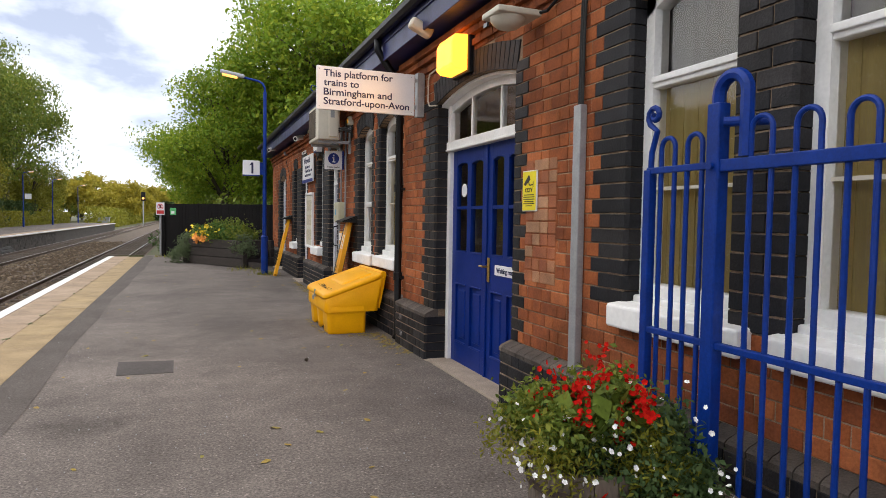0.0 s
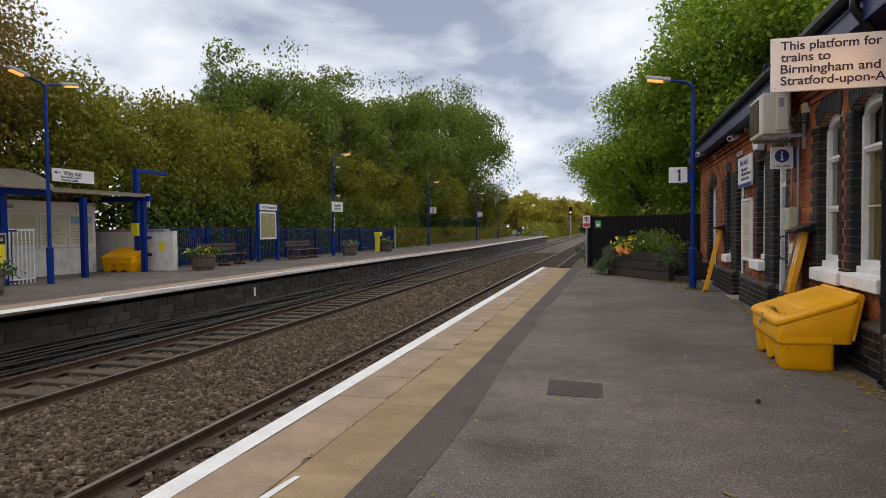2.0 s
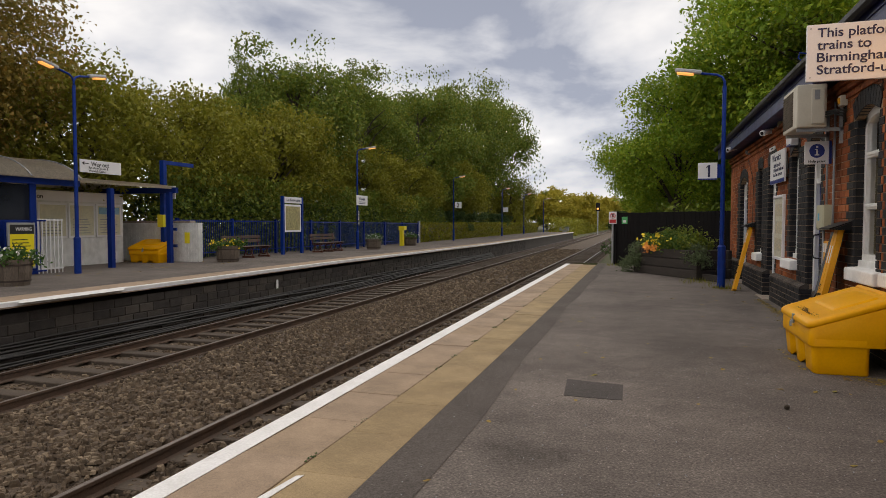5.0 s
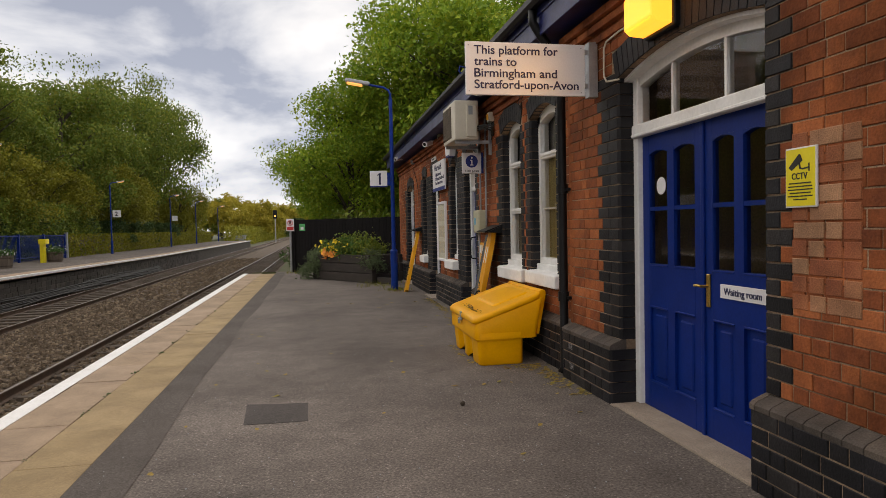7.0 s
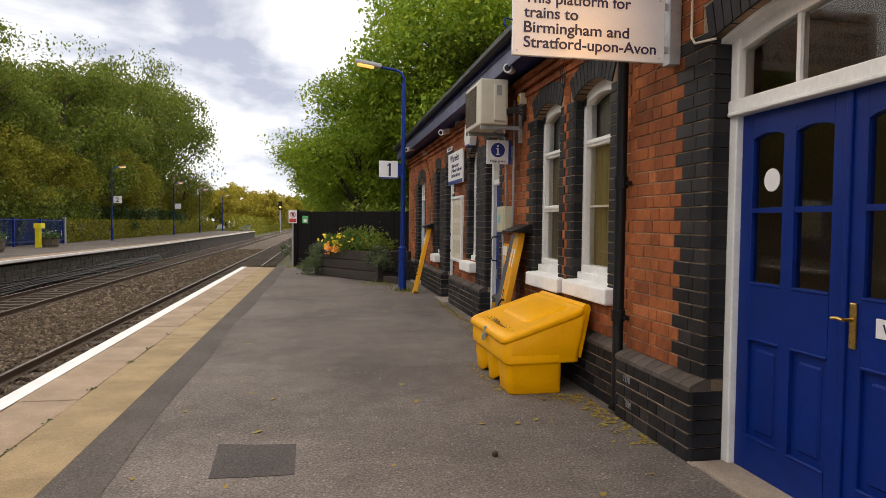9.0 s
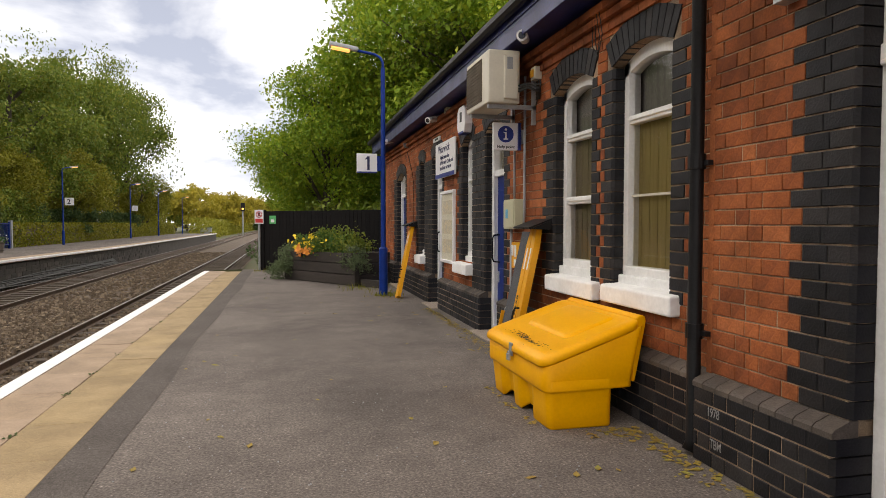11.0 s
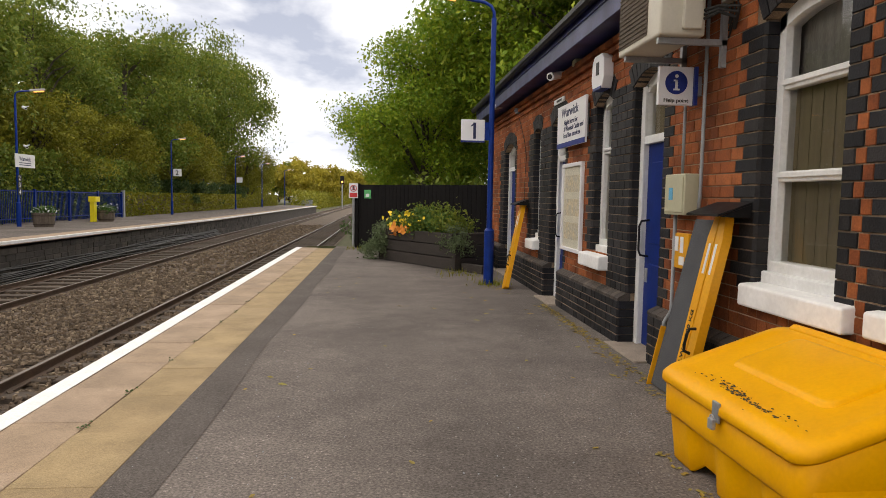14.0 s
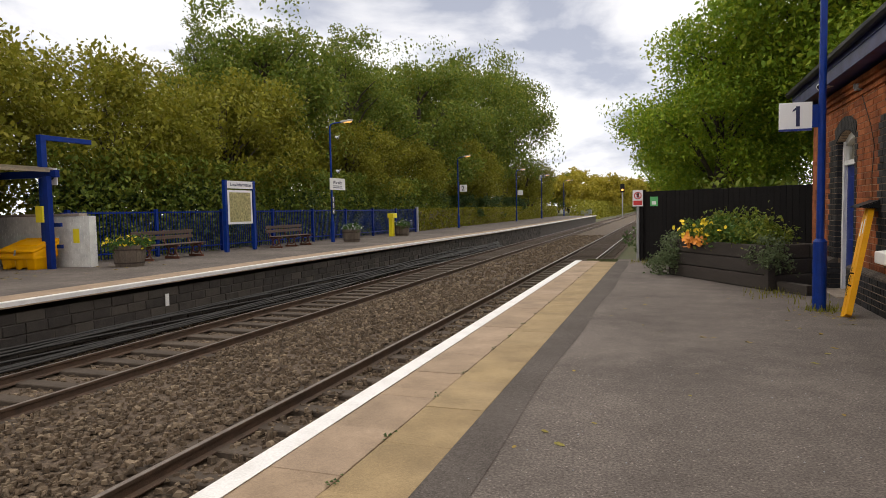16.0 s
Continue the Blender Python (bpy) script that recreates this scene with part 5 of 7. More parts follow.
s = thing("poster_case", (3.1, 14.4, 0.8), "white framed poster case with a faded timetable poster", "poster")
bm = bmesh.new()
for a in ((13.94, 14.82, 0.79, 0.84), (13.94, 14.82, 1.90, 1.95), (13.94, 13.99, 0.84, 1.90), (14.77, 14.82, 0.84, 1.90)):
    bx(bm, 3.05, 3.098, *a, bevel=0.006, seg=1)
part("case_frame", bm, m_signwhite, s, "white frame")
f = part("poster_sheet", box(3.075, 3.085, 13.98, 14.78, 0.83, 1.91), mat("faded poster paper", (0.62, 0.58, 0.46), (0.52, 0.50, 0.40), rough=0.6, scale=3), s, "faded cream poster")
for k in range(3):
    part("picture_block", box(3.072, 3.0755, 14.06, 14.70, 0.95 + k * 0.31, 1.17 + k * 0.31), mat("poster print", (0.42, 0.40, 0.33), (0.58, 0.48, 0.30), rough=0.6, scale=9, fine=30, bump=0), f, "faded printed block")

s = board("small_wall_plate", "small white plate above the narrow door")
f = part("sign_panel", box(3.075, 3.10, 14.95, 15.45, 2.83, 2.90), m_signwhite, s)
part("text_bar", box(3.072, 3.0755, 15.05, 15.3, 2.85, 2.88), m_inkblack, f)

# ---- wall lamp over the door ----
t = thing("wall_lamp", (3.0, 5.93, 2.95), "lit orange sodium bulkhead lamp over the waiting room door", "wall lamp")
part("backplate", box(2.99, 3.05, 5.74, 6.14, 2.74, 3.07, bevel=0.01), m_black, t)
bm = bmesh.new()
prism(bm, [(2.985, 2.755), (2.87, 2.765), (2.83, 2.80), (2.83, 3.0), (2.86, 3.06), (2.985, 3.07)], "y", 5.75, 6.13)
bmesh.ops.bevel(bm, geom=list(bm.edges), offset=0.012, segments=2, affect="EDGES", profile=0.5)
part("diffuser", bm, m_lampglow, t, "glowing amber prismatic diffuser")
ld = bpy.data.lights.new("wall_lamp_light", "AREA")
ld.energy, ld.color, ld.size, ld.shape, ld.size_y = 14, (1.0, 0.48, 0.10), 0.36, "RECTANGLE", 0.34
lo = new("wall_lamp_light", ld)
lo.matrix_world = look((2.815, 5.94, 2.89), (0.5, 5.94, 2.2))
bm = tube(bmesh.new(), [(3.03, 6.15, 2.95), (3.025, 6.6, 2.95), (3.02, 6.82, 2.93), (3.02, 6.86, 2.88), (3.02, 6.86, 2.66), (3.02, 6.82, 2.61), (3.02, 6.6, 2.58)], 0.008)
tagged(part("lamp_cable", bm, m_ivory), "thin cream cable looping round the arch", "cable")

# ---- security cameras, lamps, boxes under the eaves ----
def cctv_camera(name, p, aim, label, col=m_ivory):
    t = thing(name, p, label, "security camera", "security cameras")
    p = Vector(p)
    d = Vector(aim).normalized()
    bm = bmesh.new()
    rod(bm, p - d * 0.12, p + d * 0.14, 0.05, 0.055, 16)
    part("housing", bm, col, t, "pale camera housing")
    part("lens", rod(bmesh.new(), p + d * 0.141, p + d * 0.146, 0.035, 0.035, 16), m_lens, t, "dark glass front")
    bm = bmesh.new()
    tube(bm, [p - d * 0.05, p + Vector((0.07, 0, 0.05)), p + Vector((0.16, 0, 0.06))], 0.016)
    part("bracket", bm, col, t)


cctv_camera("security_camera", (2.84, 10.35, 3.25), (-0.5, -1.0, -0.15), "white cylindrical security camera under the eaves", m_signwhite)
cctv_camera("security_camera", (2.93, 14.85, 3.15), (-0.9, -0.8, -0.3), "white dome-fronted security camera on the brick wall", m_signwhite)
cctv_camera("security_camera", (2.82, 18.8, 3.27), (-0.8, -0.5, -0.25), "small white security camera near the building's end", m_signwhite)
t = thing("dome_camera", (2.9, 4.6, 2.82), "pale security camera on an arm above the doorway", "security camera", "security cameras")
bm = bmesh.new()
bx(bm, 2.66, 3.0, 4.48, 4.76, 2.865, 2.91, bevel=0.012)
part("hood", bm, m_ivory, t)
bm = bmesh.new()
bmesh.ops.create_uvsphere(bm, u_segments=20, v_segments=10, radius=0.10, matrix=Matrix.Translation((2.8, 4.62, 2.865)) @ Matrix.Diagonal((1.3, 1.2, 0.85, 1)))
part("dome", bm, m_ivory, t, "domed underside", smooth=True)
part("lens", box(2.66, 2.675, 4.66, 4.72, 2.805, 2.835), m_lens, t)
part("arm", tube(bmesh.new(), [(2.95, 4.6, 2.895), (3.0, 4.42, 2.885), (3.03, 4.32, 2.95), (3.04, 4.32, 3.08)], 0.012), m_black, t)
t = thing("floodlight", (2.85, 6.75, 3.28), "white tubular floodlight under the eaves", "floodlight")
bm = box(2.66, 2.90, 6.36, 6.47, 3.20, 3.31, bevel=0.03, seg=3)
bmesh.ops.rotate(bm, cent=(2.8, 6.41, 3.27), matrix=Matrix.Rotation(radians(25), 3, "Y"), verts=bm.verts)
part("housing", bm, m_ivory, t)
part("bracket", rod(bmesh.new(), (2.85, 6.41, 3.22), (2.86, 6.41, 3.262), 0.02), m_grey, t)
for nm, y, z, m, lab in (("sounder_box", 10.56, 2.95, m_yellow2, "small white and yellow sounder box on the wall"), ("junction_box", 14.3, 3.2, m_cabinet, "small cream junction box under the eaves"), ("junction_box", 18.0, 3.1, m_grey, "small grey junction box on the wall")):
    t = thing(nm, (3.08, y, z), lab, "electrical box", "wall boxes")
    part("case", box(3.02, 3.10, y - .06, y + .06, z - .06, z + .07, bevel=0.008), m_ivory if m is m_yellow2 else m, t)
    part("lid", box(3.005, 3.02, y - .035, y + .035, z - .035, z + .04, bevel=0.004), m, t)
t = thing("alarm_box", (3.05, 13.2, 2.9), "white hexagonal alarm bell box with a blue foot", "alarm box")
bm = bmesh.new()
prism(bm, [(13.02, 2.82), (13.08, 2.70), (13.38, 2.70), (13.44, 2.82), (13.42, 3.02), (13.35, 3.08), (13.11, 3.08), (13.04, 3.02)], "x", 2.98, 3.095)
bmesh.ops.bevel(bm, geom=list(bm.edges), offset=0.01, segments=2, affect="EDGES", profile=0.5)
f = part("case", bm, m_signwhite, t)
part("foot", box(2.975, 3.08, 13.1, 13.36, 2.695, 2.725), m_signblue, f, "blue translucent foot")
part("emblem", box(2.976, 2.981, 13.18, 13.28, 2.86, 3.0, bevel=0.002, seg=1), m_inkblack, f, "plain dark emblem")

# ---- air conditioner ----
t = thing("air_conditioner", (2.8, 10.75, 2.75), "weathered ivory air conditioning unit on wall brackets", "air conditioner")
AY0, AY1, AX0, AX1, AZ0, AZ1 = 10.60, 11.42, 2.56, 2.90, 2.65, 3.19
f = part("casing", box(AX0, AX1, AY0, AY1, AZ0, AZ1, bevel=0.018, seg=3), m_ivory, t, "ivory metal casing")
g = part("fan_grille", box(AX0 - 0.006, AX0 + 0.004, AY0 + 0.22, AY1 - 0.03, AZ0 + 0.05, AZ1 - 0.05), m_grille, f, "dusty brown fan grille")
for k in range(13):
    z = AZ0 + 0.07 + k * 0.034
    part("grille_bar", box(AX0 - 0.012, AX0 - 0.006, AY0 + 0.22, AY1 - 0.03, z, z + 0.008), m_grille, g)
part("service_cover", box(AX0 + 0.16, AX1 - 0.03, AY0 - 0.03, AY0 + 0.002, AZ0 + 0.04, AZ1 - 0.06, bevel=0.012), m_ivory, f, "moulded service cover")
part("data_plate", box(AX0 + 0.19, AX0 + 0.25, AY0 - 0.0345, AY0 - 0.029, AZ1 - 0.2, AZ1 - 0.08), m_grey, f, "small grey data plate")
for y in (AY0 + 0.08, AY1 - 0.1):
    bm = bmesh.new()
    bx(bm, AX0 + 0.02, 3.1, y - 0.02, y + 0.02, AZ0 - 0.045, AZ0 - 0.002)
    bx(bm, 3.06, 3.1, y - 0.02, y + 0.02, AZ0 - 0.2, AZ0 + 0.3)
    part("bracket", bm, m_galv, t, "galvanised wall bracket")
for k in range(3):
    bm = tube(bmesh.new(), [(AX1 - 0.02, AY0 + 0.02, AZ0 + 0.12 + k * 0.03), (AX1 + 0.05, AY0 - 0.09, AZ0 + 0.15 + k * 0.02), (3.05, AY0 - 0.12 - k * .03, AZ0 + 0.11 + k * 0.03), (3.09, AY0 - 0.05, AZ0 + 0.05)], 0.012)
    part("hose", bm, m_rubber, t, "black insulated pipe")

# ---- cabinet, notices, pipes ----
t = thing("electrical_cabinet", (3.05, 11.15, 1.36), "cream metal electrical cabinet with a blue sticker", "electrical cabinet")
f = part("cabinet_body", box(2.98, 3.10, 10.98, 11.34, 1.36, 1.69, bevel=0.008), m_cabinet, t)
part("door_panel", box(2.972, 2.981, 11.0, 11.32, 1.38, 1.67, bevel=0.004, seg=1), m_cabinet, f)
part("sticker", box(2.969, 2.9725, 11.17, 11.24, 1.48, 1.58), mat("pale blue sticker", (0.10, 0.40, 0.62), (0.10, 0.35, 0.55), bump=0), f, "pale blue sticker")
t = thing("notice_box", (3.08, 11.16, 0.92), "yellow notice panel with white paper labels", "notice")
f = part("panel", box(3.05, 3.10, 11.02, 11.30, 0.92, 1.21, bevel=0.004), m_yellow2, t)
for a in ((11.19, 11.25, 1.06, 1.18), (11.10, 11.155, 1.05, 1.18), (11.08, 11.17, 0.95, 1.02)):
    part("paper_label", box(3.046, 3.0505, *a), m_signwhite, f, "white paper label")


def pipe(name, pts, r, m, label, cat="pipe"):
    return tagged(part(name, tube(bmesh.new(), pts, r, seg=12), m, smooth=True), label, cat)


t = thing("downpipe", (2.99, 7.75, 0.0), "black cast iron rainwater downpipe down the wall", "downpipe")
part("pipe", tube(bmesh.new(), [(2.72, 7.75, 3.48), (2.72, 7.75, 3.36), (2.80, 7.75, 3.24), (2.94, 7.75, 3.06), (2.99, 7.75, 2.95), (2.99, 7.75, 1.5), (2.99, 7.75, 0.08), (2.96, 7.75, 0.02)], 0.042, seg=14), m_black, t, smooth=True)
for z in (2.85, 1.75, 0.72):
    part("collar", rod(bmesh.new(), (2.99, 7.75, z), (2.99, 7.75, z + 0.09), 0.054, seg=14), m_black, t)
    part("lug", box(3.0, 3.036, 7.655, 7.845, z + 0.02, z + 0.05), m_black, t)
pipe("conduit", [(3.06, 10.88, 3.0), (3.06, 10.88, 1.52), (3.06, 10.90, 1.40)], 0.014, m_grey, "thin grey cable conduit on the wall")
pipe("conduit", [(3.06, 11.2, 2.25), (3.06, 11.2, 1.69)], 0.013, m_grey, "thin grey conduit above the cabinet")
pipe("conduit", [(3.05, 11.27, 1.36), (3.05, 11.27, 0.55), (2.99, 11.27, 0.45), (2.99, 11.27, 0.0)], 0.016, m_grey, "thin grey conduit down to the ground")
for k in range(3):
    pipe("cable", [(3.09, 10.65 - .04 * k, 3.0), (3.085, 10.6 - .05 * k, 2.85), (3.085, 10.62, 2.75 - .05 * k)], 0.007, m_rubber, "thin black cable on the wall", "cable")
for k in range(2):
    pipe("cable", [(3.03, 9.20 - .05 * k, 3.2), (3.05, 9.16 - .05 * k, 2.95), (3.07, 9.22, 2.76 + .04 * k), (3.07, 9.26 + .06 * k, 2.9), (3.05, 9.24 + .05 * k, 3.1)], 0.004, m_rubber, "dangling black wire under the eaves", "cable")
pipe("cable", [(2.99, 17.5, 2.9), (3.07, 17.4, 2.5), (3.07, 17.2, 2.2), (3.075, 17.3, 1.8), (3.07, 17.25, 1.45)], 0.005, m_rubber, "thin black cable wandering down the wall", "cable")
t = thing("cable_trunking", (3.0, 4.0, 0.5), "grey steel cable trunking up the brick wall", "trunking")
part("channel", box(2.985, 3.036, 3.955, 4.035, 0.5, 2.18, bevel=0.006), m_galv, t)
for k in range(3):
    part("cable", tube(bmesh.new(), [(3.01, 3.97 + k * .02, 2.16), (3.015, 3.975 + k * .02, 2.6), (3.02, 3.96 + k * .022, 3.1), (3.02, 3.97, 3.3)], 0.008), m_rubber, t, "black cable")

# ---- foliage builders ----
def leaf_mesh(name, pts, size, seed, material, up=0.3, aspect=0.55):
    """Small folded leaves at the given places, one mesh."""
    r = np.random.default_rng(seed)
    n = len(pts)
    d = r.normal(size=(n, 3))
    d[:, 2] -= 0.35
    d /= np.linalg.norm(d, axis=1)[:, None]
    nn = r.normal(size=(n, 3))
    nn[:, 2] += up * 3
    s = np.cross(d, nn)
    s /= np.linalg.norm(s, axis=1)[:, None] + 1e-9
    nrm = np.cross(s, d)
    L = size * (0.6 + 0.8 * r.random((n, 1)))
    a = pts - d * L / 2
    b = pts + s * L * aspect / 2 + nrm * L * 0.10
    c = pts + d * L / 2
    e = pts - s * L * aspect / 2 + nrm * L * 0.10
    co = np.stack([a, b, c, e], 1).reshape(-1, 3)
    me = bpy.data.meshes.new(name)
    me.vertices.add(4 * n)
    me.vertices.foreach_set("co", co.ravel())
    me.loops.add(4 * n)
    me.loops.foreach_set("vertex_index", np.arange(4 * n))
    me.polygons.add(n)
    me.polygons.foreach_set("loop_start", np.arange(0, 4 * n, 4))
    me.polygons.foreach_set("loop_total", np.full(n, 4))
    me.update(calc_edges=True)
    me.materials.append(material)
    return me


def tree(name, label, seed, height, radius, leaves, size, material, low=0.25, airy=0.5, clumps=70):
    r = np.random.default_rng(seed)
    t = thing(name, (0, 0, 0), label, "tree", "")
    bm = bmesh.new()
    k = 7
    trunk = [Vector((0.12 * math.sin(i * 1.3 + seed), 0.12 * math.cos(i * 1.7 + seed), height * 0.72 * i / k)) for i in range(k + 1)]
    tube(bm, trunk, 0.022 * height, seg=9, taper=0.008 * height)
    centres = []
    zc = height * (1 + low) / 2 * 0.98
    zr = height * (1 - low) / 2
    zr *= 0.86
    while len(centres) < clumps:
        p = r.uniform(-1, 1, 3)
        q = np.linalg.norm(p)
        if q > 1 or q < 0.35:
            continue
        lump = 0.78 + 0.30 * noise.noise(Vector((p[0] * 1.6 + seed, p[1] * 1.6, p[2] * 1.6)))
        shape = 1.0 - 0.35 * max(0.0, p[2]) ** 2
        centres.append(np.array([p[0] * radius * lump * shape * 1.15, p[1] * radius * lump * shape * 1.15, zc + p[2] * zr * lump * 1.1]))
    limbs = centres[::4]
    for c in limbs:
        zb = min(height * 0.66, max(height * 0.16, c[2] - 0.5 * math.hypot(c[0], c[1]) - 0.5))
        b = trunk[min(k, int(zb / (height * 0.72) * k))]
        e = Vector(c)
        mid = b.lerp(e, 0.5) + Vector((0, 0, 0.12 * (e - b).length))
        tube(bm, [b, b.lerp(mid, 0.6), mid, e], 0.007 * height, seg=5, taper=0.0015 * height)
    part("trunk", bm, m_bark, t, "brown trunk with spreading limbs", recalc=False)
    centres = np.array(centres)
    w = r.random(clumps) + 0.35
    idx = r.choice(clumps, leaves, p=w / w.sum())
    sp = radius * (0.15 + 0.14 * r.random(clumps))[idx][:, None]
    v = r.normal(size=(leaves, 3))
    v /= np.linalg.norm(v, axis=1)[:, None]
    v *= (0.15 + 0.95 * r.random((leaves, 1)) ** 0.5) * (1 + airy * 0.35 * r.random((leaves, 1)) ** 6)
    pts = centres[idx] + v * sp * np.array([1, 1, 0.7])
    pts[:, 2] = np.maximum(pts[:, 2], 0.15)
    o = new("crown", leaf_mesh("crown", pts, size, seed + 1, material))
    o.parent = t
    ROOT[o.name] = Vector((0, 0, 0))
    tagged(o, "uneven leafy crown with gaps")
    return t


G = -1.05
SPEC = [("broadleaf_tree", "tall green broadleaf tree behind the platform fence", 3, 13.0, 4.9, 21000, 0.21, m_leaf_green, 0.10, 0.6, 110),
        ("broadleaf_tree", "olive green broadleaf tree turning yellow in autumn", 9, 9, 4.3, 22000, 0.18, m_leaf_olive, 0.04, 0.5, 100),
        ("maple_tree", "large maple tree with brown autumn leaves", 14, 12, 5.6, 66000, 0.14, m_leaf_brown, 0.10, 0.6, 100),
        ("broadleaf_tree", "bright lime green tree leaning over the platform end", 21, 15, 5.8, 56000, 0.185, m_leaf_lime, 0.10, 0.8, 130),
        ("poplar_tree", "slender tall thinly leaved tree", 27, 14.5, 2.6, 15000, 0.14, m_leaf_green, 0.20, 0.2, 80),
        ("broadleaf_tree", "bright yellow autumn tree far along the line", 33, 9, 4.5, 6000, 0.5, m_leaf_yellow, 0.05, 0.5, 60),
        ("shrub", "dense dark green shrub", 41, 4, 2.6, 6500, 0.2, m_leaf_dark, 0.0, 0.3, 60)]
PLACES = {0: [(-19.5, 37, 1.05, 0), (-21, 49, 1.15, 70), (-19, 58, 1.25, 140), (-20, 69, 1.3, 210, 1.12), (-18.8, 77, 1.3, 280, 1.2), (-18.8, 88, 1.34, 30, 1.28), (-25, 42, 1.05, 190), (9.5, 27.5, 1.0, 40), (9, 40, 1.1, 120), (-22, 150, 0.85, 77), (-26, 62, 1.35, 20), (-25, 80, 1.35, 50)],
          1: [(-18.6, 25.5, 0.95, 0), (-18.2, 31.5, 1.0, 90), (-18.5, 20, 0.95, 200), (-17.8, 42.5, 0.9, 140), (-17.5, 64, 1.0, 10), (-17, 92, 1.0, 230), (-22, 112, 1.0, 60), (-18.5, 52, .9, 33), (-22, 36, 1.1, 300)],
          2: [(-20, 9.5, 1.15, 20), (-19.5, 3, 1.1, 130), (-21, 15.5, 1.05, 250), (-26, 8, 1.3, 80), (-26, 20, 0.75, 170), (-22, -4, 1.2, 60), (-24, 12, 1.15, 310)],
          3: [(6.0, 33.0, 1.0, 15), (8.8, 29, 1.1, 170), (2.3, 34.0, 0.70, 60), (3.2, 42, 0.72, 100), (4.2, 52, 0.85, 200), (2.5, 66, 0.75, 300)],
          4: [(-20.5, 33.0, 0.80, 0), (-19, 45, 0.98, 60), (-21, 39, 0.88, 220)],
          5: [(-13.5, 165, 1.2, 0), (-20, 150, 1.3, 90), (-4, 272, 1.5, 40), (-9.5, 270, 1.6, 130), (3, 150, 1.0, 200), (-13, 195, 1.2, 250), (-14, 230, 1.4, 20), (1.5, 190, 1.0, 300), (2, 230, 1.3, 110), (-0.5, 266, 1.5, 75), (-15, 262, 1.6, 160), (6, 262, 1.6, 15), (-18, 180, 1.4, 200)],
          6: [(0.9, 26.6, 0.62, 0), (2.7, 26.0, 0.75, 60), (4.6, 24.6, 0.8, 140), (2.2, 29, 0.6, 200), (2.0, 33, 0.55, 20), (-17.6, 23.5, 0.8, 0), (-17.4, 28, 0.8, 80), (-17.2, 34.5, 0.8, 170), (-17.2, 40.5, 0.8, 250), (-17, 47, 0.8, 40), (-19.8, 12, 1.0, 140), (-19.8, 5, 1.0, 10), (-16.8, 54, .8, 0), (-16.5, 61, .8, 50), (-16.5, 70, .8, 100), (-16.4, 80, .8, 200), (-12.5, 118, .6, 0)]}
for i, sp in enumerate(SPEC):
    t0 = tree(*sp)
    for j, (x, y, s, a, *tall) in enumerate(PLACES[i]):
        gz = 0.0 if (x < -14 and y < 110) else G
        if j == 0:
            t0.matrix_basis = pose(x, y, gz, 0, 0, a) @ Matrix.Scale(s, 4)
            tgt = t0
        else:
            tgt = copy_thing(t0, pose(x, y, gz, 0, 0, a))
            tgt.scale = (s, s, s * (tall[0] if tall else 1.0))
        tgt["group"] = "trees beside the railway"

r = np.random.default_rng(54)
p = np.stack([-16 + 26 * r.random(16000), 262 + r.normal(0, 1.5, 16000), G + r.random(16000) ** 1.2 * 7.0], -1)
o = new("undergrowth", leaf_mesh("undergrowth", p, 0.6, 54, m_leaf_dark))
tagged(o, "hazy dark thicket where the line runs out of sight", "undergrowth", kind="stuff")
p = np.stack([-12.6 + r.normal(0, .7, 12000), 106 + 150 * r.random(12000), G + r.random(12000) ** 1.2 * 3.4], -1)
o = new("undergrowth", leaf_mesh("undergrowth", p, 0.4, 55, m_leaf_olive))
tagged(o, "olive scrub on the line's edge past the far platform", "undergrowth", kind="stuff")
p = np.stack([1.6 + r.normal(0, .7, 12000), 86 + 170 * r.random(12000), G + r.random(12000) ** 1.2 * 3.2], -1)
o = new("undergrowth", leaf_mesh("undergrowth", p, 0.4, 56, m_leaf_green))
tagged(o, "green scrub along the line in the distance", "undergrowth", kind="stuff")

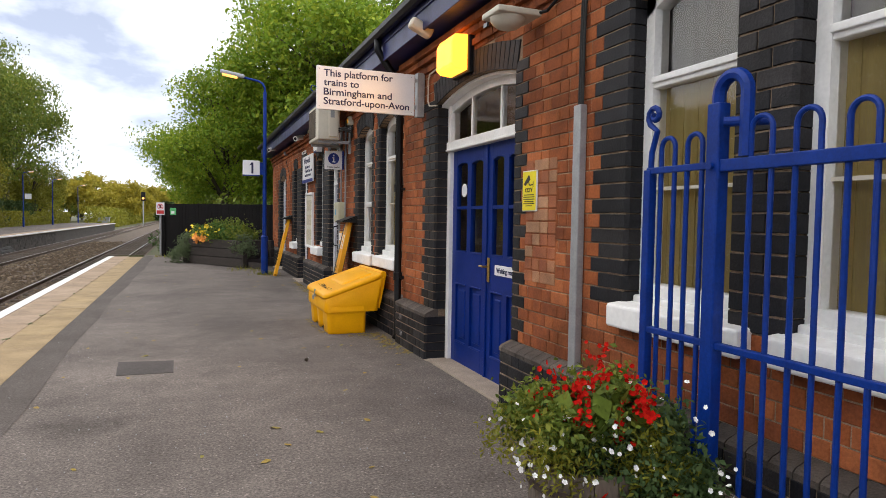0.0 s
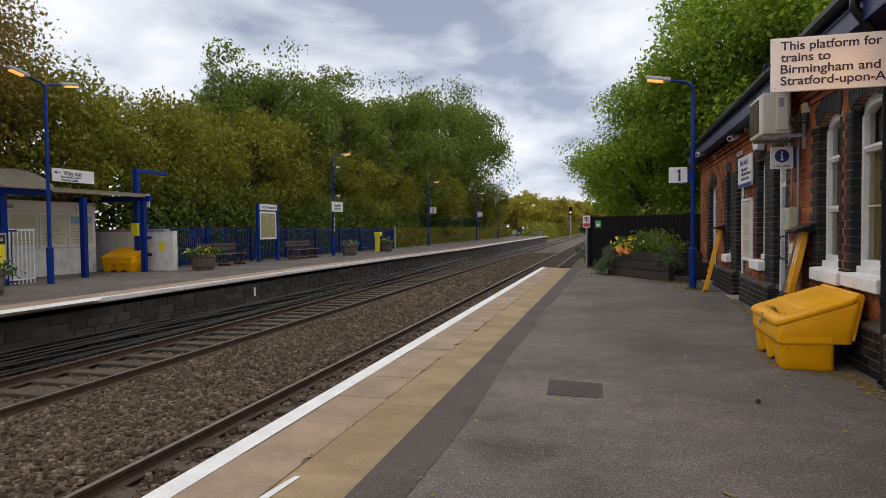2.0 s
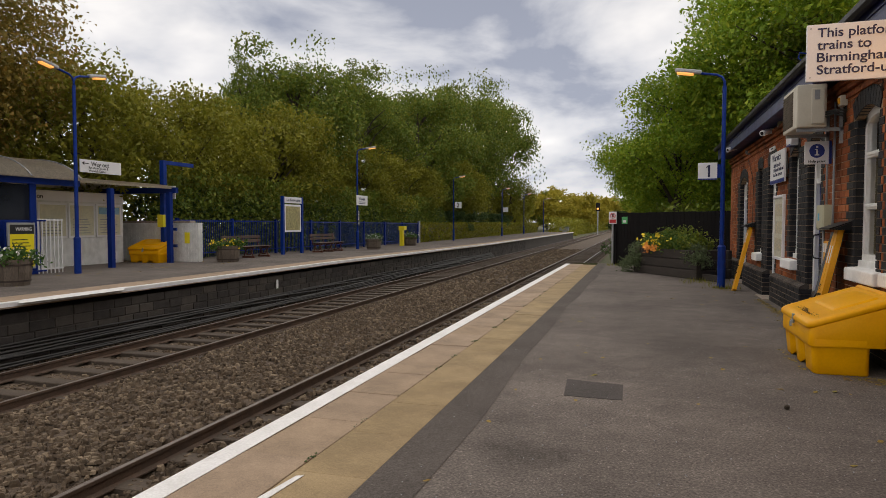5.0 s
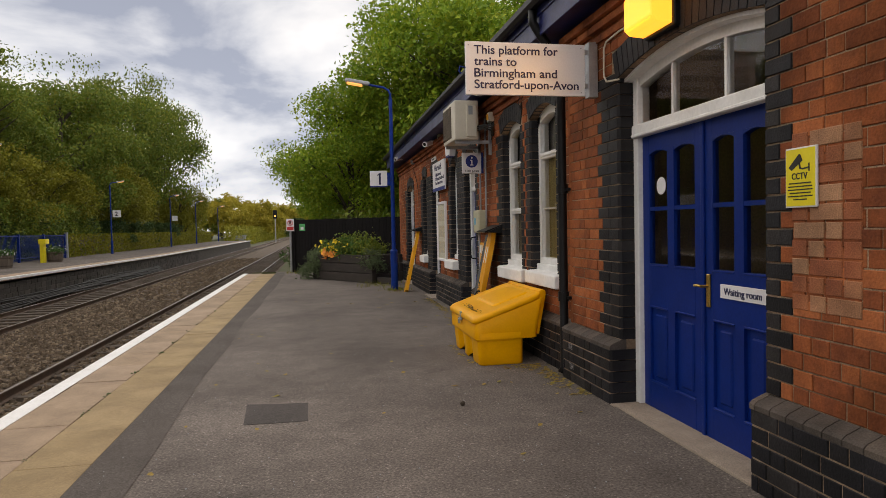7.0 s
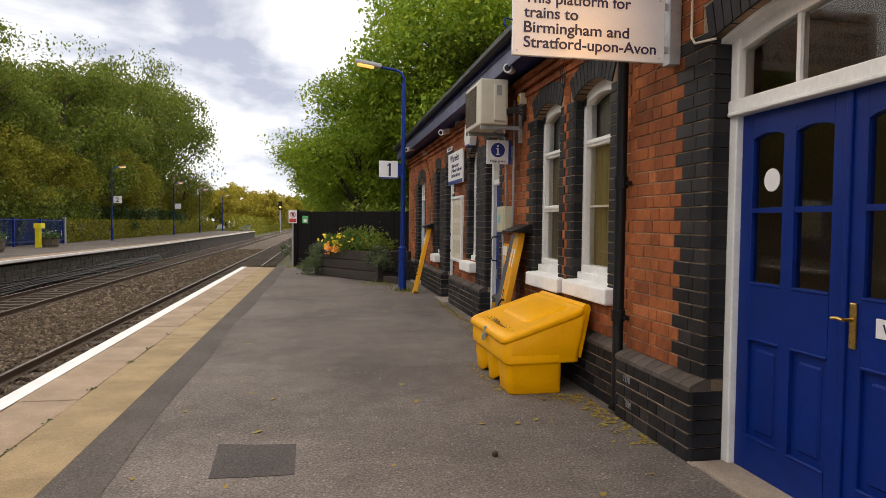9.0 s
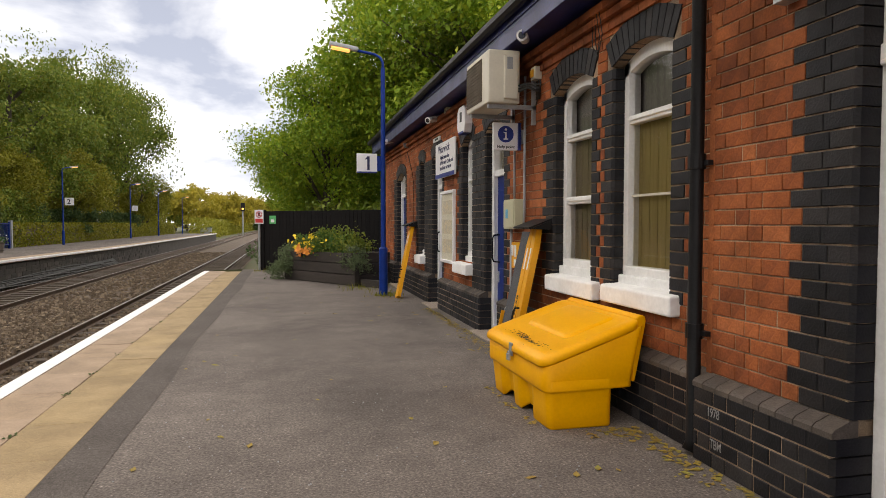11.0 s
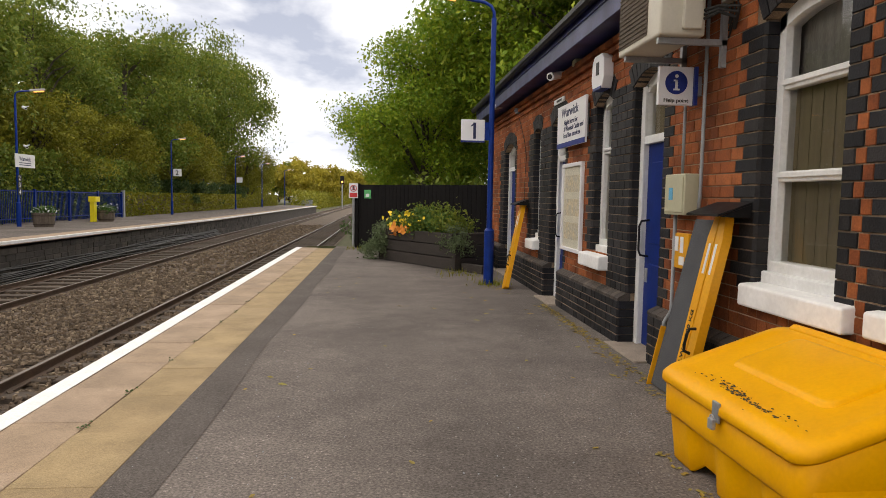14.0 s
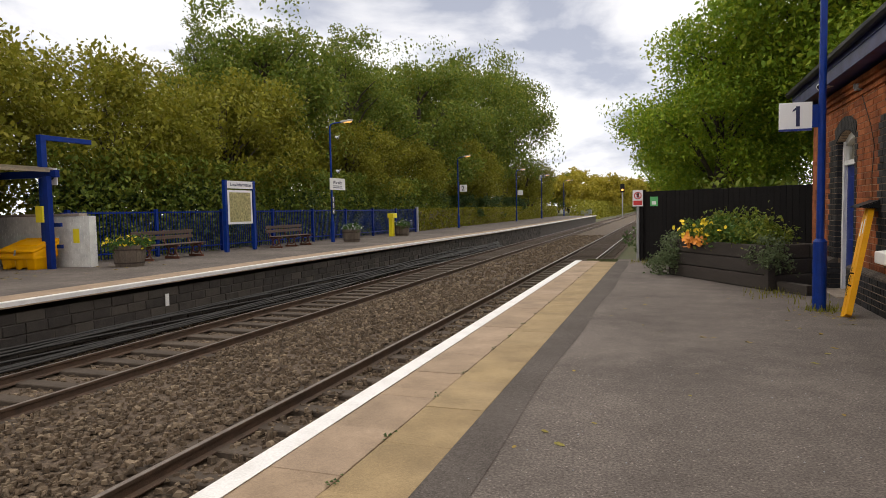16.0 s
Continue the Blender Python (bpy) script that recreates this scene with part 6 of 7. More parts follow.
# ---- lamp posts ----
def lamp_post(x, y, z0, h, arm_dir, label, twin=False, base=True, head_h=0.0):
    t = thing("lamp_post", (x, y, z0), label, "lamp post", "lamp posts")
    if base:
        bm = rod(bmesh.new(), (x, y, z0), (x, y, z0 + 0.92), 0.085, seg=18)
        rod(bm, (x, y, z0 + 0.92), (x, y, z0 + 0.96), 0.09, 0.06, seg=18)
        part("base", bm, m_ironblue, t, "thick blue base section")
    part("pole", rod(bmesh.new(), (x, y, z0 + (0.9 if base else 0)), (x, y, z0 + h * 0.94), 0.05, 0.042, seg=14), m_ironblue, t, "slim blue pole", smooth=False)
    for s in ((1, -1) if twin else (1,)):
        d = Vector(arm_dir).normalized() * s
        top = Vector((x, y, z0 + h * 0.94))
        pts = [top + Vector((0, 0, -0.12)), top + Vector((0, 0, 0.1)), top + d * 0.05 + Vector((0, 0, 0.2)), top + d * 0.16 + Vector((0, 0, 0.26)), top + d * 0.5 + Vector((0, 0, 0.32))]
        part("arm", tube(bmesh.new(), pts, 0.028), m_ironblue, t, "curved blue arm", smooth=True)
        e = pts[-1]
        bm = box(-0.02, 0.55, -0.085, 0.085, 0.0, 0.085, bevel=0.03, seg=3)
        for v in bm.verts:
            k = max(0.35, 1 - 0.75 * abs(v.co.x - 0.30) / 0.5)
            v.co.y *= k * 1.25
        M = Matrix.Translation(e + Vector((0, 0, -0.02))) @ d.to_track_quat("X", "Z").to_matrix().to_4x4() @ pose(0, 0, 0, 0, -10, 0)
        bmesh.ops.transform(bm, matrix=M, verts=bm.verts)
        hd = part("lantern", bm, m_lampgrey, t, "grey lantern housing")
        bm = box(0.14, 0.5, -0.065, 0.065, -0.045, 0.002, bevel=0.02, seg=2)
        bmesh.ops.transform(bm, matrix=M, verts=bm.verts)
        part("lens", bm, m_lampwarm, hd, "lit amber lens")
    return t


lp = lamp_post(2.42, 17.02, 0.0, 4.75, (-1, 0.1, 0), "blue platform lamp post with thick base and lit amber lantern")
lamp_post(-13.4, 14.85, 0.12, 5.2, (0, 1, 0), "blue twin-arm lamp post on the far platform", twin=True)
lamp_post(-13.6, 32.85, 0.06, 5.3, (0.75, 0.65, 0), "blue lamp post on the far platform carrying station signs")
lamp_post(-14.0, 52.6, 0.0, 5.2, (0.75, 0.65, 0), "blue lamp post further along the far platform")
for y in (72, 86, 104):
    lamp_post(-14.0, y, 0.0, 5.2, (0.75, 0.65, 0), "distant blue lamp post on the far platform")

s = board("platform_number_sign", "white square platform number sign on the lamp post")
f = part("sign_panel", box(1.90, 2.30, 17.0, 17.02, 2.41, 2.79, bevel=0.003), m_signwhite, s)
part("base_strip", box(1.90, 2.30, 16.997, 17.001, 2.41, 2.44), m_signblue, f, "blue base strip")
words("lettering", "1", 0.38, pose(2.105, 16.997, 2.475, *FACE_BACK), m_ink, f)
bm = bmesh.new()
prism(bm, [(2.06, 2.665), (2.075, 2.70), (2.12, 2.74), (2.12, 2.70)], "y", 16.994, 16.999)
part("figure_flag", bm, m_ink, f)
part("clamp", box(2.28, 2.46, 17.01, 17.04, 2.45, 2.75), m_ironblue, s)
for (x, y, z, txt) in ((-13.85, 52.5, 2.65, "2"), (-13.85, 71.9, 2.65, "")):
    s = board("platform_number_sign", "white platform number sign on a far lamp post", "number signs")
    f = part("sign_panel", box(x, x + 0.55, y, y + 0.02, z, z + 0.5), m_signwhite, s)
    if txt:
        words("lettering", txt, 0.45, pose(x + 0.15, y - 0.003, z + 0.09, *FACE_BACK), m_inkblack, f)

# ---- black fence and planter at the platform end ----
fl, fr_ = Vector((-0.15, 24.9, 0)), Vector((3.3, 21.6, 0))
t = thing("timber_fence", fl, "black close-boarded timber fence across the platform end", "fence")
n = 34
dv = (fr_ - fl) / n
ang = math.degrees(math.atan2(dv.y, dv.x))
me = shared("board", box(0, dv.length - 0.006, 0, 0.022, 0, 1.80, bevel=0.003, seg=1), m_soot)
for i in range(n):
    p = fl + dv * i
    o_ = piece("board", me, t, (p.x - fl.x, p.y - fl.y, random.uniform(-.008, .008)), (0, 0, radians(ang)))
bm = box(0, (fr_ - fl).length, 0.024, 0.09, 0.4, 0.5)
bx(bm, 0, (fr_ - fl).length, 0.024, 0.09, 1.4, 1.5)
bmesh.ops.transform(bm, matrix=pose(fl.x, fl.y, 0, 0, 0, ang), verts=bm.verts)
part("rail", bm, m_soot, t)
bm = box(0.0, 0.12, -0.02, 0.1, 0, 1.84)
bmesh.ops.transform(bm, matrix=pose(fl.x - 0.05, fl.y, 0, 0, 0, ang), verts=bm.verts)
part("post", bm, m_soot, t)
s = board("green_notice", "small green and white notice on the black fence")
M = pose(fl.x, fl.y, 0, 0, 0, ang)
bm = box(0.30, 0.56, -0.012, -0.004, 1.42, 1.66)
bmesh.ops.transform(bm, matrix=M, verts=bm.verts)
f = part("sign_panel", bm, m_green, s)
bm = box(0.36, 0.50, -0.015, -0.011, 1.46, 1.55)
bmesh.ops.transform(bm, matrix=M, verts=bm.verts)
part("text_block", bm, m_signwhite, f)

s = thing("warning_post", (-0.25, 24.85, 0), "white and red no-trespass sign on a thin grey post", "sign")
part("post", rod(bmesh.new(), (-0.25, 24.85, 0), (-0.25, 24.85, 1.85), 0.035), m_galv, s)
f = part("sign_panel", box(-0.38, -0.12, 24.80, 24.815, 1.42, 1.84, bevel=0.003), m_signwhite, s)
bm = bmesh.new()
ring = arc((-0.25, 24.797, 1.70), 0.085, 0, 360, 20, (1, 0, 0), (0, 0, 1))
tube(bm, ring, 0.011, seg=6)
tube(bm, [(-0.31, 24.797, 1.76), (-0.19, 24.797, 1.64)], 0.011, seg=6)
part("prohibition_ring", bm, m_signred, f, "red prohibition ring")
part("symbol", box(-0.28, -0.22, 24.796, 24.80, 1.65, 1.76), m_inkblack, f, "black pictogram")
part("red_field", box(-0.36, -0.14, 24.797, 24.80, 1.45, 1.57), m_signred, f, "red text field")

pa, pb = Vector((0.50, 21.45, 0)), Vector((2.04, 19.0, 0))
pd = (pb - pa)
PL = pd.length
pang = math.degrees(math.atan2(pd.y, pd.x))
t = thing("planter_box", pa, "raised planter of stacked dark railway sleepers full of flowers", "planter")
M = pose(pa.x, pa.y, 0, 0, 0, pang)
for k in range(3):
    for (x0, x1, y0, y1) in ((0.02 * k, PL - 0.05 * k, 0.0, 0.14), (0.0, PL, 0.95, 1.08), (0.0, 0.14, 0.15, 0.94), (PL - 0.16 - .05 * k, PL - .02 - .05 * k, 0.15, 0.94)):
        bm = box(x0, x1, y0, y1, 0.005 + k * 0.25, 0.243 + k * 0.25, bevel=0.016)
        bmesh.ops.transform(bm, matrix=M, verts=bm.verts)
        part("sleeper_beam", bm, m_beam, t)
bm = box(PL - 0.06, PL + 0.05, -0.02, 0.12, 0.0, 0.46, bevel=0.012)
bmesh.ops.transform(bm, matrix=M, verts=bm.verts)
part("corner_post", bm, m_beam, t)
bm = box(PL + 0.1, PL + 0.75, 0.1, 0.25, 0.0, 0.16, bevel=0.01)
bmesh.ops.transform(bm, matrix=M, verts=bm.verts)
part("low_kerb", bm, m_beam, t)
bm = box(0.14, PL - 0.26, 0.14, 0.95, 0.58, 0.69)
bmesh.ops.transform(bm, matrix=M, verts=bm.verts)
part("soil", bm, m_soil, t)


def bush(n, lo, hi, seed, M=None, spread=0.12, clumps=30):
    r = np.random.default_rng(seed)
    c = r.uniform(lo, hi, (clumps, 3))
    mid, half = (np.array(lo) + np.array(hi)) / 2, (np.array(hi) - np.array(lo)) / 2
    u = (c - mid) / half
    c[:, 2] -= half[2] * 0.9 * np.clip(u[:, 0] ** 2 + u[:, 1] ** 2, 0, 1) * np.clip(u[:, 2] + .5, 0, 1)
    p = c[r.integers(0, clumps, n)] + r.normal(size=(n, 3)) * spread
    p[:, 2] = np.maximum(p[:, 2], 0.02)
    if M is not None:
        a = np.array(M)
        p = p @ a[:3, :3].T + a[:3, 3]
    return p


def greenery(name, pts, size, material, parent, label, seed=0, up=0.3, aspect=0.55):
    loc = np.array(ROOT.get(parent.name, Vector((0, 0, 0))))
    o = new(name, leaf_mesh(name, pts - loc, size, seed, material, up, aspect))
    o.parent = parent
    return tagged(o, label, kind="stuff")


def blossoms(name, pts, size, material, parent, label, seed=0, petals=5):
    r = np.random.default_rng(seed)
    bm = bmesh.new()
    for p in pts:
        q = Vector(p)
        nrm = Vector(r.normal(size=3) + np.array([-0.7, -0.9, 0.8])).normalized()
        u = nrm.orthogonal().normalized()
        v = nrm.cross(u)
        s = size * r.uniform(0.7, 1.2)
        a0 = r.random() * 6
        for k in range(petals):
            a = a0 + 6.283 * k / petals
            d, e = u * math.cos(a) + v * math.sin(a), u * math.cos(a + .7) + v * math.sin(a + .7)
            f = u * math.cos(a - .7) + v * math.sin(a - .7)
            d1_, d2_ = u * math.cos(a + .38) + v * math.sin(a + .38), u * math.cos(a - .38) + v * math.sin(a - .38)
            bm.faces.new([bm.verts.new(x) for x in (q, q + e * s * .62 + nrm * s * .12, q + d1_ * s * .97 + nrm * s * .2, q + d2_ * s * .97 + nrm * s * .2, q + f * s * .62 + nrm * s * .12)])
    return tagged(part(name, bm, material, parent, label, recalc=False), kind="stuff")


greenery("foliage", bush(6500, (0.1, 0.1, 0.70), (PL - 0.4, 1.0, 1.24), 3, M, 0.10, 70), 0.075, m_leaf_green, t, "leafy bedding plants", 3)
greenery("bright_foliage", bush(2200, (0.3, 0.02, 0.72), (PL - 0.6, 0.6, 1.12), 4, M, 0.10, 36), 0.07, m_leaf_fresh, t, "fresh green leaves", 4)
greenery("trailing_foliage", bush(5200, (-0.30, -0.22, 0.06), (0.42, 0.5, 0.98), 5, M, 0.08, 50), 0.055, m_leaf_grey, t, "pale variegated trailing ivy", 5)
greenery("trailing_foliage", bush(1600, (PL - 0.40, -0.10, 0.35), (PL + 0.14, 0.4, 0.92), 6, M, 0.06, 30), 0.05, m_leaf_grey, t, "pale variegated trailing ivy", 6)
blossoms("orange_flowers", bush(46, (0.65, -0.14, 0.66), (1.35, 0.06, 0.90), 7, M, 0.05, 24), 0.055, m_pet_orange, t, "orange flowers", 7)
blossoms("yellow_flowers", bush(34, (0.3, -0.08, 0.85), (1.9, 0.15, 1.15), 8, M, 0.06, 20), 0.045, m_pet_yellow, t, "yellow flowers", 8)

# ---- blue gate folded by the wall ----
GX = 2.77
t = thing("iron_gate", (GX, 2.3, 0.0), "blue painted iron hooped gate and railing beside the wall", "gate")
yq = 2.585
part("gate_post", box(GX - .03, GX + .03, yq - .035, yq + .035, 0.0, 1.95, bevel=0.006), m_ironblue, t, "square blue gate post")
bm = tube(bmesh.new(), [(GX, yq, 1.9)] + arc((GX, yq - 0.075, 1.98), 0.075, 0, 180, 10, (0, 1, 0), (0, 0, 1)) + [(GX, yq - 0.15, 1.72)], 0.028)
part("post_loop", bm, m_ironblue, t, "looped blue post head")
bm = bmesh.new()
bx(bm, GX - .02, GX + .02, 0.75, yq, 1.665, 1.715, bevel=0.004)
part("top_rail", bm, m_ironblue, t)
part("top_rail", box(GX - .015, GX + .015, yq, 3.02, 1.68, 1.71, bevel=0.004), m_ironblue, t)
part("lower_rail", box(GX - .015, GX + .015, 0.75, 3.02, 0.925, 0.955, bevel=0.004), m_ironblue, t)
part("bottom_rail", box(GX - .015, GX + .015, 0.75, 3.02, 0.12, 0.15, bevel=0.004), m_ironblue, t)
bm = box(GX - .022, GX + .022, 2.985, 3.03, 0.0, 1.70, bevel=0.004)
part("end_post", bm, m_ironblue, t)
sc = [(GX, 3.005, 1.68), (GX, 3.0, 1.78), (GX, 2.965, 1.88)]
sc += [(GX, 2.985 + r_ * math.cos(a_), 1.955 + r_ * math.sin(a_)) for r_, a_ in [(0.05 - 0.0032 * i, -0.9 + 0.62 * i) for i in range(14)]]
part("scroll", tube(bmesh.new(), sc, 0.014), m_ironblue, t, "curled blue scroll finial")
part("latch_boss", rod(bmesh.new(), (GX - .05, yq - 0.08, 1.86), (GX + .06, yq - 0.2, 1.86), 0.02), m_ironblue, t)
part("bolt", rod(bmesh.new(), (GX - .045, yq, 1.69), (GX - .028, yq, 1.69), 0.016), m_ironblue, t)


def hoop(ya, yb, top):
    c = (ya + yb) / 2
    r = abs(yb - ya) / 2
    pts = [(GX, yb, 0.13), (GX, yb, 1.0), (GX, yb, top - r)] + [Vector(p) for p in arc((GX, c, top - r), r, 0, 180, 9, (0, 1 if yb > ya else -1, 0), (0, 0, 1))[1:-1]] + [(GX, ya, top - r), (GX, ya, 1.0), (GX, ya, 0.13)]
    part("hoop", tube(bmesh.new(), pts, 0.0115), m_ironblue, t, "blue round-bar hoop")


for a in (2.87, 2.70):
    hoop(a - 0.03, a + 0.06, 1.84)
for k in range(8):
    a = 2.41 - 0.205 * k
    hoop(a - 0.10, a, 1.87)

# ---- flower tubs ----
def half_barrel(name, x, y, z0, r, h, label, cat="flower tub", group="flower tubs"):
    t = thing(name, (x, y, z0), label, cat, group)
    n = 18
    for k in range(n):
        a0, a1 = 2 * math.pi * (k + .02) / n, 2 * math.pi * (k + .98) / n
        bm = bmesh.new()
        vs = []
        for zz, rr in ((0, .84), (h * .5, .97), (h, 1.0)):
            for q, s in ((a0, 1), (a1, 1), (a1, .88), (a0, .88)):
                vs.append(bm.verts.new((x + r * rr * s * math.cos(q), y + r * rr * s * math.sin(q), z0 + zz)))
        for b in (0, 4):
            for i in range(4):
                bm.faces.new((vs[b + i], vs[b + (i + 1) % 4], vs[b + 4 + (i + 1) % 4], vs[b + 4 + i]))
        bm.faces.new(vs[:4])
        bm.faces.new(vs[8:])
        part("stave", bm, m_barrel, t)
    for zz, rr in ((h * .18, .90), (h * .8, 1.0)):
        bm = bmesh.new()
        bmesh.ops.create_cone(bm, cap_ends=False, segments=36, radius1=r * rr + .006, radius2=r * (rr + .012) + .006, depth=.035, matrix=Matrix.Translation((x, y, z0 + zz)))
        part("hoop", bm, m_hoop, t, "rusty iron hoop")
    bm = bmesh.new()
    bmesh.ops.create_cone(bm, cap_ends=True, segments=24, radius1=r * .88, radius2=r * .88, depth=.04, matrix=Matrix.Translation((x, y, z0 + h - .06)))
    part("soil", bm, m_soil, t)
    return t


t = half_barrel("flower_tub", 2.33, 2.80, 0.0, 0.27, 0.44, "oak half-barrel tub overflowing with red and white flowers")
PM = Matrix.Translation((2.33, 2.80, 0)) @ Matrix.Diagonal((0.78, 0.78, 1, 1))
greenery("foliage", bush(6000, (-0.36, -0.28, 0.52), (0.38, 0.38, 0.78), 11, PM, 0.05, 90), 0.03, m_leaf_green, t, "mid-green bedding leaves", 11)
greenery("dark_foliage", bush(2200, (-0.30, -0.26, 0.50), (0.32, 0.34, 0.70), 12, PM, 0.05, 60), 0.03, m_leaf_dark, t, "darker leaves", 12)
greenery("trailing_foliage", bush(2200, (0.0, -0.42, 0.30), (0.40, -0.2, 0.6), 13, PM, 0.04, 40), 0.036, m_leaf_olive, t, "thin trailing stems", 13, aspect=0.3)
greenery("trailing_foliage", bush(1500, (-0.50, -0.30, 0.42), (-0.2, 0.4, 0.66), 14, PM, 0.05, 46), 0.028, m_leaf_olive, t, "thin trailing stems", 14, aspect=0.35)
big = bush(120, (-0.30, -0.28, 0.58), (0.20, 0.12, 0.80), 15, PM, 0.04, 26)
greenery("broad_leaves", big, 0.095, m_leaf_green, t, "broad rounded begonia leaves", 15, up=0.8, aspect=0.9)
cl = bush(24, (-0.26, -0.34, 0.62), (0.20, 0.10, 0.86), 16, PM, 0.03, 24)
rr_ = np.random.default_rng(17)
blossoms("red_flowers", np.concatenate([c + rr_.normal(0, 0.026, (16, 3)) for c in cl]), 0.0125, m_pet_red, t, "clusters of red flowers", 17)
blossoms("red_flowers", bush(16, (-0.5, -0.5, 0.2), (0.4, -0.2, 0.62), 18, PM, 0.04, 16), 0.026, m_pet_red, t, "single red flowers", 18)
blossoms("white_flowers", bush(120, (-0.54, -0.44, 0.42), (0.44, 0.1, 0.74), 19, PM, 0.05, 140), 0.0115, m_pet_white, t, "small white flowers", 19)
t = half_barrel("flower_tub", 2.52, 2.42, 0.0, 0.24, 0.36, "half-barrel tub of white flowers behind the gate")
PM = Matrix.Translation((2.60, 2.52, 0)) @ Matrix.Diagonal((0.8, 0.7, 1, 1))
greenery("foliage", bush(6000, (-0.30, -0.1, 0.22), (0.10, 0.5, 0.74), 21, PM, 0.06, 80), 0.034, m_leaf_dark, t, "dark bedding leaves", 21)
blossoms("white_flowers", bush(70, (-0.36, -0.4, 0.2), (0.16, 0.5, 0.80), 22, PM, 0.04, 50), 0.012, m_pet_white, t, "small white flowers", 22)
blossoms("red_flowers", bush(5, (-0.34, -0.2, 0.5), (0.05, 0.4, 0.78), 23, PM, 0.03, 5), 0.026, m_pet_red, t, "single red flowers", 23)

# ---- far platform ----
ys = [-30, 0, 22, 28, 34, 40, 46, 70, 104]


def sheet(name, x0, x1, dz, material, label, cat, th=0.0):
    bm = bmesh.new()
    rows = [[bm.verts.new((x, y, zf(y) + d)) for x, d in ((x0, dz), (x1, dz), (x1, dz - th), (x0, dz - th))] for y in ys]
    for a, b in zip(rows, rows[1:]):
        for k in range(4):
            bm.faces.new((a[k], b[k], b[(k + 1) % 4], a[(k + 1) % 4]))
    return setting(name, bm, material, label, cat)


sheet("platform_far", -19, FAR_EDGE - 0.9, 0.0, m_tar, "worn grey asphalt of the far platform", "platform", 1.0)
sheet("far_paving", FAR_EDGE - 0.898, FAR_EDGE + 0.02, 0.0, m_slab, "tan slabs along the far platform edge", "paving", 0.09)
sheet("far_white_line", FAR_EDGE - 0.14, FAR_EDGE + 0.022, 0.008, m_line, "white painted edge line of the far platform", "line", 0.075)
bm = bmesh.new()
prism(bm, [(-9.50, 9.95), (-9.06, 9.5), (-9.03, 11.75), (-9.52, 12.35)], "z", 0.121, 0.125)
setting("far_paint_patch", bm, m_line, "worn white painted patch on the far paving", "paint patch")
bm = box(-30, -18.9, -60, 260, -1.06, -0.05)
setting("bank", bm, m_verge, "grassy bank behind the far platform", "bank")
bm = box(FAR_EDGE - 0.9, FAR_EDGE - 0.10, -30, 104, -1.06, -0.09)
fw = setting("far_platform_wall", bm, m_block, "sooty dark wall under the far platform edge", "platform wall")
blk = Courses()
for k in range(5):
    z0 = -1.0 + k * 0.185
    y = -2 - (k % 2) * 0.2
    while y < 60:
        w = random.choice((0.4, 0.46, 0.52))
        y0_, y1_ = y + .008, y + w - .008
        n0 = len(blk.v)
        xx = FAR_EDGE - 0.085 + random.uniform(-.01, .012)
        blk.v += [(xx - .05, y0_, z0 + .006), (xx - .05, y1_, z0 + .006), (xx - .05, y1_, z0 + .179), (xx - .05, y0_, z0 + .179), (xx - .01, y0_, z0 + .006), (xx - .01, y1_, z0 + .006), (xx - .01, y1_, z0 + .179), (xx - .01, y0_, z0 + .179),
                  (xx, y0_ + .01, z0 + .016), (xx, y1_ - .01, z0 + .016), (xx, y1_ - .01, z0 + .169), (xx, y0_ + .01, z0 + .169)]
        blk.f += [tuple(i + n0 for i in reversed(q)) for q in BRICK_F]
        y += w
blk.done("stone_blocks", m_block, fw, "sooty coursed stone blocks")
part("painted_tab", box(FAR_EDGE - 0.075, FAR_EDGE - 0.06, 17.9, 18.0, -0.45, -0.2), m_line, fw, "white painted marker")
for k in range(9):
    pts = []
    for i in range(46):
        y = -4 + i * 1.1
        sag = 0.07 * math.sin(i * 0.55 + k * 1.3) * (0.5 + 0.5 * math.sin(i * .21 + k))
        pts.append((FAR_EDGE + 0.02 + 0.035 * k + 0.03 * math.sin(i * .4 + k), y, -0.90 + 0.30 * (1 - k / 9) + sag))
    tagged(part("lineside_cable", tube(bmesh.new(), pts, 0.022, seg=6), m_cable, smooth=True), "black lineside cable slung along the platform wall", "cable", "lineside cables")

# shelter
t = thing("platform_shelter", (-15, 8, 0.12), "long blue platform shelter with a curved bronze roof", "shelter")
SX, SY0, SY1 = -14.25, -6.0, 14.3
Z = 0.12
bm = bmesh.new()
y = SY0
while y < SY1:
    bx(bm, SX - 0.03, SX, y + 0.004, y + 0.096, Z, 1.52)
    y += 0.10
part("panel_wall", bm, m_doorblue, t, "blue ribbed lower panels")
posts = [SY1, 12.9, 11.85, 10.85, 9.65, 8.55, 7.35, 6.2, 5.0, 3.8, 2.6, 1.4, 0.2, -1.0, -2.2, -3.4, -4.6, -5.8]
for i, y in enumerate(posts):
    part("mullion", box(SX - 0.05, SX + 0.03, y - (0.09 if i % 2 == 0 else 0.045), y + (0.09 if i % 2 == 0 else 0.045), Z, 2.46), m_doorblue, t)
for a, b in zip(posts[1:], posts):
    p = part("pane", box(SX - 0.01, SX, a + .05, b - .05, 1.52, 2.42), m_tint, t, "dark tinted glazing")
part("eaves_beam", box(SX - 0.06, SX + 0.10, SY0, 15.7, 2.44, 2.60), m_doorblue, t, "blue eaves beam")
bm = bmesh.new()
prof = [(p.x, p.z - 1.75 + 2.2) for p in [Vector((-15.6 + 1.75 * math.cos(radians(a)), 0, 1.75 + 1.0 * math.sin(radians(a)))) for a in range(25, 156, 10)]]
outer = [(x, z) for x, z in prof]
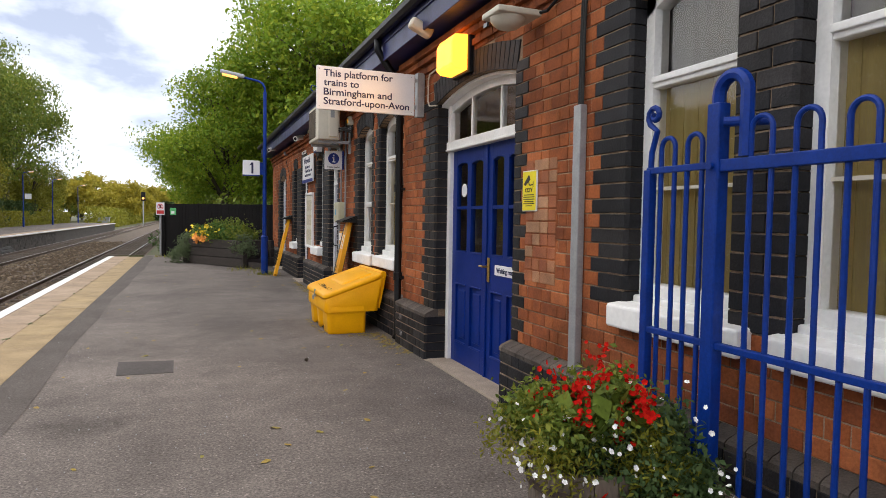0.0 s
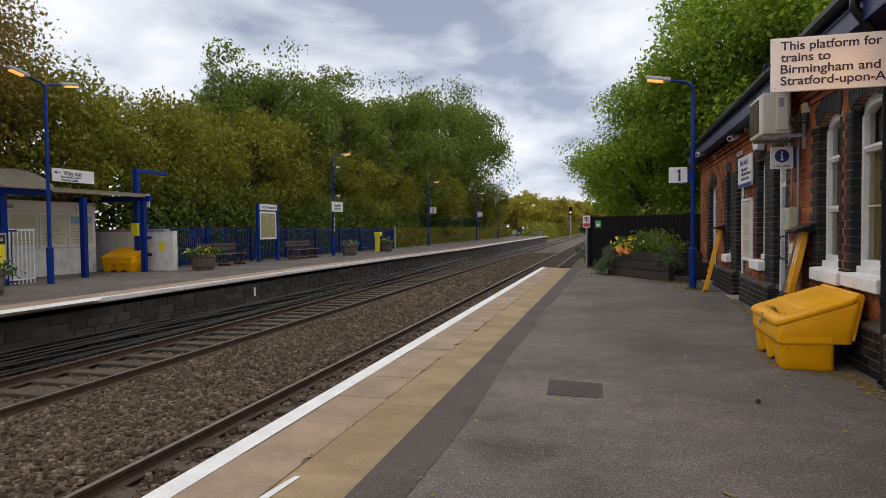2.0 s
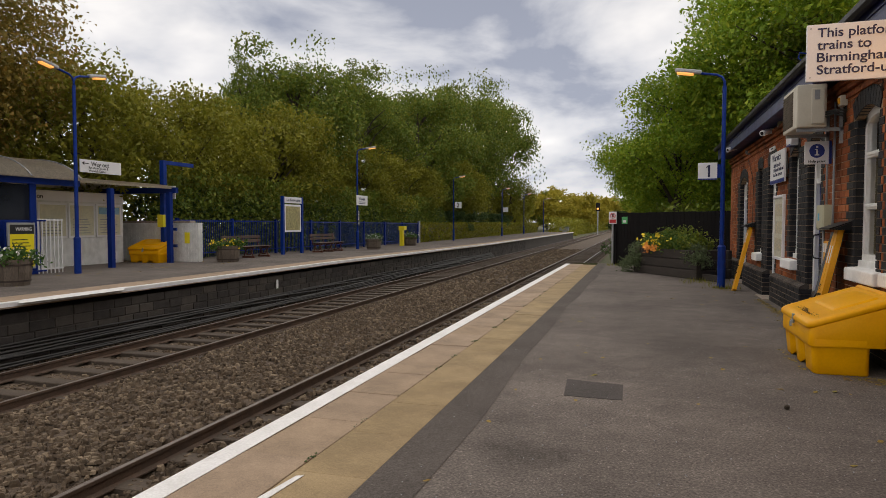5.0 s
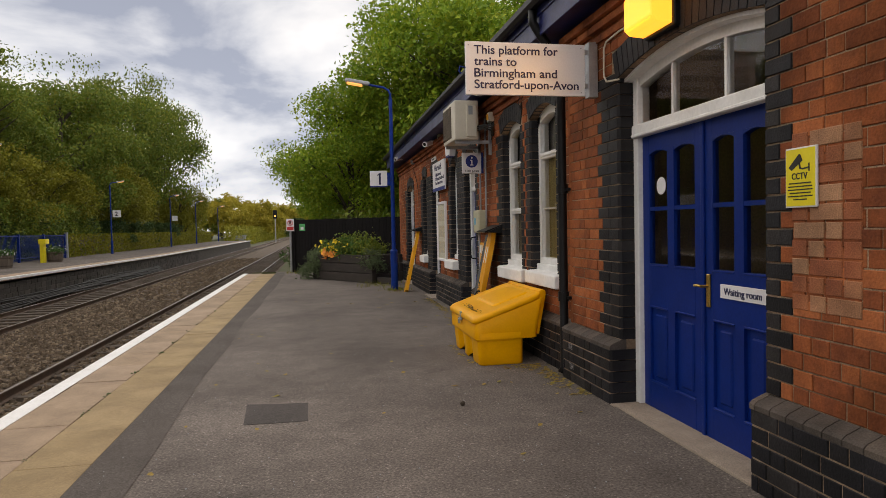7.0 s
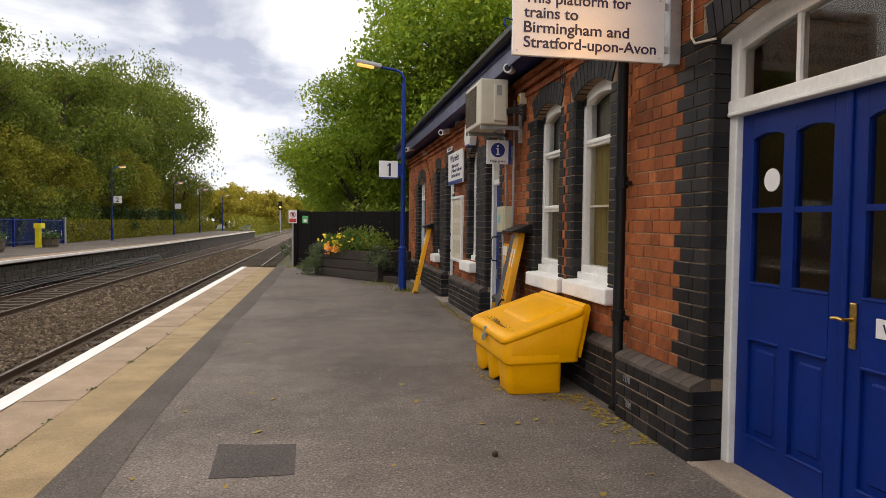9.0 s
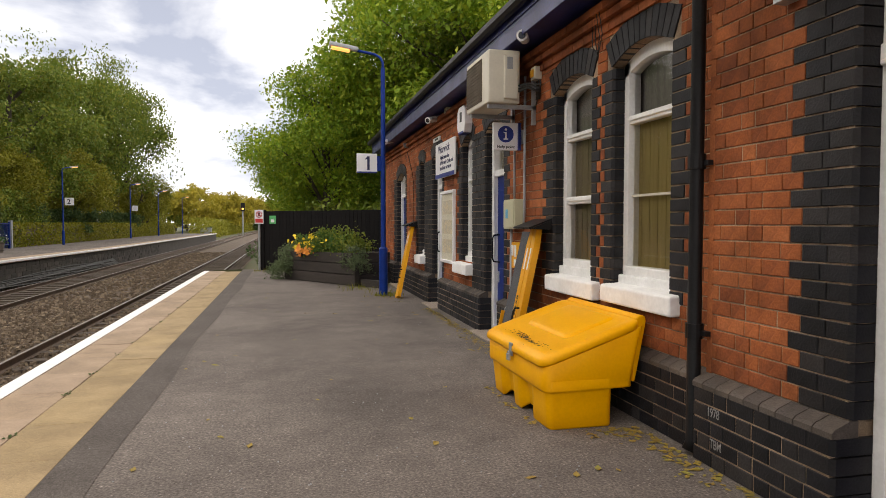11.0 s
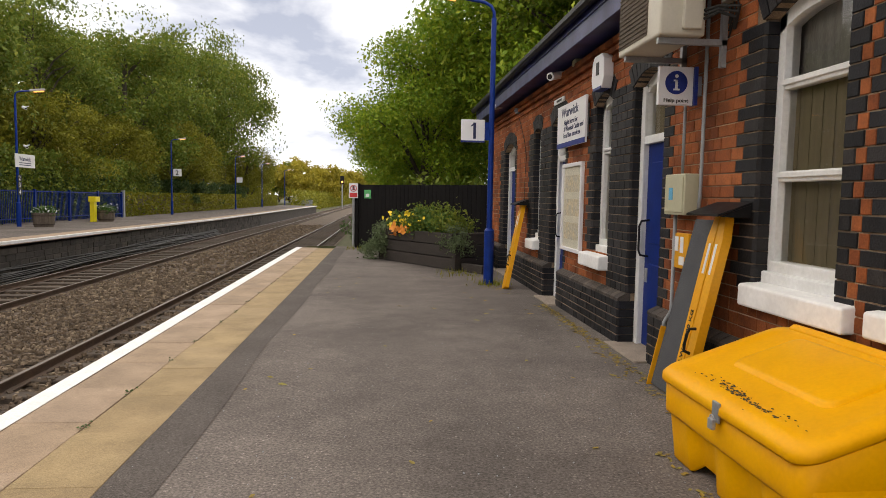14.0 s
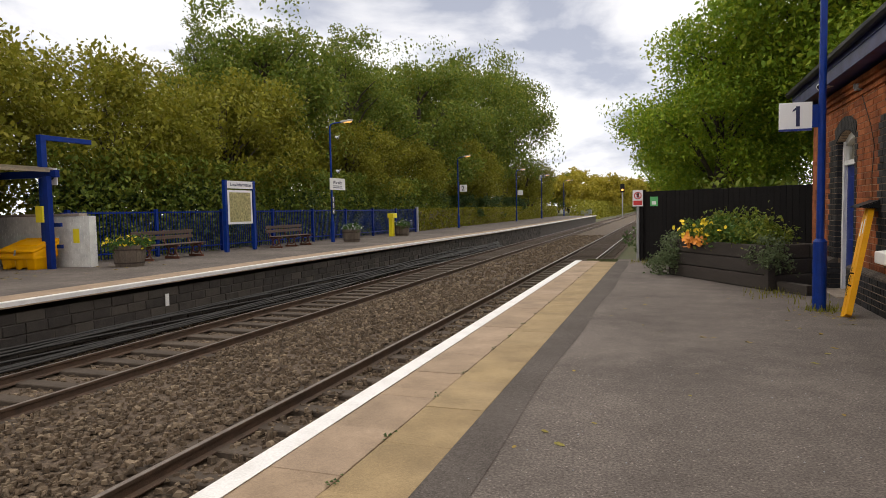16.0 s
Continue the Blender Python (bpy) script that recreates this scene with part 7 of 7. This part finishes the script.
inner = [(x, z - 0.03) for x, z in reversed(prof)]
prism(bm, outer + inner, "y", SY0, 15.7)
part("roof_sheet", bm, m_canopy, t, "curved bronze translucent roof sheets")
low = [(x - 0.25, 2.62 + (z - 2.62) * 0.3) for x, z in prof]
bm = bmesh.new()
prism(bm, low + [(x, z - 0.05) for x, z in reversed(low)], "y", 15.7, 19.75)
part("lower_roof_sheet", bm, m_canopy, t, "flatter translucent roof over the notice boards")
for i in range(15):
    y = SY0 + 0.6 + i * 1.5
    bm = tube(bmesh.new(), [(x, y, z + 0.015) for x, z in prof], 0.02, seg=6)
    part("roof_rib", bm, m_galv, t, "pale curved roof rib")
# near-black base colour carries the dimness under the shelter roof
part("back_wall", box(-17.4, -17.3, SY0, 19.6, Z, 2.5), mat("shelter wall in shade", (0.05, 0.05, 0.06), (0.04, 0.04, 0.05)), t, "back wall coloured near-black for the shade under the roof")
part("end_wall", box(-17.3, SX, SY0 - .05, SY0, Z, 2.5), m_doorblue, t)
for y in (16.9, 19.4):
    part("post", box(-14.35, -14.2, y - .07, y + .07, Z, 2.46), m_doorblue, t, "blue canopy post")
part("fascia_beam", box(-17.3, -14.1, 19.5, 19.62, 2.44, 2.62), m_doorblue, t)

t = thing("information_wall", (-16, 17, 0.12), "white painted wall with notice boards under an information header", "notice board")
part("wall_panel", box(-16.1, -16.0, 14.6, 19.2, Z, 2.4), m_paintbrick, t, "white painted wall")
hd = part("header", box(-15.995, -15.97, 14.6, 19.2, 2.1, 2.36), m_signwhite, t, "white header board")
words("lettering", "Information", 0.2, pose(-15.968, 15.2, 2.16, *TRACKFACE), m_inkblack, hd)
for k, (ya, yb) in enumerate(((15.0, 15.85), (15.95, 16.95), (17.0, 18.0), (18.05, 19.1))):
    f = part("notice_case", box(-15.995, -15.96, ya, yb, 0.98, 2.05, bevel=0.01, seg=1), m_signwhite, t, "white framed notice case")
    part("notice_sheet", box(-15.962, -15.957, ya + .06, yb - .06, 1.05, 1.98), mat("notice paper", (0.68, 0.64, 0.46), (0.6, 0.57, 0.42), bump=0), f, "yellowed paper notice")
    if k == 3:
        part("heading", box(-15.9575, -15.954, ya + .1, yb - .1, 1.72, 1.94), mat("pale blue print", (0.25, 0.45, 0.60), (0.2, 0.4, 0.55), bump=0), f, "pale blue heading")
    for r_ in range(6):
        part("text_bar", box(-15.9575, -15.9545, ya + .15, yb - .2 - .05 * (r_ % 3), 1.12 + r_ * .085, 1.14 + r_ * .085), m_grey, f)

t = thing("white_gate", (-14.2, 14.9, 0.12), "white metal bar gate beside the shelter", "gate")
for k in range(7):
    part("bar", rod(bmesh.new(), (-14.22, 14.42 + k * .12, Z), (-14.22, 14.42 + k * .12, 1.55), 0.015, seg=8), m_signwhite, t)
for z in (Z + .1, 1.5):
    part("rail", box(-14.24, -14.20, 14.40, 15.16, z, z + .04), m_signwhite, t)

t = thing("poster_railing", (-13.95, 8, 0.12), "blue metal railing carrying framed posters in front of the shelter", "railing")
for z in (0.22, 1.50):
    part("rail", box(-13.97, -13.93, SY0, 14.4, z - .02, z + .02), m_doorblue, t)
me = shared("railing_bar", rod(bmesh.new(), (0, 0, 0.2), (0, 0, 1.5), 0.011, seg=6), m_doorblue)
y = 4.0
while y < 14.4:
    piece("railing_bar", me, t, (0, y - 8, -0.12))
    y += 0.16
m_po = [mat("pale yellow poster", (0.66, 0.58, 0.34), (0.58, 0.40, 0.36), scale=2.5, fine=12, bump=0, fine_amt=0.2), mat("pale blue poster", (0.24, 0.50, 0.60), (0.30, 0.52, 0.58), scale=2.5, fine=12, bump=0), m_signyellow]
for k, (ya, yb) in enumerate(((9.35, 10.15), (11.4, 12.15), (13.3, 14.05), (7.2, 8.0), (5.0, 5.8))):
    s = thing("advertising_poster", (-13.9, (ya + yb) / 2, 0.3), ("pale yellow advertising poster in a grey frame", "pale blue advertising poster in a grey frame", "yellow warning poster in a grey frame", "pale yellow advertising poster in a grey frame", "pale blue advertising poster in a grey frame")[k], "poster", "posters")
    f = part("frame", box(-13.93, -13.88, ya, yb, 0.30, 1.45, bevel=0.006, seg=1), m_galv, s, "grey metal frame")
    sh = part("poster_sheet", box(-13.882, -13.876, ya + .05, yb - .05, 0.35, 1.40), m_po[k % 3], f)
    if k % 3 < 2:
        words("lettering", "C25", 0.15, pose(-13.8745, ya + .14, 1.06, *TRACKFACE), m_inkblack, sh)
        part("band", box(-13.8765, -13.8745, ya + .08, yb - .2, 1.0, 1.03), m_pet_orange, sh)
        part("band", box(-13.8765, -13.8745, ya + .08, yb - .2, 1.22, 1.25), m_pet_orange, sh)
        bm = bmesh.new()
        prism(bm, [(ya + .14, .45), (yb - .2, .45), (yb - .12, .6), (yb - .18, .95), (yb - .28, .7), (ya + .18, .55)], "x", -13.8765, -13.8748)
        part("picture", bm, m_pet_orange if k % 3 else mat("lilac print", (0.35, 0.2, 0.42), (0.5, 0.35, 0.3), bump=0), sh)
    else:
        b = part("heading", box(-13.8765, -13.8745, ya + .05, yb - .05, 1.17, 1.40), m_inkblack, sh)
        words("lettering", "WARNING", 0.12, pose(-13.873, ya + .2, 1.25, *TRACKFACE), m_signwhite, b, width=0.44)
        for r_ in range(6):
            part("text_bar", box(-13.8765, -13.8745, ya + .1, yb - .15 - .04 * (r_ % 3), .62 + r_ * .08, .64 + r_ * .08), m_inkblack, sh)

s = thing("way_out_sign", (-13.35, 15.3, 2.8), "white Way out sign with an arrow on the lamp post", "sign")
f = part("sign_panel", box(-13.38, -13.35, 14.95, 16.35, 2.78, 3.12, bevel=0.004), m_signwhite, s)
words("lettering", "Way out", 0.17, pose(-13.347, 15.30, 2.96, *TRACKFACE), m_inkblack, f)
words("lettering", "Bus stands A and B", 0.085, pose(-13.347, 15.22, 2.885, *TRACKFACE), m_inkblack, f)
words("lettering", "Warwick Castle", 0.085, pose(-13.347, 15.22, 2.805, *TRACKFACE), m_inkblack, f)
bm = bmesh.new()
prism(bm, [(15.0, 3.02), (15.08, 3.07), (15.08, 3.03), (15.22, 3.03), (15.22, 3.01), (15.08, 3.01), (15.08, 2.97)], "x", -13.349, -13.346)
part("arrow", bm, m_inkblack, f)

t = thing("white_wall", (-15.5, 20, 0.1), "low white painted brick wall with a stone coping", "wall", "", "structure")
for k in range(16):
    z0 = Z + k * 0.083
    x = -17.5 - (0.11 if k % 2 else 0)
    while x < -13.62:
        w = min(0.225, -13.6 - x)
        part("brick", box(max(x, -17.5) + .004, x + w - .004, 19.98 + random.uniform(0, .004), 20.2, z0 + .004, z0 + .079), m_paintbrick, t)
        x += w
part("coping", box(-17.5, -13.9, 19.95, 20.22, Z + 16 * .083, Z + 16 * .083 + .07, bevel=0.01), m_stone, t)
part("core", box(-17.49, -13.62, 19.992, 20.19, Z, Z + 16 * .083), m_paintbrick, t)
part("notice", box(-14.15, -13.95, 19.965, 19.978, 0.75, 1.12), m_signyellow, t, "yellow notice")

t = thing("bracket_post", (-14.75, 19.7, 0.12), "blue steel post with a long arm and a help point", "post")
part("post", box(-14.84, -14.68, 19.62, 19.78, Z, 3.55, bevel=0.008), m_ironblue, t)
part("arm", box(-14.82, -14.70, 19.7, 21.2, 3.42, 3.55, bevel=0.006), m_ironblue, t)
for z in (0.62, 1.18):
    part("crossbar", box(-14.9, -14.3, 19.74, 19.8, z, z + .1), m_ironblue, t)
f = part("help_sign", box(-14.62, -14.25, 19.66, 19.69, 2.25, 2.68), m_signwhite, t, "white information sign")
bm = bmesh.new()
bmesh.ops.create_cone(bm, cap_ends=True, segments=20, radius1=0.12, radius2=0.12, depth=0.006, matrix=pose(-14.435, 19.655, 2.50, 90, 0, 0))
part("disc", bm, m_inkblack, f)
part("help_box", box(-14.86, -14.62, 19.5, 19.62, 1.3, 1.72, bevel=0.01), m_signyellow, t, "yellow help point box")

# blue railing along the back, then hedge
t = thing("blue_railing", (-14.8, 33, 0.0), "blue vertical bar railing along the far platform", "railing")
me = shared("railing_bar", rod(bmesh.new(), (0, 0, 0.05), (0, 0, 1.45), 0.014, seg=6), m_doorblue)
y = 20.3
while y < 46:
    piece("railing_bar", me, t, (0, y - 33, zf(y)))
    y += 0.125
for z in (0.2, 1.38):
    bm = bmesh.new()
    for a, b in zip((20.2, 28, 34, 40), (28, 34, 40, 46.2)):
        prism(bm, [(a, z + zf(a)), (b, z + zf(b)), (b, z + .045 + zf(b)), (a, z + .045 + zf(a))], "x", -14.825, -14.775)
    part("rail", bm, m_doorblue, t)
for k in range(9):
    y = 20.4 + k * 3.2
    part("post", box(-14.85, -14.75, y - .05, y + .05, zf(y), 1.5 + zf(y)), m_doorblue, t)
part("end_post", box(-14.9, -14.75, 46.2, 46.4, 0, 1.6), m_grey, t)
fence = tagged(new("ivy_fence"), "ivy-covered fence along the far end of the platform", "fence")
part("panel", box(-15.2, -15.1, 46.5, 104, 0, 1.35), m_bench, fence)
r = np.random.default_rng(50)
p = np.stack([-15.05 + r.normal(0, .12, 16000), 46.5 + 57 * r.random(16000), r.random(16000) * 1.5], -1)
greenery("ivy", p, 0.17, m_leaf_olive, fence, "thick ivy", 50)
p = np.stack([-16.0 + r.normal(0, .45, 26000), 20.6 + 34 * r.random(26000), 0.1 + r.random(26000) ** 1.3 * 3.4], -1)
o = new("undergrowth", leaf_mesh("undergrowth", p, 0.17, 51, m_leaf_green))
tagged(o, "tangled green undergrowth behind the blue railing", "undergrowth", kind="stuff")
p = np.stack([-18.9 + r.normal(0, .5, 60000), -8 + 125 * r.random(60000) ** 1.25, 0.2 + r.random(60000) ** 1.2 * 5.0], -1)
o = new("undergrowth", leaf_mesh("undergrowth", p, 0.26, 52, m_leaf_olive))
tagged(o, "tall olive undergrowth behind the far platform", "undergrowth", kind="stuff")
p = np.stack([1.3 + np.abs(r.normal(0, 2.2, 14000)), 26 + 60 * r.random(14000), -0.9 + r.random(14000) ** 1.3 * 3.2], -1)
o = new("undergrowth", leaf_mesh("undergrowth", p, 0.2, 53, m_leaf_green))
tagged(o, "green undergrowth beside the line past the fence", "undergrowth", kind="stuff")


def bench(x, y, z, label):
    t = thing("platform_bench", (x, y, z), label, "bench", "benches")
    L = 1.25
    for k in range(4):
        part("seat_slat", box(x - .22 + k * .12, x - .12 + k * .12, y - L, y + L, z + .42, z + .45, bevel=.006, seg=1), m_bench, t)
    for k in range(2):
        part("back_slat", box(x - .32 - .02 * k, x - .28 - .02 * k, y - L, y + L, z + .58 + k * .15, z + .69 + k * .15, bevel=.006, seg=1), m_bench, t)
    for s in (-1, 0, 1):
        yy = y + s * (L - .2)
        bm = bmesh.new()
        bx(bm, x - .26, x + .26, yy - .03, yy + .03, z, z + .07)
        tube(bm, arc((x, yy, z + .24), .13, 0, 360, 14, (1, 0, 0), (0, 0, 1)), .025, seg=6)
        bx(bm, x - .26, x + .26, yy - .03, yy + .03, z + .37, z + .42)
        tube(bm, [(x - .24, yy, z + .40), (x - .30, yy, z + .6), (x - .33, yy, z + .86)], .025, seg=6)
        tube(bm, [(x - .2, yy, z + .05), (x - .13, yy, z + .24), (x - .2, yy, z + .4)], .022, seg=6)
        tube(bm, [(x + .2, yy, z + .05), (x + .13, yy, z + .24), (x + .2, yy, z + .4)], .022, seg=6)
        part("cast_leg", bm, m_castred, t, "rust-red cast iron leg with a ring")


bench(-13.6, 22.9, zf(22.9), "brown slatted platform bench with cast iron legs beside a flower tub")
bench(-13.5, 29.3, zf(29.3), "brown slatted platform bench with cast iron legs by the map board")
for k, (x, y, lab) in enumerate(((-12.75, 20.4, "half-barrel flower tub of yellow-white flowers beside a bench"), (-12.1, 11.9, "half-barrel flower tub with tall white flowers by the posters"), (-12.7, 32.9, "half-barrel flower tub beside the lamp post"), (-13.0, 39.4, "half-barrel flower tub beside a yellow box"))):
    z = zf(y)
    t = half_barrel("flower_tub", x, y, z, 0.40, 0.55, lab)
    PM = Matrix.Translation((x, y, z))
    greenery("foliage", bush(700, (-0.38, -0.38, 0.5), (0.38, 0.38, 0.75), 60 + k, PM, 0.08, 30), 0.09, m_leaf_fresh, t, "bedding leaves", 60 + k)
    blossoms("pale_flowers", bush(70, (-0.42, -0.42, 0.55), (0.42, 0.42, 0.82), 70 + k, PM, 0.06, 40), 0.035, m_pet_white if k != 0 else m_pet_yellow, t, "pale flowers", 70 + k)

t = thing("map_board", (-13.8, 26.5, 0.1), "blue post-mounted local information map board", "notice board")
z = zf(26)
for y in (25.75, 27.35):
    part("post", box(-13.88, -13.76, y - .06, y + .06, z, 2.58), m_ironblue, t)
hd = part("header", box(-13.84, -13.78, 25.8, 27.3, 2.30, 2.56), m_signwhite, t)
words("lettering", "Local information", 0.16, pose(-13.777, 26.02, 2.38, *TRACKFACE), m_ink, hd, width=1.15)
f = part("map_frame", box(-13.84, -13.79, 25.85, 27.25, 1.05, 2.24, bevel=.01), m_signwhite, t)
part("map_sheet", box(-13.792, -13.787, 25.95, 27.15, 1.13, 2.16), mat("faded town map", (0.42, 0.36, 0.16), (0.28, 0.26, 0.12), scale=4, fine=14, bump=0, fine_amt=0.4), f, "faded brown and green town map")

s = thing("station_sign", (-13.4, 33.4, 2.4), "white station name sign on the far lamp post", "sign")
f = part("sign_panel", box(-13.55, -13.52, 32.6, 34.0, 2.38, 2.9), m_signwhite, s)
words("lettering", "Warwick", 0.22, pose(-13.517, 32.85, 2.64, *TRACKFACE), m_ink, f)
for k in range(2):
    part("text_bar", box(-13.5205, -13.517, 32.85, 33.7, 2.46 + k * .08, 2.49 + k * .08), m_ink, f)
for k, d in enumerate("234"):
    q = part("number_plate", box(-13.53, -13.515, 32.72, 32.98, 1.85 - k * .27, 2.08 - k * .27), m_inkblack, s, "black number panel")
    words("lettering", d, 0.26, pose(-13.512, 32.77, 1.87 - k * .27, *TRACKFACE), m_signwhite, q)
cctv_camera("security_camera", (-13.4, 33.1, 3.2), (0.7, -0.6, -0.3), "white camera on the far lamp post", m_signwhite)
cctv_camera("security_camera", (-13.4, 33.1, 4.7), (0.7, -0.6, -0.3), "white camera near the top of the far lamp post", m_signwhite)
t = thing("salt_box", (-13.3, 38.8, 0.03), "slim yellow cabinet on the far platform", "cabinet")
part("case", box(-13.42, -13.22, 38.6, 38.9, zf(38.7), 1.0, bevel=.01), m_signyellow, t)
part("lid", box(-13.44, -13.1, 38.5, 39.0, 1.0, 1.25, bevel=.01), m_signyellow, t)
t = thing("signal_post", (-7.9, 140, -1.0), "grey railway signal with a lit yellow light", "signal")
part("mast", rod(bmesh.new(), (-7.9, 140, -1), (-7.9, 140, 5.6), .12), m_galv, t)
hd = part("head", box(-8.3, -7.5, 139.8, 140, 3.9, 5.6), m_black, t)
part("aspect_lens", rod(bmesh.new(), (-7.9, 139.8, 4.4), (-7.9, 139.7, 4.4), .22), m_lampwarm, hd, "lit amber aspect")
t = thing("relay_cabinet", (-11.5, 112, -0.9), "grey lineside relay cabinet", "cabinet")
part("case", box(-12.5, -10.9, 111.5, 112.5, -1.05, 0.7, bevel=.03), m_grey, t)
part("cap", box(-12.6, -10.8, 111.4, 112.6, 0.7, 0.8), m_grey, t)

# ---- litter and small stones on the platform ----
def scatter(name, pts, size, seed, material, label):
    r = np.random.default_rng(seed)
    bm = bmesh.new()
    for x, y, z in pts:
        a, s = r.random() * 6.28, size * r.uniform(.6, 1.4)
        vs = []
        for q, l, hh in ((0, 1, .10), (.9, .55, .0), (2.4, .6, .18), (3.14, .9, .05), (4.0, .6, .22), (5.5, .5, .0)):
            vs.append(bm.verts.new((x + s * l * math.cos(a + q), y + s * l * math.sin(a + q), z + .004 + s * hh * r.random())))
        bm.faces.new(vs)
    return tagged(part(name, bm, material, recalc=False), label, "leaf litter", kind="stuff")


r = np.random.default_rng(77)
pts = [(2.93 - abs(r.normal(0, .10)), 7.0 + 1.3 * r.random(), 0) for _ in range(120)]
pts += [(2.85 - abs(r.normal(0, .10)), 9.9 + 2.4 * r.random(), 0) for _ in range(150)]
pts += [(2.9 - abs(r.normal(0, .08)), 12.3 + 2.6 * r.random(), 0) for _ in range(240)]
pts += [(2.28 - abs(r.normal(0, .05)), 8.4 + 1.2 * r.random(), 0) for _ in range(26)]
pts += [(2.72 + r.normal(0, .12), 8.22 + r.normal(0, .06), 0) for _ in range(40)]
pts += [(2.5 + r.normal(0, .15), 16.6 + r.normal(0, .3), 0) for _ in range(60)]
scatter("leaf_litter", pts, .026, 1, m_litter, "yellow-green leaves drifted along the wall foot")
pts = [(r.uniform(-.6, 2.8), r.uniform(2.0, 18), 0) for _ in range(80)]
scatter("fallen_leaves", pts, .036, 2, m_litter, "fallen leaves scattered over the asphalt")
pts = [(-13.2 + r.normal(0, .6), r.uniform(4, 22), .12) for _ in range(120)]
scatter("far_leaves", pts, .06, 3, m_litter, "fallen leaves on the far platform")
bm = bmesh.new()
for i in range(700):
    x, y = r.uniform(-.7, 2.7), 1.6 + 12 * r.random() ** 1.4
    s_ = r.uniform(.002, .006)
    bmesh.ops.create_icosphere(bm, subdivisions=1, radius=s_, matrix=Matrix.Translation((x, y, s_ * .4)))
tagged(part("loose_grit", bm, m_grey), "pale loose grit on the asphalt", "grit", kind="stuff")
bm = bmesh.new()
bmesh.ops.create_icosphere(bm, subdivisions=2, radius=.022, matrix=Matrix.Translation((1.80, 6.96, .016)))
for v in bm.verts:
    v.co += Vector((noise.noise(v.co * 40), noise.noise(v.co * 40 + Vector((5, 5, 5))), 0)) * .008
tagged(part("dark_lump", bm, m_soil), "small dark lump lying on the asphalt", "lump")
bm = bmesh.new()
for i in range(500):
    k = i % 3
    x, y = ((2.2 + r.normal(0, .25), 18.6 + r.normal(0, .5)), (2.45 + r.normal(0, .12), 17.0 + r.normal(0, .15)), (0.2 + r.uniform(-.6, .6), 24.4 + r.normal(0, .3)))[k]
    h = r.uniform(.03, .12)
    a = r.random() * 6.28
    bm.faces.new([bm.verts.new(p) for p in ((x - .008 * math.cos(a), y - .008 * math.sin(a), 0), (x + .008 * math.cos(a), y + .008 * math.sin(a), 0), (x + r.normal(0, .02), y + r.normal(0, .02), h))])
tagged(part("grass_tufts", bm, m_leaf_olive, recalc=False), "tufts of grass at the planter and lamp post", "grass", kind="stuff")

# ---- chalk marks on the plinth ----
for txt, y, z in (("1978", 7.54, 0.30), ("TBM", 7.52, 0.12)):
    words("chalk_mark", txt, 0.075, pose(2.9435, y, z, *WALLFACE), m_chalk, wall1, width=0.10, thick=0.0006)

# ---- brickwork, laid last ----
# repaired stretch beside the notice
for c in range(10):
    y = 4.30
    while y < 4.72:
        w = min(random.choice((.11, .21, .21)), 4.74 - y)
        single("repair_brick", W1 - 0.004, y + .005, y + w - .005, 1.0 + c * COURSE + .005, 1.0 + (c + 1) * COURSE - .005, m_buff, wall1)
        y += w
lay(W1, WALL_Y0, STEP_Y, OPEN1, wall1, (6.62, 7.7), W1 - 0.095)
lay(W2, STEP_Y + 0.002, WALL_Y1, OPEN2, wall2, (7.7, 8.6), W2 - 0.085)
bm = bmesh.new()
bx(bm, W1, W2 + 0.1, STEP_Y - 0.05, STEP_Y - 0.004, 0.5, WALL_TOP)
setting("wall_return", bm, m_red_i, "narrow red brick return where the wall steps", "wall")
